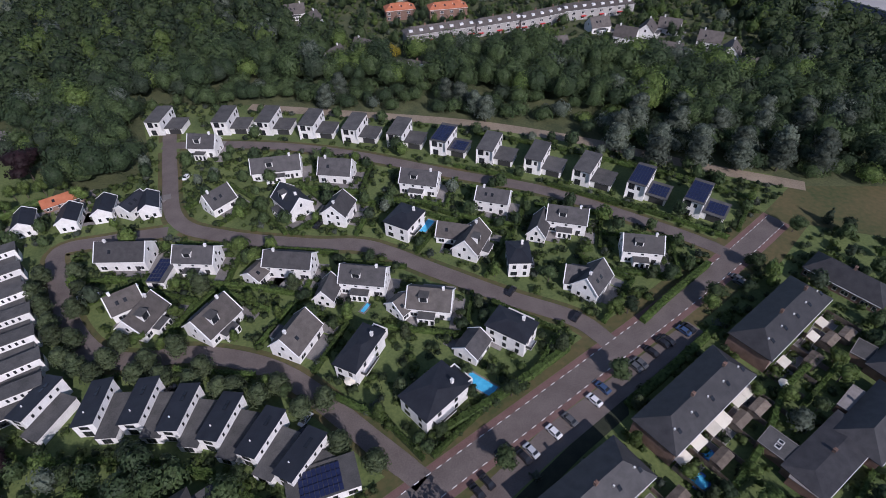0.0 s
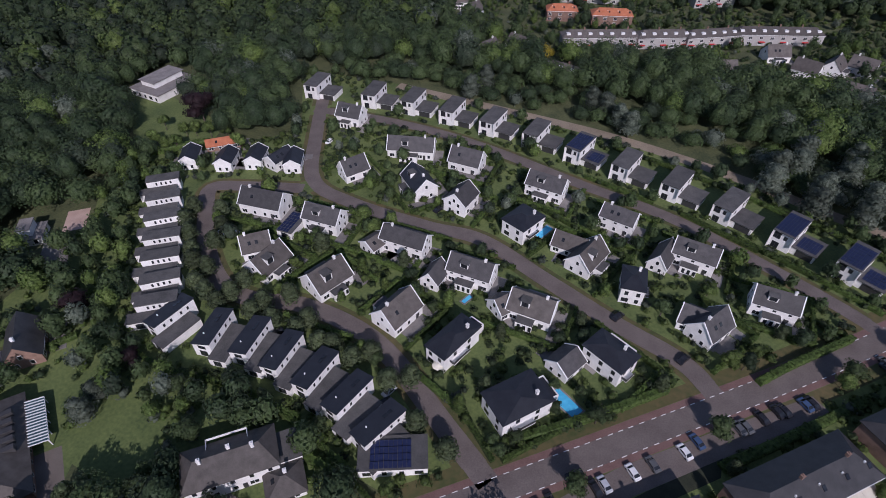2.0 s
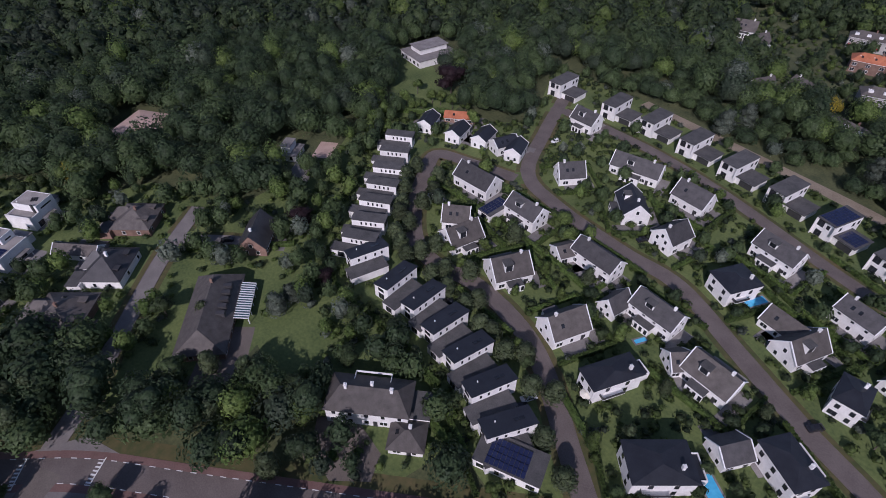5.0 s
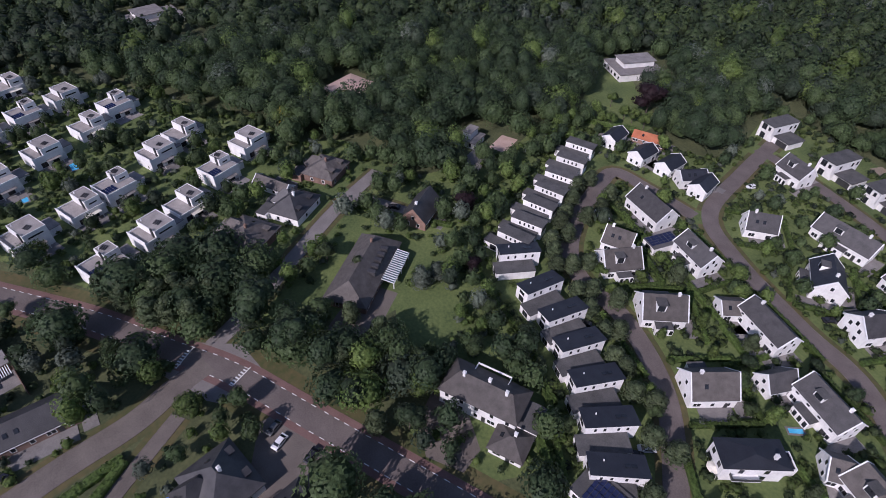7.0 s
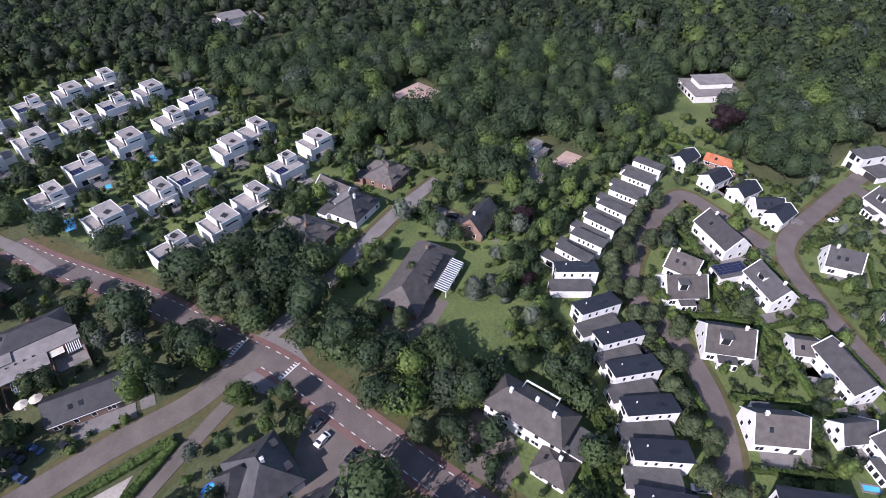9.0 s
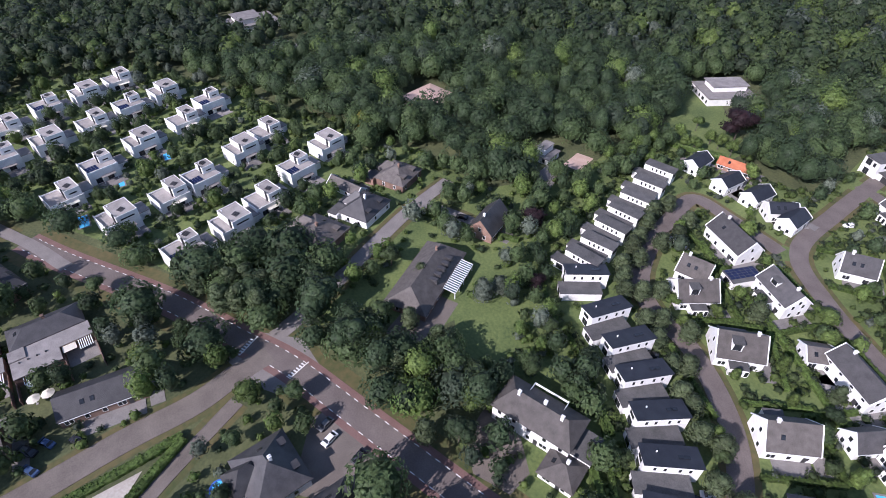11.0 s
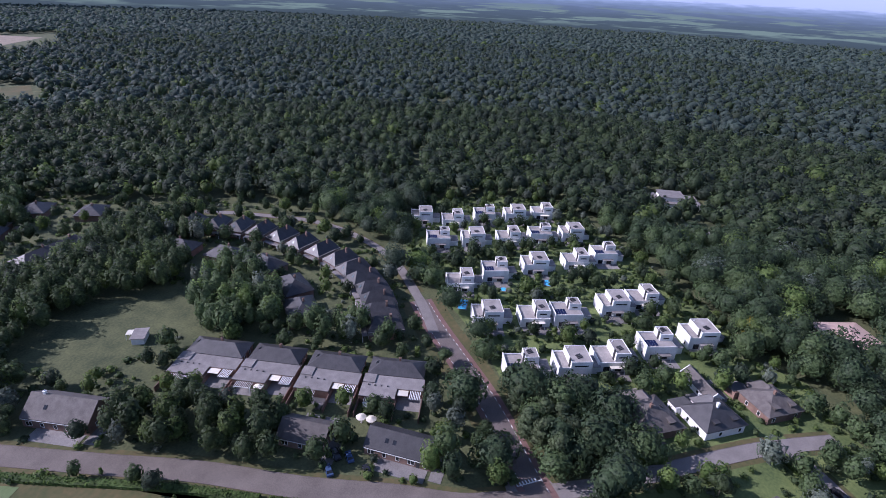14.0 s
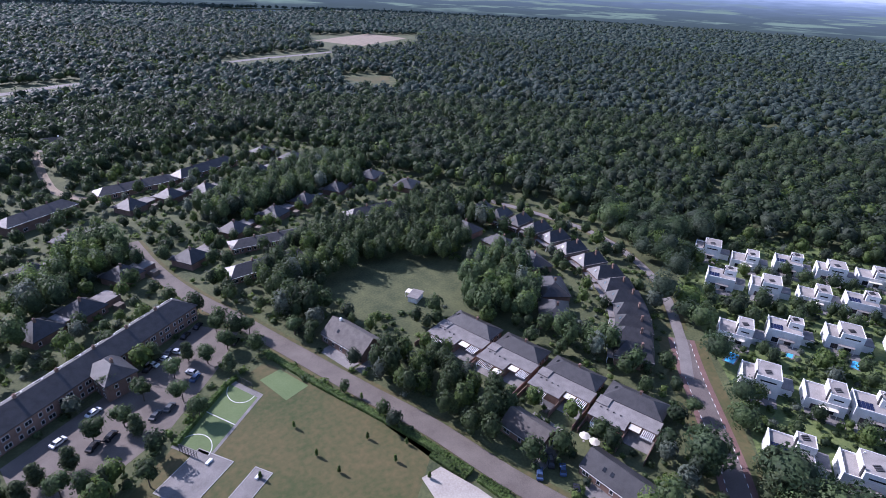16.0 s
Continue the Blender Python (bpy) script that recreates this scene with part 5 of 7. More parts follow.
patio_wing(-118.3, -69.3, 110, 19.1, 10)
gable_house(-100.2, -55.4, 99, 19.0, 9.0, 3, 6, brick_red, tile_dark)
gable_house(-91.7, -81.1, 103, 13.5, 9.0, 3, 6, brick_red, tile_brown)

# hipped bungalows west of the field
hip_house(10.8, -274.8, 36, 11, 11, 3.2, 7.5, brick_red, tile_dark)
hip_house(24.8, -247.5, 36, 11, 11, 3.2, 7.5, brick_red, tile_dark)
hip_house(-5.3, -229.5, 36, 11, 11, 3.2, 7.5, brick_red, tile_dark)
hip_house(9.5, -208.3, 36, 11, 11, 3.2, 7.5, brick_red, tile_dark)
hip_house(22.6, -200.5, 36, 11, 11, 3.2, 7.5, brick_red, tile_dark)
hip_house(-16.6, -306.3, 36, 11, 11, 3.2, 7.5, brick_red, tile_dark)
hip_house(-36.4, -313.5, 36, 11, 11, 3.2, 7.5, brick_red, tile_dark)
hip_house(-55.2, -314.5, 36, 11, 11, 3.2, 7.5, brick_red, tile_dark)
hip_house(-31.7, -232.6, 36, 11, 11, 3.2, 7.5, brick_red, tile_dark)
hip_house(-55.1, -253.4, 36, 11, 11, 3.2, 7.5, brick_red, tile_dark)
hip_house(-78.2, -264.5, 36, 11, 11, 3.2, 7.5, brick_red, tile_dark)
hip_house(-98.3, -274.8, 36, 11, 11, 3.2, 7.5, brick_red, tile_dark)
hip_house(-121.0, -284.4, 36, 11, 11, 3.2, 7.5, brick_red, tile_dark)
hip_house(-91.0, -334.4, 36, 11, 11, 3.2, 7.5, brick_red, tile_dark)
hip_house(-149.7, -297.3, 36, 14, 12, 3.2, 6.5, brick_red, tile_dark)
hip_house(-161.9, -272.2, 36, 14, 12, 3.2, 6.5, brick_red, tile_dark)
hip_house(-105.6, -376.5, 36, 14, 12, 3.2, 6.5, brick_red, tile_dark)
hip_house(-119.1, -355.2, 36, 14, 12, 3.2, 6.5, brick_red, tile_dark)
terrace(-23.0, -337.6, -165, 42.4, 10, 3.2, 6, tile_dark)
terrace(-62.9, -353.2, -150, 43.0, 10, 3.5, 7, tile_dark)
terrace(22.8, -309.7, -145, 34.5, 10, 5, 8, tile_dark)
terrace(-57.7, -212.0, -172, 34.1, 10, 3.2, 6, tile_dark)
terrace(-124.6, -244.8, -175, 30.4, 10, 3.2, 6, tile_dark)
terrace(-65.5, -236.0, -180, 33.2, 9, 3, 5, tile_dark)
gable_house(-66.8, -144.1, 108, 19.7, 11.0, 3.4, 7.5, brick_red, tile_brown)
terrace(7.0, -169.9, 36, 70.8, 11, 6, 9.5, tile_dark)
hip_house(4.1, -161.7, 112, 13, 9, 6, 9, brick_red, tile_dark)
gable_house(9.4, -503.7, 15, 13, 10, 4, 7.5, render_white, tile_brown)
gable_house(-12.2, -494.7, 75, 13, 10, 4, 7.5, render_white, tile_brown)
gable_house(-77.4, -453.7, 75, 13, 10, 4, 7.5, render_white, tile_brown)
gable_house(14.8, -447.9, 2, 13, 10, 4, 7.5, render_white, tile_brown)
gable_house(-66.4, -472.3, 40, 13, 10, 4, 7.5, render_white, tile_brown)

# ---- cars and pools ----
def car_body():
    pts = [(-2.1, 0.35), (-2.15, 0.75), (-1.9, 0.95), (-1.35, 1.0), (-0.75, 1.42), (0.85, 1.45), (1.55, 1.05), (2.0, 0.95), (2.1, 0.6), (2.05, 0.35)]
    v, f, n = [], [], len(pts)
    for s, taper in ((-0.85, 1), (0.85, 1)):
        for x, z in pts:
            v.append((x, s * (0.78 if z > 1.2 else 1.0), z))
    f = [tuple(range(n - 1, -1, -1)), tuple(range(n, 2 * n))] + [(i, (i + 1) % n, (i + 1) % n + n, i + n) for i in range(n)]
    return v, [tuple(reversed(q)) for q in f]


CAR_SHAPE = car_body()
CAR_GLASS = mesh_of("windscreen", [(-0.80, -0.62, 1.40), (-0.80, 0.62, 1.40), (-1.36, 0.74, 1.03), (-1.36, -0.74, 1.03)], [(0, 1, 2, 3)], glass)
CAR_REAR = mesh_of("rear_window", [(0.90, -0.62, 1.435), (0.90, 0.62, 1.435), (1.52, 0.76, 1.08), (1.52, -0.76, 1.08)], [(3, 2, 1, 0)], glass)
CAR_SIDE = mesh_of("side_window", [(-1.1, -0.80, 1.04), (1.25, -0.80, 1.06), (0.8, -0.69, 1.36), (-0.7, -0.69, 1.35)], [(0, 1, 2, 3)], glass)
WHEEL = mesh_of("wheel", [(0.32 * math.cos(i * math.pi / 6), y, 0.32 + 0.32 * math.sin(i * math.pi / 6)) for y in (-0.1, 0.1) for i in range(12)],
                [tuple(range(11, -1, -1)), tuple(range(12, 24))] + [(i, (i + 1) % 12, (i + 1) % 12 + 12, i + 12) for i in range(12)], rubber)
BODIES = {}


def car(x, y, turn, paint):
    word = paint.name.split("_")[0]
    root = thing("car", x, y, turn, f"{word} hatchback car parked beside the road", "car", "parked cars")
    if paint.name not in BODIES:
        BODIES[paint.name] = mesh_of("body", *CAR_SHAPE, paint)
    part("body", BODIES[paint.name], None, root)
    part("windscreen", CAR_GLASS, None, root, pose(-0.02, 0, 0.03))
    part("rear_window", CAR_REAR, None, root, pose(0.02, 0, 0.03))
    part("side_window", CAR_SIDE, None, root, pose(0, -0.06, 0))
    part("side_window", CAR_SIDE, None, root, pose(0.1, 0.06, 0, 0, 0, 180))
    for wx in (-1.3, 1.3):
        for wy in (-0.78, 0.78):
            part("wheel", WHEEL, None, root, pose(wx, wy, 0))


def camper_van(x, y, turn):
    root = thing("camper_van", x, y, turn, "white camper van parked at the kerb", "camper van")
    part("body", block(-3.0, 2.2, -1.05, 1.05, 0.4, 2.8), car_white, root)
    part("cab", ([(2.2, -1.0, 0.4), (3.4, -1.0, 0.4), (3.4, 1.0, 0.4), (2.2, 1.0, 0.4), (2.2, -1.0, 2.3), (2.75, -1.0, 2.0), (2.75, 1.0, 2.0), (2.2, 1.0, 2.3), (3.4, -1.0, 1.1), (3.4, 1.0, 1.1)],
                 [(0, 1, 8, 5, 4), (3, 7, 6, 9, 2), (1, 2, 9, 8), (8, 9, 6, 5), (5, 6, 7, 4)]), car_white, root)
    part("roof_hatch", block(-0.6, 0.3, -0.4, 0.4, 2.8, 2.95), frame_dark, root)
    part("roof_hatch", block(-2.2, -1.6, -0.35, 0.35, 2.8, 2.92), frame_dark, root)
    part("windscreen", ([(2.8, -0.85, 1.96), (2.8, 0.85, 1.96), (3.38, 0.85, 1.16), (3.38, -0.85, 1.16)], [(3, 2, 1, 0)]), glass, root, pose(0.03, 0, 0.03))
    for wx in (-1.8, 2.4):
        for wy in (-0.95, 0.95):
            part("wheel", WHEEL, None, root, pose(wx, wy, 0))


def pool(x, y, turn, L, W):
    root = thing("swimming_pool", x, y, turn, "bright blue swimming pool with pale stone coping", "swimming pool", "pools")
    part("coping", join(ring_block(L, W, 0.0, 0.16, 0.45)), paving, root)
    part("water", block(-L / 2 + 0.45, L / 2 - 0.45, -W / 2 + 0.45, W / 2 - 0.45, 0.0, 0.09), pool_water, root)
    FOOT.append((x, y, L / 2, W / 2, turn))


def awning(x, y, turn, L, W, mat):
    root = thing("awning", x, y, turn, f"{mat.name.replace('_', ' ')} garden awning on thin posts", "awning", "awnings")
    v = [(-L / 2, -W / 2, 2.3), (L / 2, -W / 2, 2.3), (L / 2, W / 2, 2.75), (-L / 2, W / 2, 2.75)]
    part("cloth", (v + [(a, b, c - 0.06) for a, b, c in v], [(0, 1, 2, 3), (7, 6, 5, 4), (0, 4, 5, 1), (1, 5, 6, 2), (2, 6, 7, 3), (3, 7, 4, 0)]), mat, root)
    for sx in (-1, 1):
        for sy in (-1, 1):
            part("post", block(sx * (L / 2 - 0.1) - 0.05, sx * (L / 2 - 0.1) + 0.05, sy * (W / 2 - 0.1) - 0.05, sy * (W / 2 - 0.1) + 0.05, 0, 2.28 if sy < 0 else 2.66), frame_white, root)


def shed(x, y, turn, L, W):
    root = thing("shed", x, y, turn, "weathered timber garden shed with low roof", "shed", "garden sheds")
    FOOT.append((x, y, L / 2, W / 2, turn))
    part("wall", block(-L / 2, L / 2, -W / 2, W / 2, 0, 2.1), timber, root)
    part("roof", gable_roof(L, W, 2.1, 2.5, 0.2, 0.1), timber, root)
    part("door", DOOR, None, root, pose(0, -W / 2 - 0.03, 0))


def parasol(x, y, mat):
    root = thing("parasol", x, y, 10, f"open {mat.name.replace('_', ' ')} garden parasol", "parasol", "parasols")
    part("pole", block(-0.03, 0.03, -0.03, 0.03, 0, 2.7), frame_white, root)
    v = [(0, 0, 2.75)] + [(1.6 * math.cos(i * math.pi / 4), 1.6 * math.sin(i * math.pi / 4), 2.15) for i in range(8)] + [(0, 0, 2.68)]
    part("canopy", (v, [(0, 1 + i, 1 + (i + 1) % 8) for i in range(8)] + [(9, 1 + (i + 1) % 8, 1 + i) for i in range(8)]), mat, root)
    part("base", block(-0.3, 0.3, -0.3, 0.3, 0, 0.12), paving, root)


def trampoline(x, y, r):
    root = thing("trampoline", x, y, 0, "round blue trampoline on the garden grass", "trampoline", "trampolines")
    n = 20
    for name, r0, r1, mat in (("safety_pad", r * 0.82, r, blue_canvas), ("jump_mat", 0.01, r * 0.8, pool_water)):
        v = [(q * math.cos(2 * math.pi * i / n), q * math.sin(2 * math.pi * i / n), z) for z in (0.62, 0.68) for q in (r0, r1) for i in range(n)]
        f = []
        for i in range(n):
            j = (i + 1) % n
            f += [(2 * n + i, 3 * n + i, 3 * n + j, 2 * n + j), (j, n + j, n + i, i), (n + i, n + j, 3 * n + j, 3 * n + i)]
        part(name, (v, f), mat, root)
    for i in range(4):
        a = i * math.pi / 2 + 0.5
        part("leg", block(r * 0.9 * math.cos(a) - 0.04, r * 0.9 * math.cos(a) + 0.04, r * 0.9 * math.sin(a) - 0.04, r * 0.9 * math.sin(a) + 0.04, 0, 0.62), frame_dark, root)


def warehouse(x, y, turn, L, W, h):
    root = thing("warehouse", x, y, turn, "large blue-grey steel warehouse with pale base", "warehouse")
    FOOT.append((x, y, L / 2 + 4, W / 2 + 4, turn))
    part("wall", block(-L / 2, L / 2, -W / 2, W / 2, 1.2, h), metal_blue, root)
    part("plinth", block(-L / 2 - 0.1, L / 2 + 0.1, -W / 2 - 0.1, W / 2 + 0.1, 0, 1.2), concrete, root)
    part("roof", block(-L / 2 - 0.3, L / 2 + 0.3, -W / 2 - 0.3, W / 2 + 0.3, h, h + 0.5), concrete, root)
    part("yard", block(-L / 2 - 6, L / 2, -W / 2 - 7, -W / 2 - 0.15, 0, 0.06), concrete, root)


HEDGES = []


def hedge(pts, width, height):
    HEDGES.append((smooth(pts, 0.9), width, height))


def play_frame(x, y, turn, mat):
    root = thing("climbing_frame", x, y, turn, "small painted climbing frame on pale sand", "play equipment", "play equipment")
    part("deck", block(-1.2, 1.2, -0.9, 0.9, 1.0, 1.15), mat, root)
    for sx in (-1, 1):
        for sy in (-1, 1):
            part("post", block(sx * 1.1 - 0.07, sx * 1.1 + 0.07, sy * 0.8 - 0.07, sy * 0.8 + 0.07, 0, 2.2), timber, root)
    part("slide", ([(1.2, -0.4, 1.1), (1.2, 0.4, 1.1), (3.4, 0.4, 0.1), (3.4, -0.4, 0.1), (1.2, -0.4, 1.0), (1.2, 0.4, 1.0), (3.4, 0.4, 0.0), (3.4, -0.4, 0.0)],
                   [(0, 3, 2, 1), (4, 5, 6, 7), (0, 4, 7, 3), (1, 2, 6, 5)]), mat, root)


def shelter_slab(x, y, turn, L, W):
    root = thing("paved_court", x, y, turn, "grey paved court with a white bench in the park", "paved court", "park courts")
    part("slab", block(-L / 2, L / 2, -W / 2, W / 2, 0, 0.1), paving, root)
    part("bench", block(-L * 0.4, -L * 0.4 + 2.0, -0.4, 0.4, 0.1, 0.6), frame_white, root)
    part("border", ring_block(L + 0.4, W + 0.4, 0, 0.14, 0.2), concrete, root)


def goal_cage(corners):
    """Mesh fence posts and rails behind both goals of the pitch."""
    c = [Vector((*p, 0)) for p in corners]
    for a, b in ((c[0], c[1]), (c[3], c[2])):
        mid = (a + b) / 2
        root = thing("goal", mid.x, mid.y, math.degrees(math.atan2(b.y - a.y, b.x - a.x)), "dark steel goal fence at the end of the pitch", "goal", "goals")
        for i in range(7):
            part("post", block(-3 + i - 0.05, -3 + i + 0.05, -0.05, 0.05, 0, 2.6), frame_dark, root)
        for z in (0.6, 1.2, 1.8, 2.5):
            part("rail", block(-3.05, 3.05, -0.04, 0.04, z, z + 0.08), frame_dark, root)


def summer_house(x, y, turn):
    root = thing("summer_house", x, y, turn, "white garden pavilion with grey flat roof", "summer house")
    FOOT.append((x, y, 4, 3, turn))
    part("wall", block(-3, 3, -2, 2, 0, 2.4), render_white, root)
    part("roof", block(-3.4, 3.4, -2.4, 2.4, 2.4, 2.6), roof_stone, root)
    part("canopy", block(-3, 0, -4.6, -2.4, 2.3, 2.38), canvas, root)
    for sx in (-2.9, -0.1):
        part("post", block(sx - 0.05, sx + 0.05, -4.55, -4.45, 0, 2.3), frame_white, root)
    window(root, 1.5, -2.0, 1.3, 0, 2.0, 1.5)
car(38.4, 72.1, -53, car_white)
car(26.7, 64.2, -53, car_white)
car(20.6, 59.8, -53, car_silver)
car(31.1, 67.2, -53, car_grey)
car(9.7, 53.1, -53, car_black)
car(7.3, 51.0, -53, car_black)
car(18.7, 58.4, -53, car_black)
car(14.1, 60.4, 35, car_black)
car(41.4, 75.5, -53, car_blue)
car(53.1, 82.5, -53, car_grey)
car(51.4, 81.5, -53, car_grey)
car(57.2, 85.9, -53, car_black)
car(62.9, 89.4, -53, car_black)
car(61.2, 88.7, -53, car_black)
car(70.0, 93.3, -53, car_black)
car(68.4, 92.4, -53, car_blue)
car(92.1, 111.4, -53, car_grey)
car(91.9, 109.5, -53, car_grey)
car(-33.3, 67.1, 50, car_black)
car(-69.3, 80.5, 50, car_black)
car(22.7, 110.1, 50, car_black)
car(39.9, 99.2, 50, car_black)
car(18.9, 121.3, 50, car_blue)
car(-75.9, -5.1, 125, car_grey)
car(-71.8, -4.8, 125, car_white)
car(-65.5, 0.8, 125, car_black)
car(-61.6, 4.0, 125, car_black)
car(-140.2, 52.6, 50, car_black)
car(-89.4, -60.0, 50, car_black)
car(-91.0, -66.7, 50, car_blue)
car(-90.4, -71.0, 50, car_grey)
car(-12.8, -170.2, 50, car_grey)
car(-8.2, -167.4, 50, car_black)
car(-5.6, -164.3, 50, car_black)
car(-23.7, -180.9, 50, car_black)
car(-18.9, -177.0, 50, car_black)
car(-17.2, -152.5, 50, car_blue)
car(-8.3, -142.5, 50, car_grey)
car(-4.4, -141.1, 50, car_grey)
car(11.0, -137.0, 50, car_black)
car(6.9, -138.7, 50, car_black)
car(-32.4, -165.1, 50, car_black)
car(-90.0, -70.1, 50, car_black)
car(-84.8, -68.9, 50, car_blue)
car(-94.8, 177.6, 80, car_white)
car(-39.6, 145.0, 60, car_black)
car(-59.1, 149.0, 50, car_grey)
car(-33.1, 70.6, 62, car_silver)
car(-22.7, 60.0, 55, car_black)
car(-10.8, -167.0, 130, car_white)
car(-14.7, -169.2, 130, car_silver)
car(-7.1, -165.7, 130, car_white)
car(-16.9, -155.6, 130, car_silver)
car(10.1, -151.0, 36, car_white)
car(18.6, -143.2, 36, car_white)
camper_van(-104.2, 114.5, 22)
pool(10.6, 78.6, -38, 9.2, 4.4)
pool(-20.8, 106.4, 60, 4.5, 2.2)
pool(-2.1, 142.7, 60, 8, 3.5)
pool(-178.3, -71.4, 15, 8, 4)
pool(-199.8, -61.8, 15, 7, 3)
pool(-214.0, -46.2, 15, 7, 3.5)
awning(53.8, 55.7, 35, 4.0, 3.2, canvas)
awning(58.7, 59.2, 35, 4.0, 3.2, canvas)
awning(63.6, 62.5, 35, 4.0, 3.2, canvas)
awning(66.8, 64.3, 35, 4.0, 3.2, canvas)
awning(72.5, 69.6, 35, 4.0, 3.2, canvas)
awning(75.9, 71.8, 35, 4.0, 3.2, canvas)
awning(89.2, 79.5, 35, 3.5, 2.5, canvas)
awning(101.1, 87.1, 35, 3.5, 2.5, canvas)
awning(106.0, 91.7, 35, 3.5, 2.5, canvas)
awning(-102.8, -109.7, 109, 4.5, 3.0, red_canvas)
def garden_fence(x, y, turn, n):
    """Timber fence of n panels between posts, starting at x, y."""
    root = thing("fence", x, y, turn, "weathered timber garden fence with square posts", "fence", "garden fences")
    for i in range(n):
        part("panel", FENCE_PANEL, None, root, pose(i * 1.9, 0, 0))
        part("post", FENCE_POST, None, root, pose(i * 1.9, 0, 0))


FENCE_PANEL = mesh_of("panel", *join(*[block(0.06, 1.84, -0.03 + 0.02 * (i % 2), 0.01 + 0.02 * (i % 2), 0.05 + i * 0.3, 0.33 + i * 0.3) for i in range(6)]), timber)
FENCE_POST = mesh_of("post", *block(-0.06, 0.06, -0.06, 0.06, 0, 1.95), timber)


def garden_slab(x, y, turn, L, W):
    root = thing("patio", x, y, turn, "grey concrete slab patio behind a terraced house", "patio", "garden patios")
    part("slab", block(-L / 2, L / 2, -W / 2, W / 2, 0, 0.09), paving, root)
    part("edge", ring_block(L + 0.3, W + 0.3, 0, 0.11, 0.15), concrete, root)


# back gardens behind the terraces: fences between plots, slab patios
for tx_, ty_, turn_, len_ in ((61.1, 68.8, 36, 32.7), (93.7, 92.1, 36, 32.5), (31.0, 47.5, 34, 26.0)):
    m_ = pose(tx_, ty_, 0, 0, 0, turn_)
    count_ = round(len_ / 6)
    for i in range(count_ + 1):
        q_ = m_ @ Vector((-len_ / 2 + len_ * i / count_, -6.2, 0))
        garden_fence(round(q_.x, 2), round(q_.y, 2), turn_ - 90, 5)
    for i in range(count_):
        q_ = m_ @ Vector((-len_ / 2 + len_ * (i + 0.5) / count_, -8.4, 0))
        garden_slab(round(q_.x, 2), round(q_.y, 2), turn_, len_ / count_ - 1.2, 3.6 if i % 2 else 4.4)
def extension(x, y, turn, L, W, roof, lights):
    root = thing("extension", x, y, turn, "flat-roofed house extension with " + ("two rooflights" if lights else "pale felt roof and kerb"), "house extension", "house extensions")
    FOOT.append((x, y, L / 2, W / 2, turn))
    part("wall", block(-L / 2, L / 2, -W / 2, W / 2, 0, 2.8), brick_red, root)
    part("roof", block(-L / 2 - 0.1, L / 2 + 0.1, -W / 2 - 0.1, W / 2 + 0.1, 2.8, 3.0), roof, root)
    part("roof_kerb", ring_block(L + 0.24, W + 0.24, 3.0, 3.12, 0.14), paving, root)
    for i in range(lights):
        part("rooflight", block(-1.3 + i * 1.6, -0.3 + i * 1.6, -0.8, 0.5, 3.0, 3.16), frame_white, root)
        part("rooflight_glass", block(-1.18 + i * 1.6, -0.42 + i * 1.6, -0.65, 0.35, 3.16, 3.19), glass, root)
    window(root, 0, -W / 2, 1.35, 0, 2.2, 2.0)


extension(81.8, 50.9, 40, 12.1, 7.2, roof_stone, 0)
extension(100.6, 66.5, 36, 8.6, 6.3, roof_stone, 0)
extension(76.4, 57.3, 37, 5.9, 6.9, roof_flat, 2)
extension(111.3, 81.6, 41, 6.6, 4.5, roof_flat, 0)


def solar_wing(x, y, turn, L, W):
    root = thing("garden_wing", x, y, turn, "low white wing with a roof of dark solar panels", "house wing")
    FOOT.append((x, y, L / 2, W / 2, turn))
    part("wall", block(-L / 2, L / 2, -W / 2, W / 2, 0, 2.7), render_white, root)
    part("roof", block(-L / 2 - 0.15, L / 2 + 0.15, -W / 2 - 0.15, W / 2 + 0.15, 2.7, 2.85), roof_flat, root)
    panels(root, -L / 2 + 0.6, -W / 2 + 1.0, 2.9, int(L / 1.04) - 1, int(W / 1.68))
    window(root, 0, -W / 2, 1.35, 0, 2.2, 2.0, True)


solar_wing(-85.0, 123.4, -6, 5.6, 10.6)
shed(62.8, 55.2, 35, 5.0, 2.8)
shed(71.2, 64.3, 35, 5.0, 2.8)
shed(77.1, 67.3, 35, 5.0, 2.8)
shed(97.5, 80.2, 35, 5.0, 2.8)
shed(105.4, 86.2, 35, 5.0, 2.8)
shed(111.0, 87.8, 35, 5.0, 2.8)
shed(49.8, 47.0, 35, 5.0, 2.8)
parasol(86.4, 73.3, canvas)
parasol(-104.4, -68.2, canvas)
parasol(-109.2, -72.3, canvas)
parasol(-99.8, -105.8, canvas)
parasol(-103.7, -71.2, canvas)
parasol(-22.8, 80.1, canvas)
parasol(-116.6, -70.5, blue_canvas)
trampoline(56.4, 50.8, 2.3)
trampoline(60.9, 56.7, 1.5)
trampoline(-67.7, -29.3, 2.2)
warehouse(275.2, 332.5, -63, 130, 60, 9)
hedge([(-39.7, -154.7), (-48.5, -131.5), (-61.0, -103.2), (-70.0, -78.6)], 2.2, 1.2)
hedge([(-70.6, -75.7), (-73.8, -68.2)], 2.2, 1.2)
hedge([(-7.1, -127.0), (-23.3, -143.3), (-28.3, -146.4)], 1.5, 1.2)
hedge([(-70.5, -76.0), (-74.2, -63.1), (-79.3, -47.7), (-83.5, -37.4)], 2.2, 1.2)
hedge([(-82.4, -37.0), (-74.8, -44.1), (-67.7, -51.4), (-60.8, -60.2)], 2.2, 1.3)
hedge([(-64.0, -88.9), (-68.1, -78.0)], 2.0, 1.2)
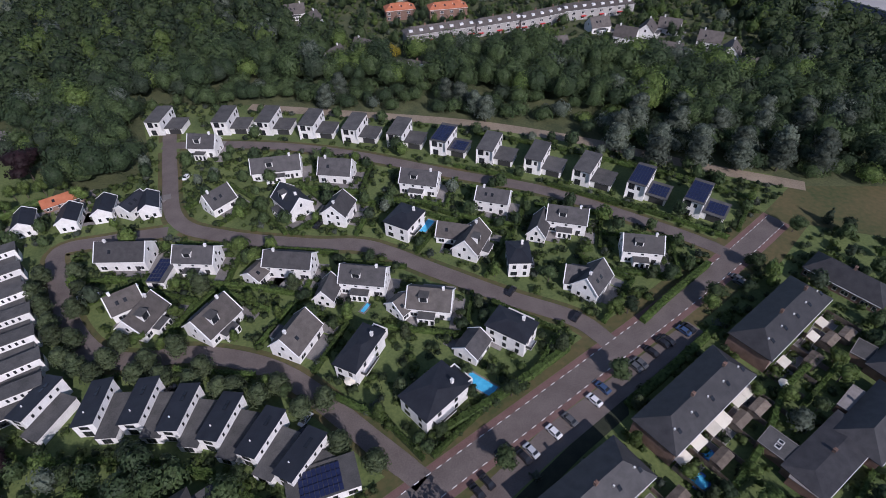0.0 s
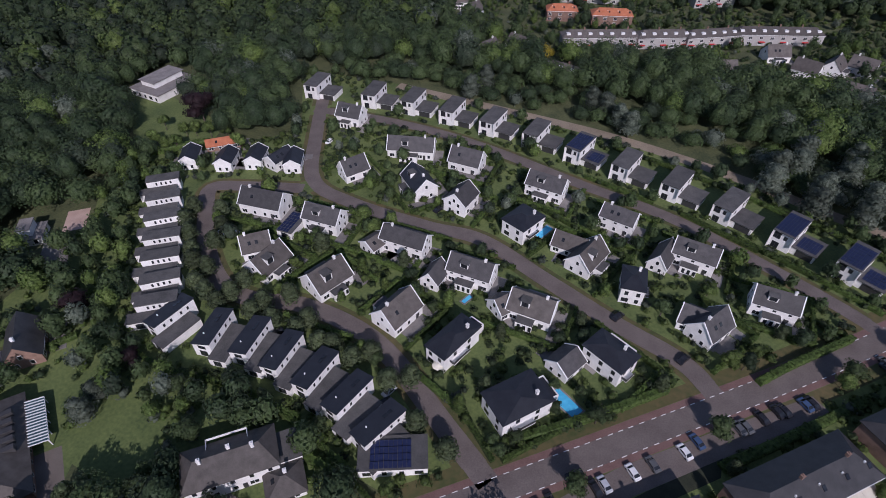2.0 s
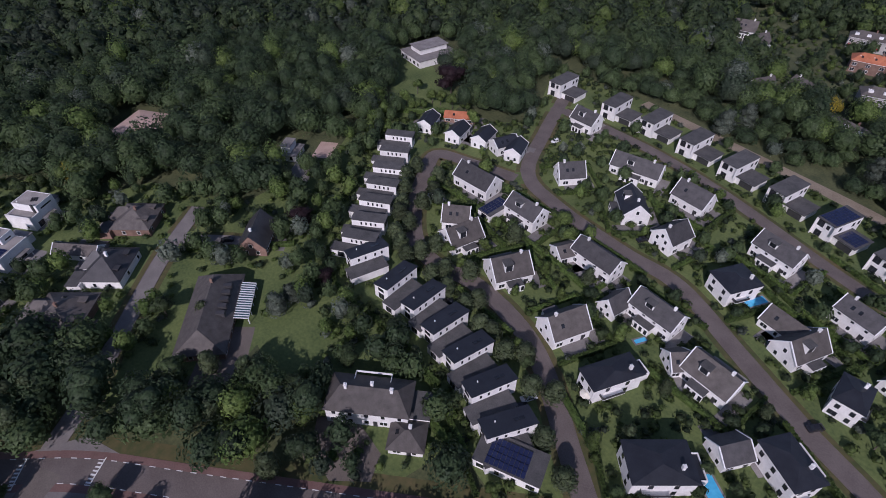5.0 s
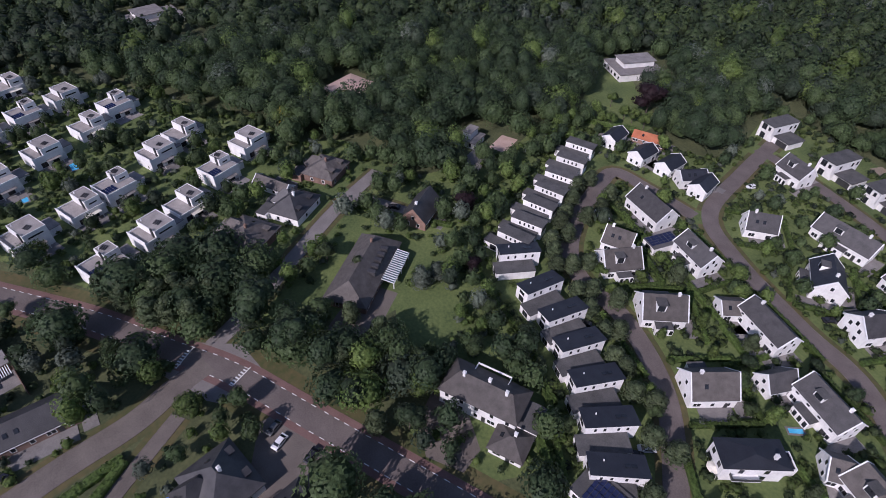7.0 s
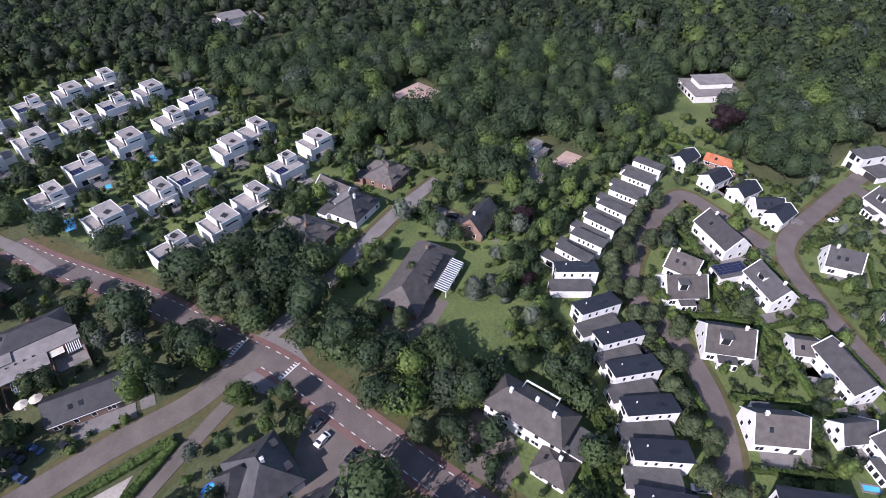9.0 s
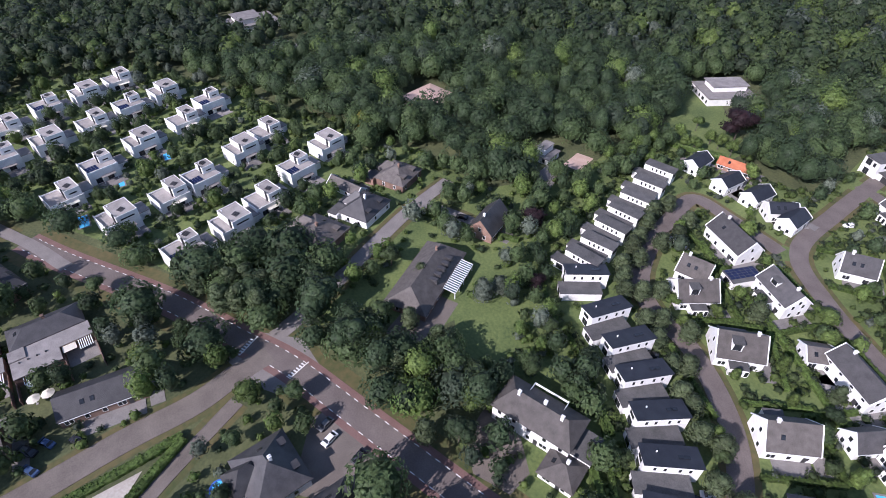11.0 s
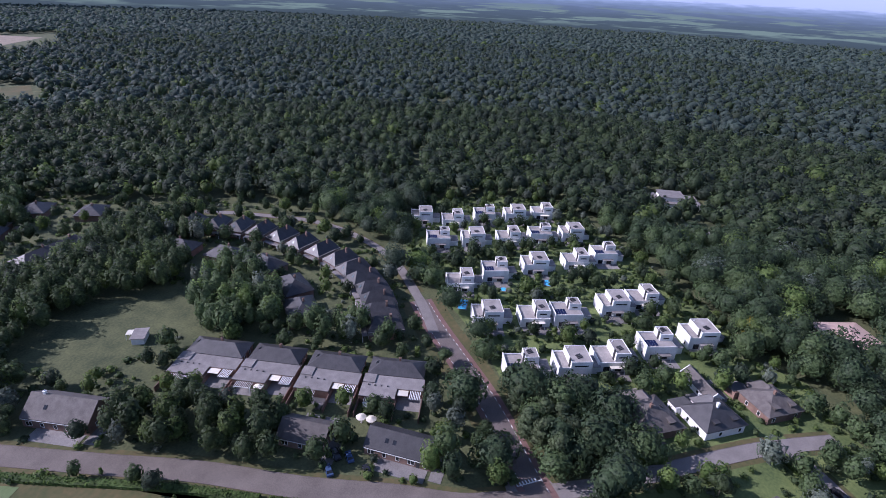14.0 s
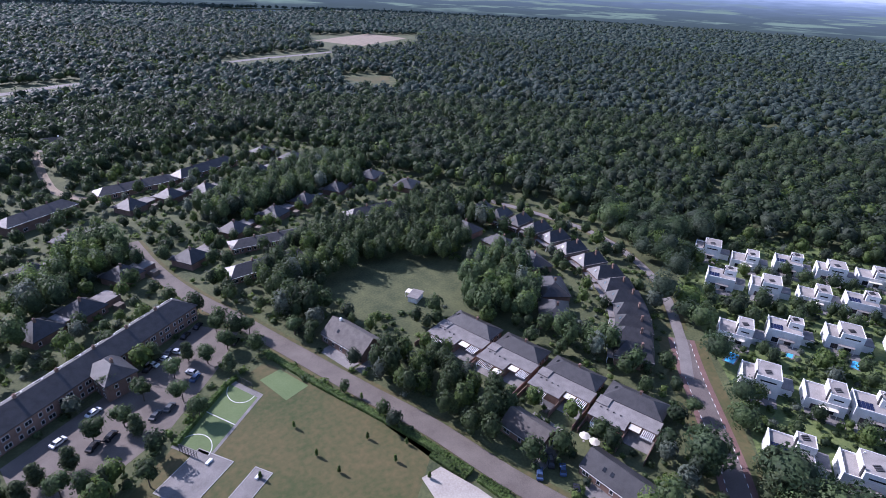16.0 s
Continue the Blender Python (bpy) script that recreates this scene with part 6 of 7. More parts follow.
hedge([(-152.3, 123.4), (-162.7, 149.9)], 2.6, 2.5)
hedge([(-162.7, 149.9), (-142.9, 164.1)], 2.6, 2.5)
hedge([(-103.0, 122.8), (-90.5, 120.5), (-78.7, 119.4), (-59.4, 117.0), (-36.5, 111.5)], 1.6, 1.6)
hedge([(-146.4, 41.1), (-135.8, 51.0), (-122.7, 66.1)], 1.6, 1.5)
hedge([(-58.2, 52.1), (-39.6, 47.8)], 2, 2)
hedge([(-1.2, 65.1), (8.1, 70.4), (22.5, 79.6), (35.0, 88.4)], 2.2, 1.8)
hedge([(58.1, 96.4), (68.8, 105.3), (85.4, 117.9)], 2, 1.8)
hedge([(-29.9, 78.6), (-12.5, 68.7)], 1.6, 1.4)
hedge([(-130.6, 10.1), (-124.7, 0.3)], 2, 2)
hedge([(63.4, 49.3), (74.1, 58.6), (86.4, 72.3), (98.0, 80.2)], 1.6, 2.4)
hedge([(46.2, 70.2), (59.3, 79.5), (83.4, 97.3)], 2.4, 1.2)
play_frame(-68.6, -64.7, 40, play_yellow)
play_frame(-60.8, -68.4, 75, blue_canvas)
shelter_slab(-9.4, -113.8, 36, 15, 11)
shelter_slab(-19.8, -103.5, 36, 12, 5)
goal_cage(PITCH)
summer_house(-101.0, -159.5, 36)

# ---- trees ----
rng = np.random.default_rng(7)


def ico(level):
    b = bmesh.new()
    bmesh.ops.create_icosphere(b, subdivisions=level, radius=1.0)
    v = np.array([q.co[:] for q in b.verts])
    f = np.array([[q.index for q in t.verts] for t in b.faces])
    b.free()
    return v, f


ICO1, ICO2 = ico(1), ico(2)


def cards(n, size, lobes, flat=0.35):
    """Leaf clumps: small tilted triangles over the lobes (centre, radii) of a crown. Returns verts and normals."""
    k = rng.integers(0, len(lobes), n)
    d = rng.normal(size=(n, 3))
    d[:, 2] = np.abs(d[:, 2]) * 0.9 - 0.35
    d /= np.linalg.norm(d, axis=1)[:, None]
    cen, rad = np.array([q[0] for q in lobes])[k], np.array([q[1] for q in lobes])[k]
    pos = cen + d * rad * rng.uniform(0.82, 1.12, (n, 1))
    nrm = d + rng.normal(size=(n, 3)) * 0.36
    nrm /= np.linalg.norm(nrm, axis=1)[:, None]
    u = np.cross(nrm, rng.normal(size=(n, 3)))
    u /= np.linalg.norm(u, axis=1)[:, None]
    w = np.cross(nrm, u)
    s = size * rng.uniform(0.6, 1.3, (n, 1))
    a = rng.uniform(0.6, 1.0, (n, 1))
    leaf = np.stack([pos - u * s - w * s * a * 0.7, pos + u * s - w * s * a * 0.5, pos + w * s * a * 1.1 + nrm * s * flat], 1)
    soft = d * 0.75 + nrm * 0.45
    return leaf.reshape(-1, 3), np.repeat(soft / np.linalg.norm(soft, axis=1)[:, None], 3, axis=0)


def crown_mesh(name, h, r, kind, n, size, mat):
    """A crown of lobes from trunk height up to h."""
    lobes = []
    if kind == "round":
        for i in range(7):
            a, q = rng.uniform(0, 6.28), rng.uniform(0.25, 0.62) * r
            lobes.append(((q * math.cos(a), q * math.sin(a), h * rng.uniform(0.42, 0.78)), (r * rng.uniform(0.42, 0.62),) * 2 + (h * rng.uniform(0.15, 0.24),)))
        lobes.append(((0, 0, h * 0.68), (r * 0.6, r * 0.6, h * 0.3)))
    elif kind == "tall":
        for i in range(8):
            z = 0.25 + 0.085 * i
            a, q = i * 2.4, 0.25 * r * (1 - abs(z - 0.5))
            lobes.append(((q * math.cos(a), q * math.sin(a), h * z), (r * (0.85 - 0.75 * max(0, z - 0.35)),) * 2 + (h * 0.13,)))
    else:
        for i in range(7):
            z = 0.16 + 0.12 * i
            lobes.append(((rng.uniform(-0.1, 0.1) * r, rng.uniform(-0.1, 0.1) * r, h * z), (r * (1.02 - z),) * 2 + (h * 0.07,)))
    v, f, nr = [], [], []
    for c, q in lobes:
        nr.append(ICO1[0])
        base = sum(len(x) for x in v)
        v.append(ICO1[0] * np.array(q) * 0.84 * rng.uniform(0.85, 1.1, (len(ICO1[0]), 1)) + np.array(c))
        f += [tuple(int(j) + base for j in t) for t in ICO1[1]]
    base = sum(len(x) for x in v)
    c, nc = cards(n, size, lobes)
    v.append(c)
    nr.append(nc)
    f += [tuple(range(base + 3 * i, base + 3 * i + 3)) for i in range(n)]
    me = mesh_of(name, np.concatenate(v).tolist(), f, mat)
    me.shade_smooth()
    me.normals_split_custom_set_from_vertices(np.concatenate(nr).astype(np.float32))
    return me


def trunk_mesh(h, r):
    """A tapered trunk with four limbs, as hexagonal tubes."""
    shapes = []

    def tube(p, q, r0, r1):
        p, q = Vector(p), Vector(q)
        z = (q - p).normalized()
        x = z.orthogonal().normalized()
        y = z.cross(x)
        v = [tuple(c + x * math.cos(i * math.pi / 3) * s + y * math.sin(i * math.pi / 3) * s) for c, s in ((p, r0), (q, r1)) for i in range(6)]
        shapes.append((v, [(i, (i + 1) % 6, (i + 1) % 6 + 6, i + 6) for i in range(6)]))
    tube((0, 0, -0.1), (0.1, 0, h * 0.4), r, r * 0.7)
    tube((0.1, 0, h * 0.4), (0, 0.1, h * 0.75), r * 0.7, r * 0.25)
    for i in range(4):
        a = i * 1.6 + 0.4
        tube((0.08, 0, h * (0.3 + 0.05 * i)), (h * 0.16 * math.cos(a), h * 0.16 * math.sin(a), h * (0.52 + 0.05 * i)), r * 0.4, r * 0.15)
    return mesh_of("trunk", *join(*shapes), bark)


TRUNK = trunk_mesh(10.0, 0.24)
CROWNS = {}
for key, kind, mat, r in (("broad", "round", leaf_mid, 4.2), ("broad_dark", "round", leaf_dark, 4.4), ("broad_light", "round", leaf_light, 4.2), ("silver", "tall", leaf_grey, 3.4), ("birch", "tall", leaf_birch, 2.9),
                          ("spruce", "cone", leaf_pine, 3.0), ("copper", "round", leaf_purple, 4.6), ("golden", "round", leaf_yellow, 4.2), ("slender", "tall", leaf_light, 2.6)):
    CROWNS[key] = [crown_mesh("crown", 10.0, r, kind, 1000, 0.30, mat) for _ in range(3)]
WORDS = {"broad": "leafy green broad-crowned tree", "broad_dark": "dark green broad-crowned tree", "broad_light": "bright green broad-crowned tree", "silver": "silvery grey-leaved tall tree", "birch": "slender green birch-like tree",
         "spruce": "dark conical conifer tree", "copper": "dark copper-leaved beech tree", "golden": "golden yellow-leaved tree", "slender": "slim light green tree"}
NT = [0]


def tree(x, y, h, kind, spread=1.0):
    NT[0] += 1
    root = thing("tree", x, y, (NT[0] * 67) % 360, WORDS[kind] + (" standing on the grass" if h > 6 else " in a garden"), "tree", "trees")
    root.scale = (h / 10 * spread, h / 10 * spread, h / 10)
    part("trunk", TRUNK, None, root)
    part("crown", CROWNS[kind][NT[0] % 3], None, root)


def inside(px, py, poly):
    r = np.zeros(len(px), bool)
    n = len(poly)
    for i in range(n):
        (x0, y0), (x1, y1) = poly[i], poly[(i + 1) % n]
        if y0 == y1:
            continue
        r ^= ((y0 > py) != (y1 > py)) & (px < (x1 - x0) * (py - y0) / (y1 - y0) + x0)
    return r


def free(px, py, road_gap, house_gap):
    """Which points keep clear of the roads and houses."""
    ok = np.ones(len(px), bool)
    for line, half in LANES:
        lo, hi = line.min(0) - half - road_gap, line.max(0) + half + road_gap
        near = np.where((px > lo[0]) & (px < hi[0]) & (py > lo[1]) & (py < hi[1]))[0]
        if len(near):
            d = np.hypot(px[near][:, None] - line[:, 0], py[near][:, None] - line[:, 1]).min(1)
            ok[near[d < half + road_gap]] = False
    for x, y, a, b, turn in FOOT:
        c, s = math.cos(radians(turn)), math.sin(radians(turn))
        dx, dy = px - x, py - y
        ok &= ~((np.abs(dx * c + dy * s) < a + house_gap) & (np.abs(-dx * s + dy * c) < b + house_gap))
    return ok


def scatter(x0, x1, y0, y1, step):
    gx, gy = np.meshgrid(np.arange(x0, x1, step), np.arange(y0, y1, step))
    px, py = gx.ravel(), gy.ravel()
    return px + rng.uniform(-0.42, 0.42, len(px)) * step, py + rng.uniform(-0.42, 0.42, len(px)) * step


def thicket(name, px, py, hs, rs, ncards, size, mats, pick, label, category, lift=0.45):
    """Many crowns as one sheet of clumps: each a bent core and its leaf cards."""
    n = len(px)
    if n == 0:
        return
    cv, cf = ICO1
    nv = len(cv)
    core = cv[None] * np.stack([rs, rs, hs * 0.42], 1)[:, None] * 0.86 * rng.uniform(0.8, 1.12, (n, nv, 1))
    core += np.stack([px, py, hs * (1 - lift)], 1)[:, None]
    d = rng.normal(size=(n, ncards, 3))
    d[..., 2] = np.abs(d[..., 2]) * 1.0 - 0.3
    d /= np.linalg.norm(d, axis=2)[..., None]
    # uneven outline: bulges round the crown
    bulge = 1 + 0.22 * np.sin(d[..., 0] * 5 + rng.uniform(0, 6, (n, 1))) * np.cos(d[..., 1] * 4 + rng.uniform(0, 6, (n, 1)))
    pos = d * np.stack([rs, rs, hs * 0.44], 1)[:, None] * (bulge * rng.uniform(0.85, 1.12, (n, ncards)))[..., None]
    pos += np.stack([px, py, hs * (1 - lift)], 1)[:, None]
    nrm = d + rng.normal(size=d.shape) * 0.36
    nrm /= np.linalg.norm(nrm, axis=2)[..., None]
    u = np.cross(nrm, rng.normal(size=d.shape))
    u /= np.linalg.norm(u, axis=2)[..., None]
    w = np.cross(nrm, u)
    s = (size * rng.uniform(0.6, 1.35, (n, ncards)) * (rs / rs.mean())[:, None])[..., None]
    leaves = np.stack([pos - u * s - w * s * 0.6, pos + u * s - w * s * 0.45, pos + w * s * 0.95 + nrm * s * 0.3], 2).reshape(-1, 3)
    verts = np.concatenate([core.reshape(-1, 3), leaves])
    tri = (cf[None] + (np.arange(n) * nv)[:, None, None]).reshape(-1, 3)
    nq = n * ncards
    loops = np.concatenate([tri.ravel(), np.arange(nq * 3) + n * nv])
    starts = np.concatenate([np.arange(len(tri)) * 3, len(tri) * 3 + np.arange(nq) * 3])
    me = bpy.data.meshes.new(name)
    me.vertices.add(len(verts))
    me.vertices.foreach_set("co", verts.ravel().astype(np.float32))
    me.loops.add(len(loops))
    me.loops.foreach_set("vertex_index", loops.astype(np.int32))
    me.polygons.add(len(starts))
    me.polygons.foreach_set("loop_start", starts.astype(np.int32))
    for m in mats:
        me.materials.append(m)
    me.polygons.foreach_set("material_index", np.concatenate([np.repeat(pick, len(cf)), np.repeat(pick, ncards)]).astype(np.int32))
    me.update(calc_edges=True)
    soft = np.concatenate([np.broadcast_to(cv[None], core.shape).reshape(-1, 3), np.repeat((d * 0.75 + nrm * 0.45).reshape(-1, 3), 3, axis=0)])
    soft /= np.linalg.norm(soft, axis=1)[:, None]
    me.normals_split_custom_set_from_vertices(soft.astype(np.float32))
    return tagged(new(name, me), label, category, kind="stuff")


OPEN = [GLADE, GARDEN_GLADE, WEST_COURT, VILLA_LAWN, ESTATE, CUBES, SOUTH, WEST, LAWN, FIELD, PARK, BARE, PARKING, FAR_SAND_GAP, FAR_CLEAR_GAP, ROAD_GAP_1, ROAD_GAP_2, RIDE, NORTH_TOWN, JUNCTION, LAKE_GAP]


def wild(px, py):
    ok = np.ones(len(px), bool)
    for p in OPEN:
        ok &= ~inside(px, py, p)
    return ok


def sector(px, py, far):
    """The half of the land that lies ahead of and to the west of the flight."""
    a = np.degrees(np.arctan2(-px, py)) % 360
    return (a < 200) | (a > 312)


FOREST = [leaf_mid, leaf_dark, leaf_light, leaf_pine, leaf_grey, leaf_far_haze]
for ring, (r0, r1, step, nc, size) in enumerate(((0, 300, 7.6, 600, 0.41), (300, 560, 8.2, 70, 0.9), (560, 1290, 11.6, 14, 1.6), (1290, 2180, 17.0, 4, 3.2))):
    px, py = scatter(-r1, r1, -r1, r1, step)
    d = np.hypot(px, py)
    ok = (d >= r0) & (d < r1) & sector(px, py, r0) & ((d < 450) | (np.degrees(np.arctan2(-px, py)) % 360 > 50)) & ((r0 < 500) | ((np.degrees(np.arctan2(-px, py)) % 360 > 58) & (np.degrees(np.arctan2(-px, py)) % 360 < 192)))
    px, py = px[ok], py[ok]
    ok = wild(px, py)
    px, py = px[ok], py[ok]
    ok = free(px, py, 2.0, 3.0)
    px, py = px[ok], py[ok]
    big = (1.0, 1.0, 1.25, 1.8)[ring]
    hs = rng.uniform(9.0, 16.0, len(px)) * min(big, 1.0)
    rs = rng.uniform(3.6, 6.2, len(px)) * big
    grand = (rng.uniform(size=len(px)) < 0.3) & (py > -60)
    rs, hs = np.where(grand, rs * 1.22, rs), np.where(grand, hs * 1.15, hs)
    path_line = LANES[4][0]
    low = np.hypot(px[:, None] - path_line[:, 0], py[:, None] - path_line[:, 1]).min(1) < 26 if ring < 2 else np.zeros(len(px), bool)
    hs, rs = np.where(low, hs * 0.55, hs), np.where(low, rs * 0.75, rs)
    hs = np.where(np.hypot(px, py) < 175, hs * 0.74, hs)
    south = (py < -40) | (px < -330)
    # a western stretch that gets more of the dark leaf material
    west_darker = (px < -95) & (py > -40) & (py < 190) & (px > -330)
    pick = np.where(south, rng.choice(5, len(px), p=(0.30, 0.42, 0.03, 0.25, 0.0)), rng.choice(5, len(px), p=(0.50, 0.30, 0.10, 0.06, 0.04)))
    pick = np.where(west_darker & (rng.uniform(size=len(px)) < 0.45), 1, pick)
    # most far crowns take the leaf colour that has haze mixed in
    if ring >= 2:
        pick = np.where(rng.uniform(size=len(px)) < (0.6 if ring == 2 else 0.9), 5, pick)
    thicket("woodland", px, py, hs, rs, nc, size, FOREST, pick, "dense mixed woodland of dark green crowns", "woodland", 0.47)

# ---- single trees ----
tree(-140.0, -61.7, 6.5, 'broad', 1.1)
tree(-132.3, -54.4, 6.5, 'broad', 1.1)
tree(-122.4, -45.0, 6.5, 'broad', 1.1)
tree(-114.7, -37.0, 6.5, 'broad', 1.1)
tree(-102.9, -25.0, 5, 'broad', 1.0)
tree(-88.0, -21.8, 8, 'broad_light', 1.15)
tree(-85.3, -10.9, 6.5, 'broad', 1.1)
tree(46.3, 78.4, 7, 'broad', 1.1)
tree(14.0, 55.8, 7, 'broad', 1.1)
tree(80.7, 103.7, 7, 'broad', 1.1)
tree(98.0, 115.7, 7, 'broad', 1.1)
tree(119.7, 131.9, 7, 'broad', 1.1)
tree(-109.5, -0.4, 15, 'broad_dark', 1.1)
tree(-96.6, 4.9, 12, 'broad_dark', 1.0)
tree(-155.1, 180.5, 14, 'copper', 1.1)
tree(-162.7, 158.3, 7.5, 'broad_light', 0.85)
tree(-166.2, 169.4, 7.5, 'broad_light', 0.85)
tree(-154.8, 167.3, 7.5, 'broad_light', 0.85)
tree(-166.2, 133.4, 7.5, 'broad_light', 0.85)
tree(-128.0, 73.3, 9, 'copper', 1.0)
tree(-101.1, 62.3, 6, 'copper', 1.0)
tree(-17.3, 277.3, 11, 'golden', 0.9)
tree(-204.8, 32.1, 13, 'broad_light', 1.0)
tree(-206.1, 31.3, 12, 'golden', 0.6)
tree(8.8, 229.4, 13, 'silver', 1.0)
tree(15.0, 226.1, 13, 'silver', 1.0)
tree(20.6, 217.6, 13, 'silver', 1.0)
tree(25.0, 212.1, 13, 'silver', 1.0)
tree(-46.1, 228.2, 13, 'silver', 1.0)
tree(-40.9, 239.1, 13, 'silver', 1.0)
tree(84.9, 224.9, 14, 'silver', 1.1)
tree(85.6, 196.3, 14, 'silver', 1.1)
tree(86.2, 172.2, 14, 'silver', 1.1)
tree(102.1, 194.1, 14, 'silver', 1.1)
tree(101.4, 170.4, 14, 'silver', 1.1)
tree(118.5, 192.0, 14, 'silver', 1.1)
tree(116.5, 168.5, 14, 'silver', 1.1)
tree(134.6, 189.9, 14, 'silver', 1.1)
tree(131.4, 166.7, 14, 'silver', 1.1)
tree(150.6, 187.8, 14, 'silver', 1.1)
tree(146.1, 164.9, 14, 'silver', 1.1)
tree(166.4, 185.8, 14, 'silver', 1.1)
tree(74.3, 183.6, 14, 'silver', 1.1)
tree(90.0, 207.4, 14, 'silver', 1.1)
tree(90.2, 181.6, 14, 'silver', 1.1)
tree(107.1, 205.1, 14, 'silver', 1.1)
tree(105.9, 179.6, 14, 'silver', 1.1)
tree(124.0, 202.8, 14, 'silver', 1.1)
tree(121.5, 177.7, 14, 'silver', 1.1)
tree(140.7, 200.6, 14, 'silver', 1.1)
tree(136.9, 175.8, 14, 'silver', 1.1)
tree(157.3, 198.4, 14, 'silver', 1.1)
tree(152.1, 173.9, 14, 'silver', 1.1)
tree(173.6, 196.2, 14, 'silver', 1.1)
tree(78.1, 193.7, 14, 'silver', 1.1)
tree(94.7, 219.3, 14, 'silver', 1.1)
tree(-146.1, 205.0, 13, 'silver', 1.3)
tree(-154.3, 208.0, 12, 'silver', 1.2)
tree(-151.9, 156.6, 8, 'broad_light', 0.85)
tree(-155.0, 154.5, 8, 'broad_light', 0.85)
tree(-150.8, 168.3, 8, 'broad_light', 0.85)
tree(-144.1, 168.8, 8, 'broad_light', 0.85)
tree(-138.5, 171.3, 8, 'broad_light', 0.85)
tree(-127.9, 164.1, 8, 'broad_light', 0.85)
tree(-124.7, 23.5, 8.5, 'broad', 1.0)
tree(-96.0, 10.6, 9, 'broad_light', 1.0)
tree(-69.5, 29.2, 9, 'broad_light', 1.0)
tree(-101.8, 15.1, 9, 'broad', 1.0)
tree(-102.1, 45.4, 8, 'silver', 1.2)
tree(-103.1, 51.2, 7, 'silver', 1.2)
tree(-84.2, 57.3, 7.5, 'broad', 0.9)
tree(-74.1, 47.2, 8, 'broad', 1.0)
tree(-68.0, 57.1, 5.5, 'silver', 1.0)
tree(-60.3, 54.3, 5.5, 'silver', 1.0)
tree(-74.2, 32.5, 9, 'broad', 1.0)
tree(-62.0, 23.5, 9, 'broad_dark', 1.0)
tree(-64.3, 16.2, 10, 'birch', 1.0)
tree(-74.5, 13.8, 10, 'broad_dark', 1.0)
tree(-80.4, 28.8, 8, 'broad', 1.0)
tree(-84.8, 15.2, 9, 'birch', 1.0)
tree(-98.2, 22.1, 9, 'birch', 1.0)
tree(-114.1, 30.3, 9, 'birch', 1.0)
tree(-90.1, 27.5, 9, 'birch', 1.0)
tree(-129.8, -32.6, 11, 'birch', 1.1)
tree(-133.1, -27.9, 11, 'birch', 1.1)
tree(-126.6, -23.5, 11, 'birch', 1.1)
tree(-127.4, -18.8, 11, 'birch', 1.1)
tree(-123.4, -14.3, 11, 'birch', 1.1)
tree(-119.2, -22.3, 11, 'birch', 1.1)
tree(-115.0, -16.6, 11, 'birch', 1.1)
tree(-120.8, -26.8, 11, 'birch', 1.1)
tree(-121.9, -9.7, 11, 'birch', 1.1)
tree(-136.3, -37.3, 11, 'birch', 1.1)
tree(-121.7, 122.6, 7, 'birch', 1.5)
tree(-115.4, 109.9, 7, 'birch', 1.5)
tree(-106.5, 98.7, 7, 'birch', 1.5)
tree(-100.3, 90.6, 7, 'birch', 1.5)
tree(-90.2, 85.4, 7, 'birch', 1.5)
tree(-86.6, 94.9, 7, 'birch', 1.5)
tree(-77.1, 88.5, 7, 'birch', 1.5)
tree(-70.9, 93.0, 7, 'birch', 1.5)
tree(-61.8, 85.8, 7, 'birch', 1.5)
tree(-51.9, 79.3, 7, 'birch', 1.5)
tree(-45.1, 76.4, 7, 'birch', 1.5)
tree(-71.7, 83.1, 7, 'birch', 1.5)
tree(-111.5, 123.4, 7, 'birch', 1.5)
tree(-106.6, 115.7, 7, 'birch', 1.5)
tree(-40.7, 79.4, 7, 'birch', 1.5)
tree(-33.9, 72.4, 7, 'birch', 1.5)
tree(-28.6, 74.4, 7, 'birch', 1.5)
tree(-70.9, 116.0, 7, 'birch', 1.5)
tree(-23.6, 62.6, 7, 'birch', 1.5)
tree(-15.0, 57.8, 7, 'birch', 1.5)
tree(-120.7, 115.9, 7, 'birch', 1.5)
tree(-109.8, 103.0, 7, 'birch', 1.5)
tree(-95.6, 87.9, 7, 'birch', 1.5)
tree(-88.2, 89.6, 7, 'birch', 1.5)
tree(-78.6, 84.5, 7, 'birch', 1.5)
tree(-63.5, 82.0, 7, 'birch', 1.5)
tree(-55.6, 79.0, 7, 'birch', 1.5)
tree(-105.4, 108.2, 7, 'birch', 1.5)
tree(-100.4, 97.0, 7, 'birch', 1.5)
tree(-63.5, 133.3, 6.5, 'broad_light', 1.2)
tree(-57.2, 128.0, 6.5, 'broad_light', 1.2)
tree(-82.6, 96.2, 5, 'broad_light', 1.2)
tree(-75.2, 94.7, 5, 'broad_light', 1.0)
tree(84.7, 63.1, 6.5, 'silver', 1.3)
tree(102.8, 80.0, 6, 'broad_light', 1.0)
tree(78.3, 71.6, 5, 'broad_light', 1.0)
tree(67.8, 52.1, 5, 'broad_light', 1.0)
tree(133.0, 135.5, 7, 'spruce', 1.0)
tree(135.2, 129.5, 7, 'broad_dark', 1.0)
tree(7.2, 81.7, 4.5, 'broad', 1.0)
tree(13.7, 81.4, 4.5, 'broad', 1.0)
tree(-5.2, 63.5, 4.5, 'broad', 1.0)
tree(0.0, 65.3, 4.5, 'broad', 1.0)
tree(8.0, 75.1, 4.5, 'broad', 1.0)
tree(-57.1, -34.0, 8, 'broad_light', 1.0)
tree(-77.1, -25.6, 6, 'broad', 1.0)
tree(-0.3, -177.7, 8, 'broad', 1.0)
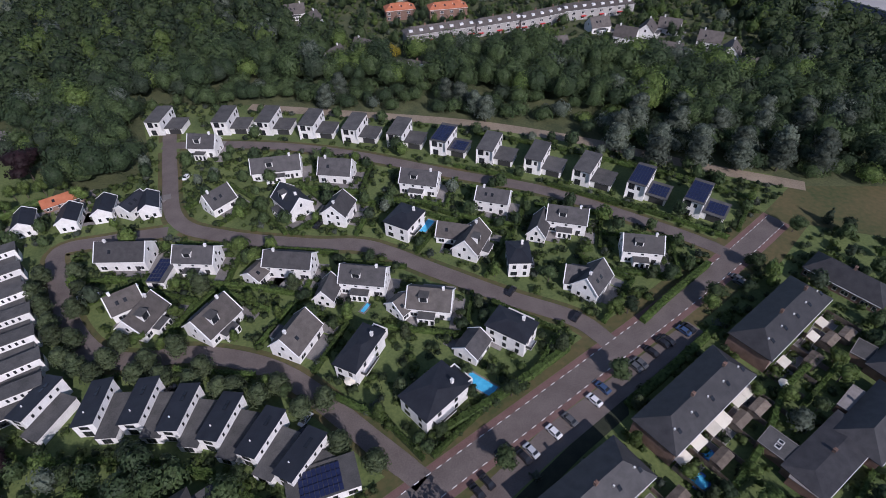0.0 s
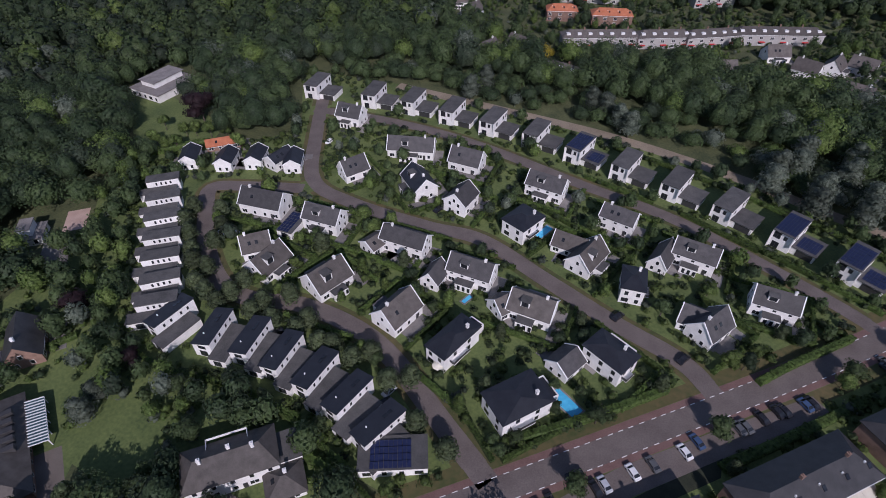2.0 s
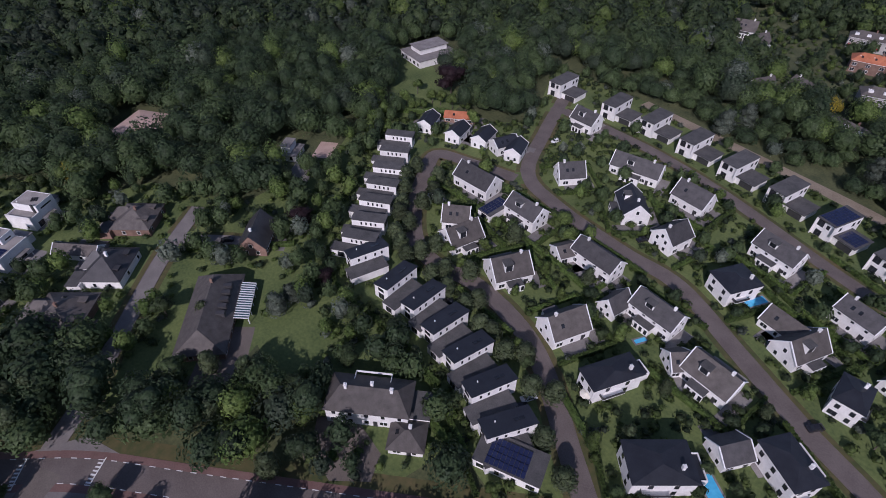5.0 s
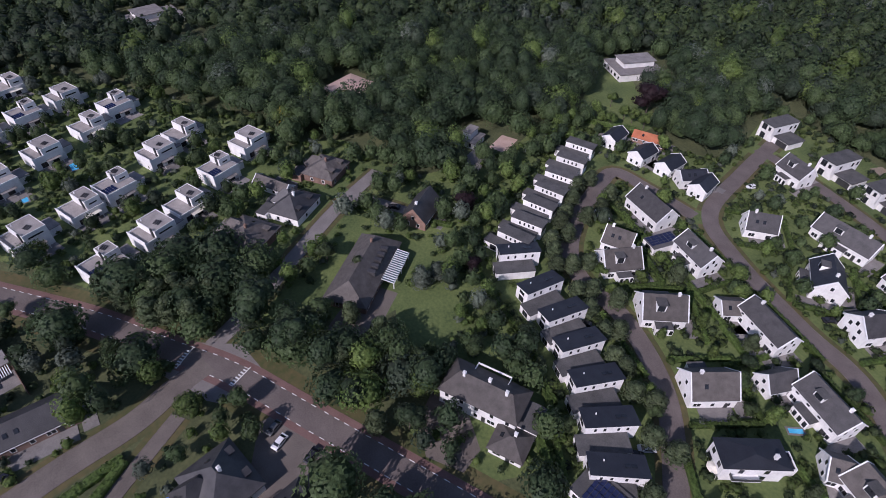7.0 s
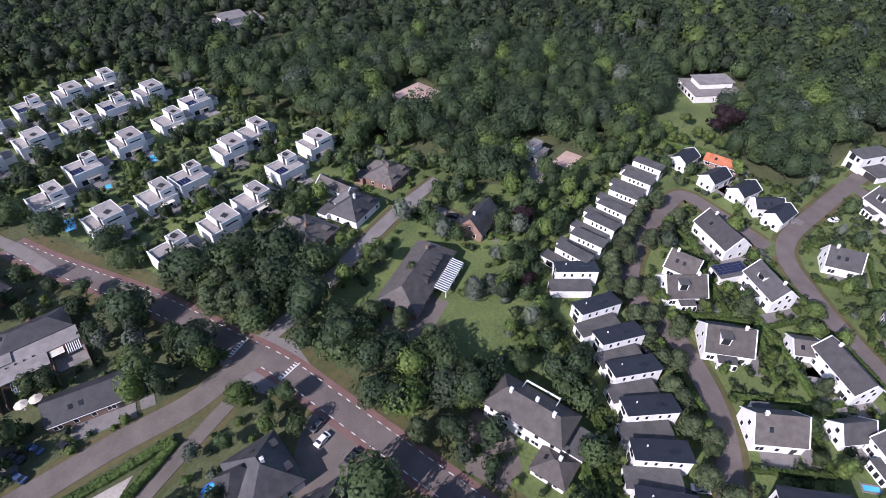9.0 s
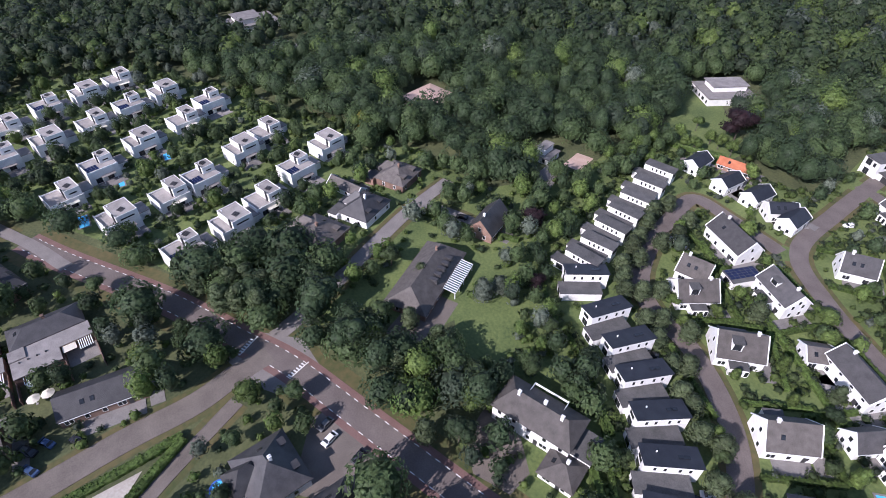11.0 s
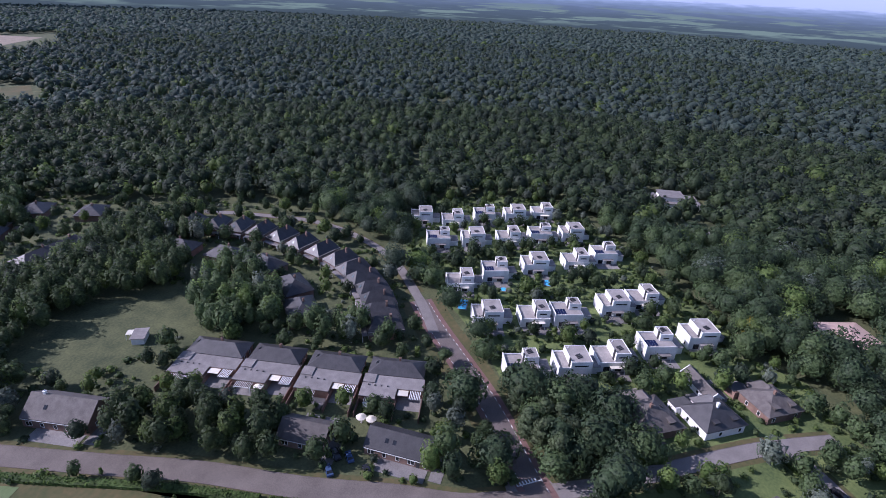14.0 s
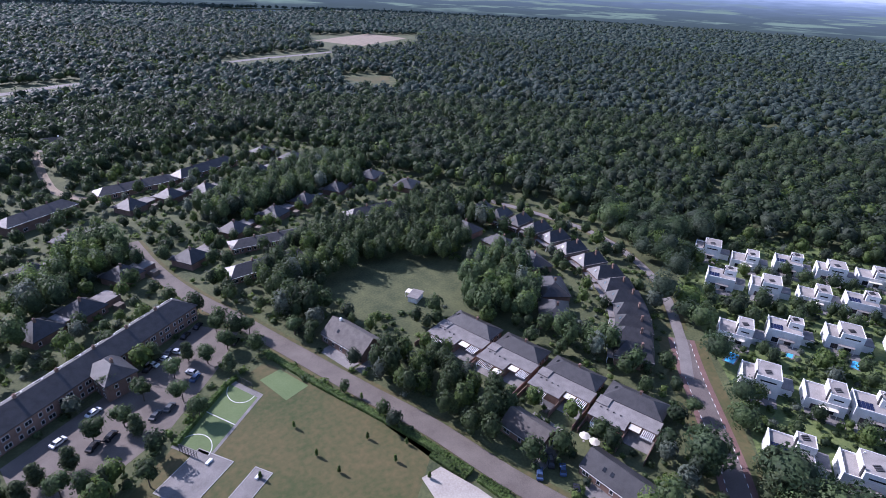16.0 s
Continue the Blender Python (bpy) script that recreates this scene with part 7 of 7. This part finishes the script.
tree(-2.6, -149.6, 8, 'broad', 1.0)
tree(-11.9, -156.0, 8, 'broad', 1.0)
tree(-17.2, -162.8, 8, 'birch', 1.0)
tree(-28.6, -174.8, 8, 'broad', 1.0)
tree(-22.2, -158.1, 8, 'broad', 1.0)
tree(-29.5, -162.8, 8, 'broad', 1.0)
tree(-38.1, -167.3, 8, 'broad', 1.0)
tree(-8.1, -168.0, 8, 'birch', 1.0)
tree(-27.3, -150.3, 8, 'birch', 1.0)
tree(10.7, -139.5, 8, 'broad', 1.0)
tree(3.3, -141.1, 8, 'broad', 1.0)
tree(0.5, -135.8, 8, 'birch', 1.0)
tree(-12.2, -143.9, 8, 'broad', 1.0)
tree(-14.9, -134.2, 8, 'broad', 1.0)
tree(-3.1, -181.5, 8, 'broad', 1.0)
tree(5.4, -157.1, 8, 'broad', 1.0)
tree(15.9, -131.7, 8, 'birch', 1.0)
tree(22.8, -129.8, 8, 'birch', 1.0)
tree(26.0, -126.1, 8, 'birch', 1.0)
tree(18.4, -123.4, 8, 'broad', 1.0)
tree(9.5, -119.8, 8, 'birch', 1.0)
tree(0.3, -116.2, 8, 'broad', 1.0)
tree(-51.6, -159.7, 8, 'broad', 1.0)
tree(-56.0, -155.2, 8, 'broad', 1.0)
tree(3.4, -181.6, 8, 'broad', 1.0)
tree(-37.9, -104.6, 2.6, 'slender', 0.8)
tree(-52.1, -103.1, 2.6, 'slender', 0.8)
tree(-54.9, -92.2, 2.6, 'slender', 0.8)
tree(-36.3, -117.4, 2.6, 'slender', 0.8)
tree(-59.7, -83.0, 2.6, 'slender', 0.8)
tree(-40.8, -96.5, 2.6, 'slender', 0.8)
tree(-23.2, -105.0, 2.6, 'slender', 0.8)
tree(-57.6, -118.3, 2.6, 'slender', 0.8)
tree(-60.4, -95.8, 2.6, 'slender', 0.8)
tree(-66.3, -81.1, 2.6, 'slender', 0.8)

# ---- gardens: shrubs and hedges ----
for name, poly, step, keep, hmax in (("estate_shrubs", ESTATE, 2.9, 0.62, 2.8), ("villa_shrubs", CUBES, 3.2, 0.72, 3.6), ("south_shrubs", SOUTH, 4.4, 0.6, 3.0), ("west_shrubs", WEST, 3.4, 0.55, 3.4), ("town_shrubs", NORTH_TOWN, 4.0, 0.7, 4.0)):
    xs, ys = [p[0] for p in poly], [p[1] for p in poly]
    px, py = scatter(min(xs), max(xs), min(ys), max(ys), step)
    ok = inside(px, py, poly) & (rng.uniform(size=len(px)) < keep)
    for hole in (LAWN, FIELD, PARK, BARE, PARKING, JUNCTION, BAYS, CAR_PARK, DITCH, PLAY_ZONE):
        ok &= ~inside(px, py, hole)
    px, py = px[ok], py[ok]
    ok = free(px, py, 1.3, 1.0)
    px, py = px[ok], py[ok]
    n = len(px)
    hs = rng.uniform(0.8, hmax, n)
    rs = rng.uniform(0.8, 1.7, n)
    thicket(name, px, py, hs, rs, 32, 0.33, FOREST, rng.choice(5, n, p=(0.34, 0.06, 0.52, 0.02, 0.06)), "mixed green garden shrubs and low hedges", "shrubs", 0.55)

# ---- garden and street trees ----
for poly, step, keep, kinds, h0, h1 in ((ESTATE, 7.2, 0.6, ("broad", "birch", "slender", "broad_light", "broad_dark"), 4.5, 7.5),
                                        (CUBES, 8.0, 0.75, ("birch", "broad", "slender", "broad_dark", "birch"), 6.0, 9.0),
                                        (SOUTH, 7.5, 0.62, ("birch", "broad", "slender", "birch", "broad_dark"), 5.5, 9.5),
                                        (WEST, 6.6, 0.9, ("broad", "broad_dark", "spruce", "broad_light", "broad"), 6.0, 10.0),
                                        (NORTH_TOWN, 10.0, 0.6, ("broad", "broad_dark", "broad_light", "birch", "broad"), 6.0, 10.0)):
    xs, ys = [p[0] for p in poly], [p[1] for p in poly]
    px, py = scatter(min(xs), max(xs), min(ys), max(ys), step)
    ok = inside(px, py, poly) & (rng.uniform(size=len(px)) < keep)
    for hole in (LAWN, FIELD, PARK, BARE, PARKING, JUNCTION, BAYS, CAR_PARK, DITCH, PLAY_ZONE):
        ok &= ~inside(px, py, hole)
    px, py = px[ok], py[ok]
    ok = free(px, py, 1.6, 2.8 if poly is WEST else 2.2)
    px, py = px[ok], py[ok]
    own = np.hypot(px, py) < 140 if poly is ESTATE else np.zeros(len(px), bool)
    for x, y in zip(px[own].tolist(), py[own].tolist()):
        if NT[0] < 310:
            tree(round(x, 1), round(y, 1), round(float(rng.uniform(h0, h1)), 1), kinds[int(rng.integers(0, len(kinds)))])
    px, py = px[~own], py[~own]
    hs = rng.uniform(h0, h1, len(px))
    thicket("garden_trees", px, py, hs, hs * rng.uniform(0.24, 0.36, len(px)), 300, 0.36, FOREST, rng.choice(5, len(px), p=(0.5, 0.2, 0.18, 0.06, 0.06)), "leafy garden trees between the houses", "trees", 0.47)

# ---- groves of slender trees in the southern quarter ----
for poly in (GROVE_1, GROVE_2, GROVE_3, GROVE_4, GROVE_5, GROVE_8, GROVE_9, GROVE_10):
    xs, ys = [p[0] for p in poly], [p[1] for p in poly]
    px, py = scatter(min(xs), max(xs), min(ys), max(ys), 5.0)
    ok = inside(px, py, poly)
    px, py = px[ok], py[ok]
    ok = free(px, py, 1.0, 1.5)
    px, py = px[ok], py[ok]
    hs = rng.uniform(9.5, 14.5, len(px))
    thicket("grove", px, py, hs, hs * rng.uniform(0.19, 0.27, len(px)), 320, 0.40, FOREST, rng.choice(5, len(px), p=(0.72, 0.12, 0.12, 0.02, 0.02)), "grove of slender leafy green trees", "trees", 0.47)

# ---- clipped hedges ----
def hedge_mesh(line, width, height):
    """A clipped hedge: a rough box with leaf clumps over it."""
    n = len(line)
    d = np.gradient(line, axis=0)
    d /= np.linalg.norm(d, axis=1)[:, None]
    nrm = np.stack([-d[:, 1], d[:, 0]], 1)
    prof = [(-0.5, 0.0), (-0.5, 0.8), (-0.35, 1.0), (0.35, 1.0), (0.5, 0.8), (0.5, 0.0)]
    v, f = [], []
    for i in range(n):
        w, h = width * rng.uniform(0.93, 1.07), height * rng.uniform(0.95, 1.05)
        v += [(*(line[i] + nrm[i] * a * w), b * h) for a, b in prof]
    for i in range(n - 1):
        f += [(6 * i + k, 6 * i + k + 1, 6 * i + k + 7, 6 * i + k + 6) for k in range(5)]
    f += [tuple(range(6)), tuple(range(6 * n - 1, 6 * n - 7, -1))]
    base, m = len(v), n * 16
    k = rng.integers(0, n, m)
    side = rng.uniform(-0.55, 0.55, m)
    pos = np.concatenate([line[k] + nrm[k] * (side * width)[:, None] + rng.normal(size=(m, 2)) * 0.12, (height * np.where(np.abs(side) > 0.45, rng.uniform(0.3, 1, m), 1.02))[:, None]], 1)
    u, w = rng.normal(size=(m, 3)) * 0.11, rng.normal(size=(m, 3)) * 0.11
    q = np.stack([pos - u - w, pos + u - w, pos + u + w, pos - u + w], 1).reshape(-1, 3)
    v += [tuple(p) for p in q.tolist()]
    f += [tuple(range(base + 4 * i, base + 4 * i + 4)) for i in range(m)]
    return mesh_of("hedge", v, f, hedge_leaf)


for line, width, height in HEDGES:
    tagged(new("hedge", hedge_mesh(line, width, height)), "clipped green hedge along a garden edge", "hedge", "hedges")

# plot hedges round the detached houses, as short clipped runs
runs = 0
for x, y, a, b, turn in FOOT:
    if not inside(np.array([x]), np.array([y]), ESTATE)[0] or a > 9 or a < 4 or math.hypot(x, y) > 190:
        continue
    m = pose(x, y, 0, 0, 0, turn)
    for p, q in (((-a - 5, -b - 5), (a + 5, -b - 5)), ((a + 5, -b - 5), (a + 5, b + 5)), ((-a - 5, b + 5), (a + 5, b + 5))):
        ln = smooth([(m @ Vector((*p, 0)))[:2], (m @ Vector((*q, 0)))[:2]], 0.9)
        ok = free(ln[:, 0], ln[:, 1], 0.8, 0.8)
        if ok.sum() > 6 and ok.all() or ok.sum() > 0.75 * len(ok):
            ln = ln[np.where(ok)[0][0]:np.where(ok)[0][-1] + 1]
            if free(ln[:, 0], ln[:, 1], 0.8, 0.8).all() and len(ln) > 5:
                tagged(new("hedge", hedge_mesh(ln, 1.2, 1.5)), "clipped green hedge along a garden edge", "hedge", "hedges")
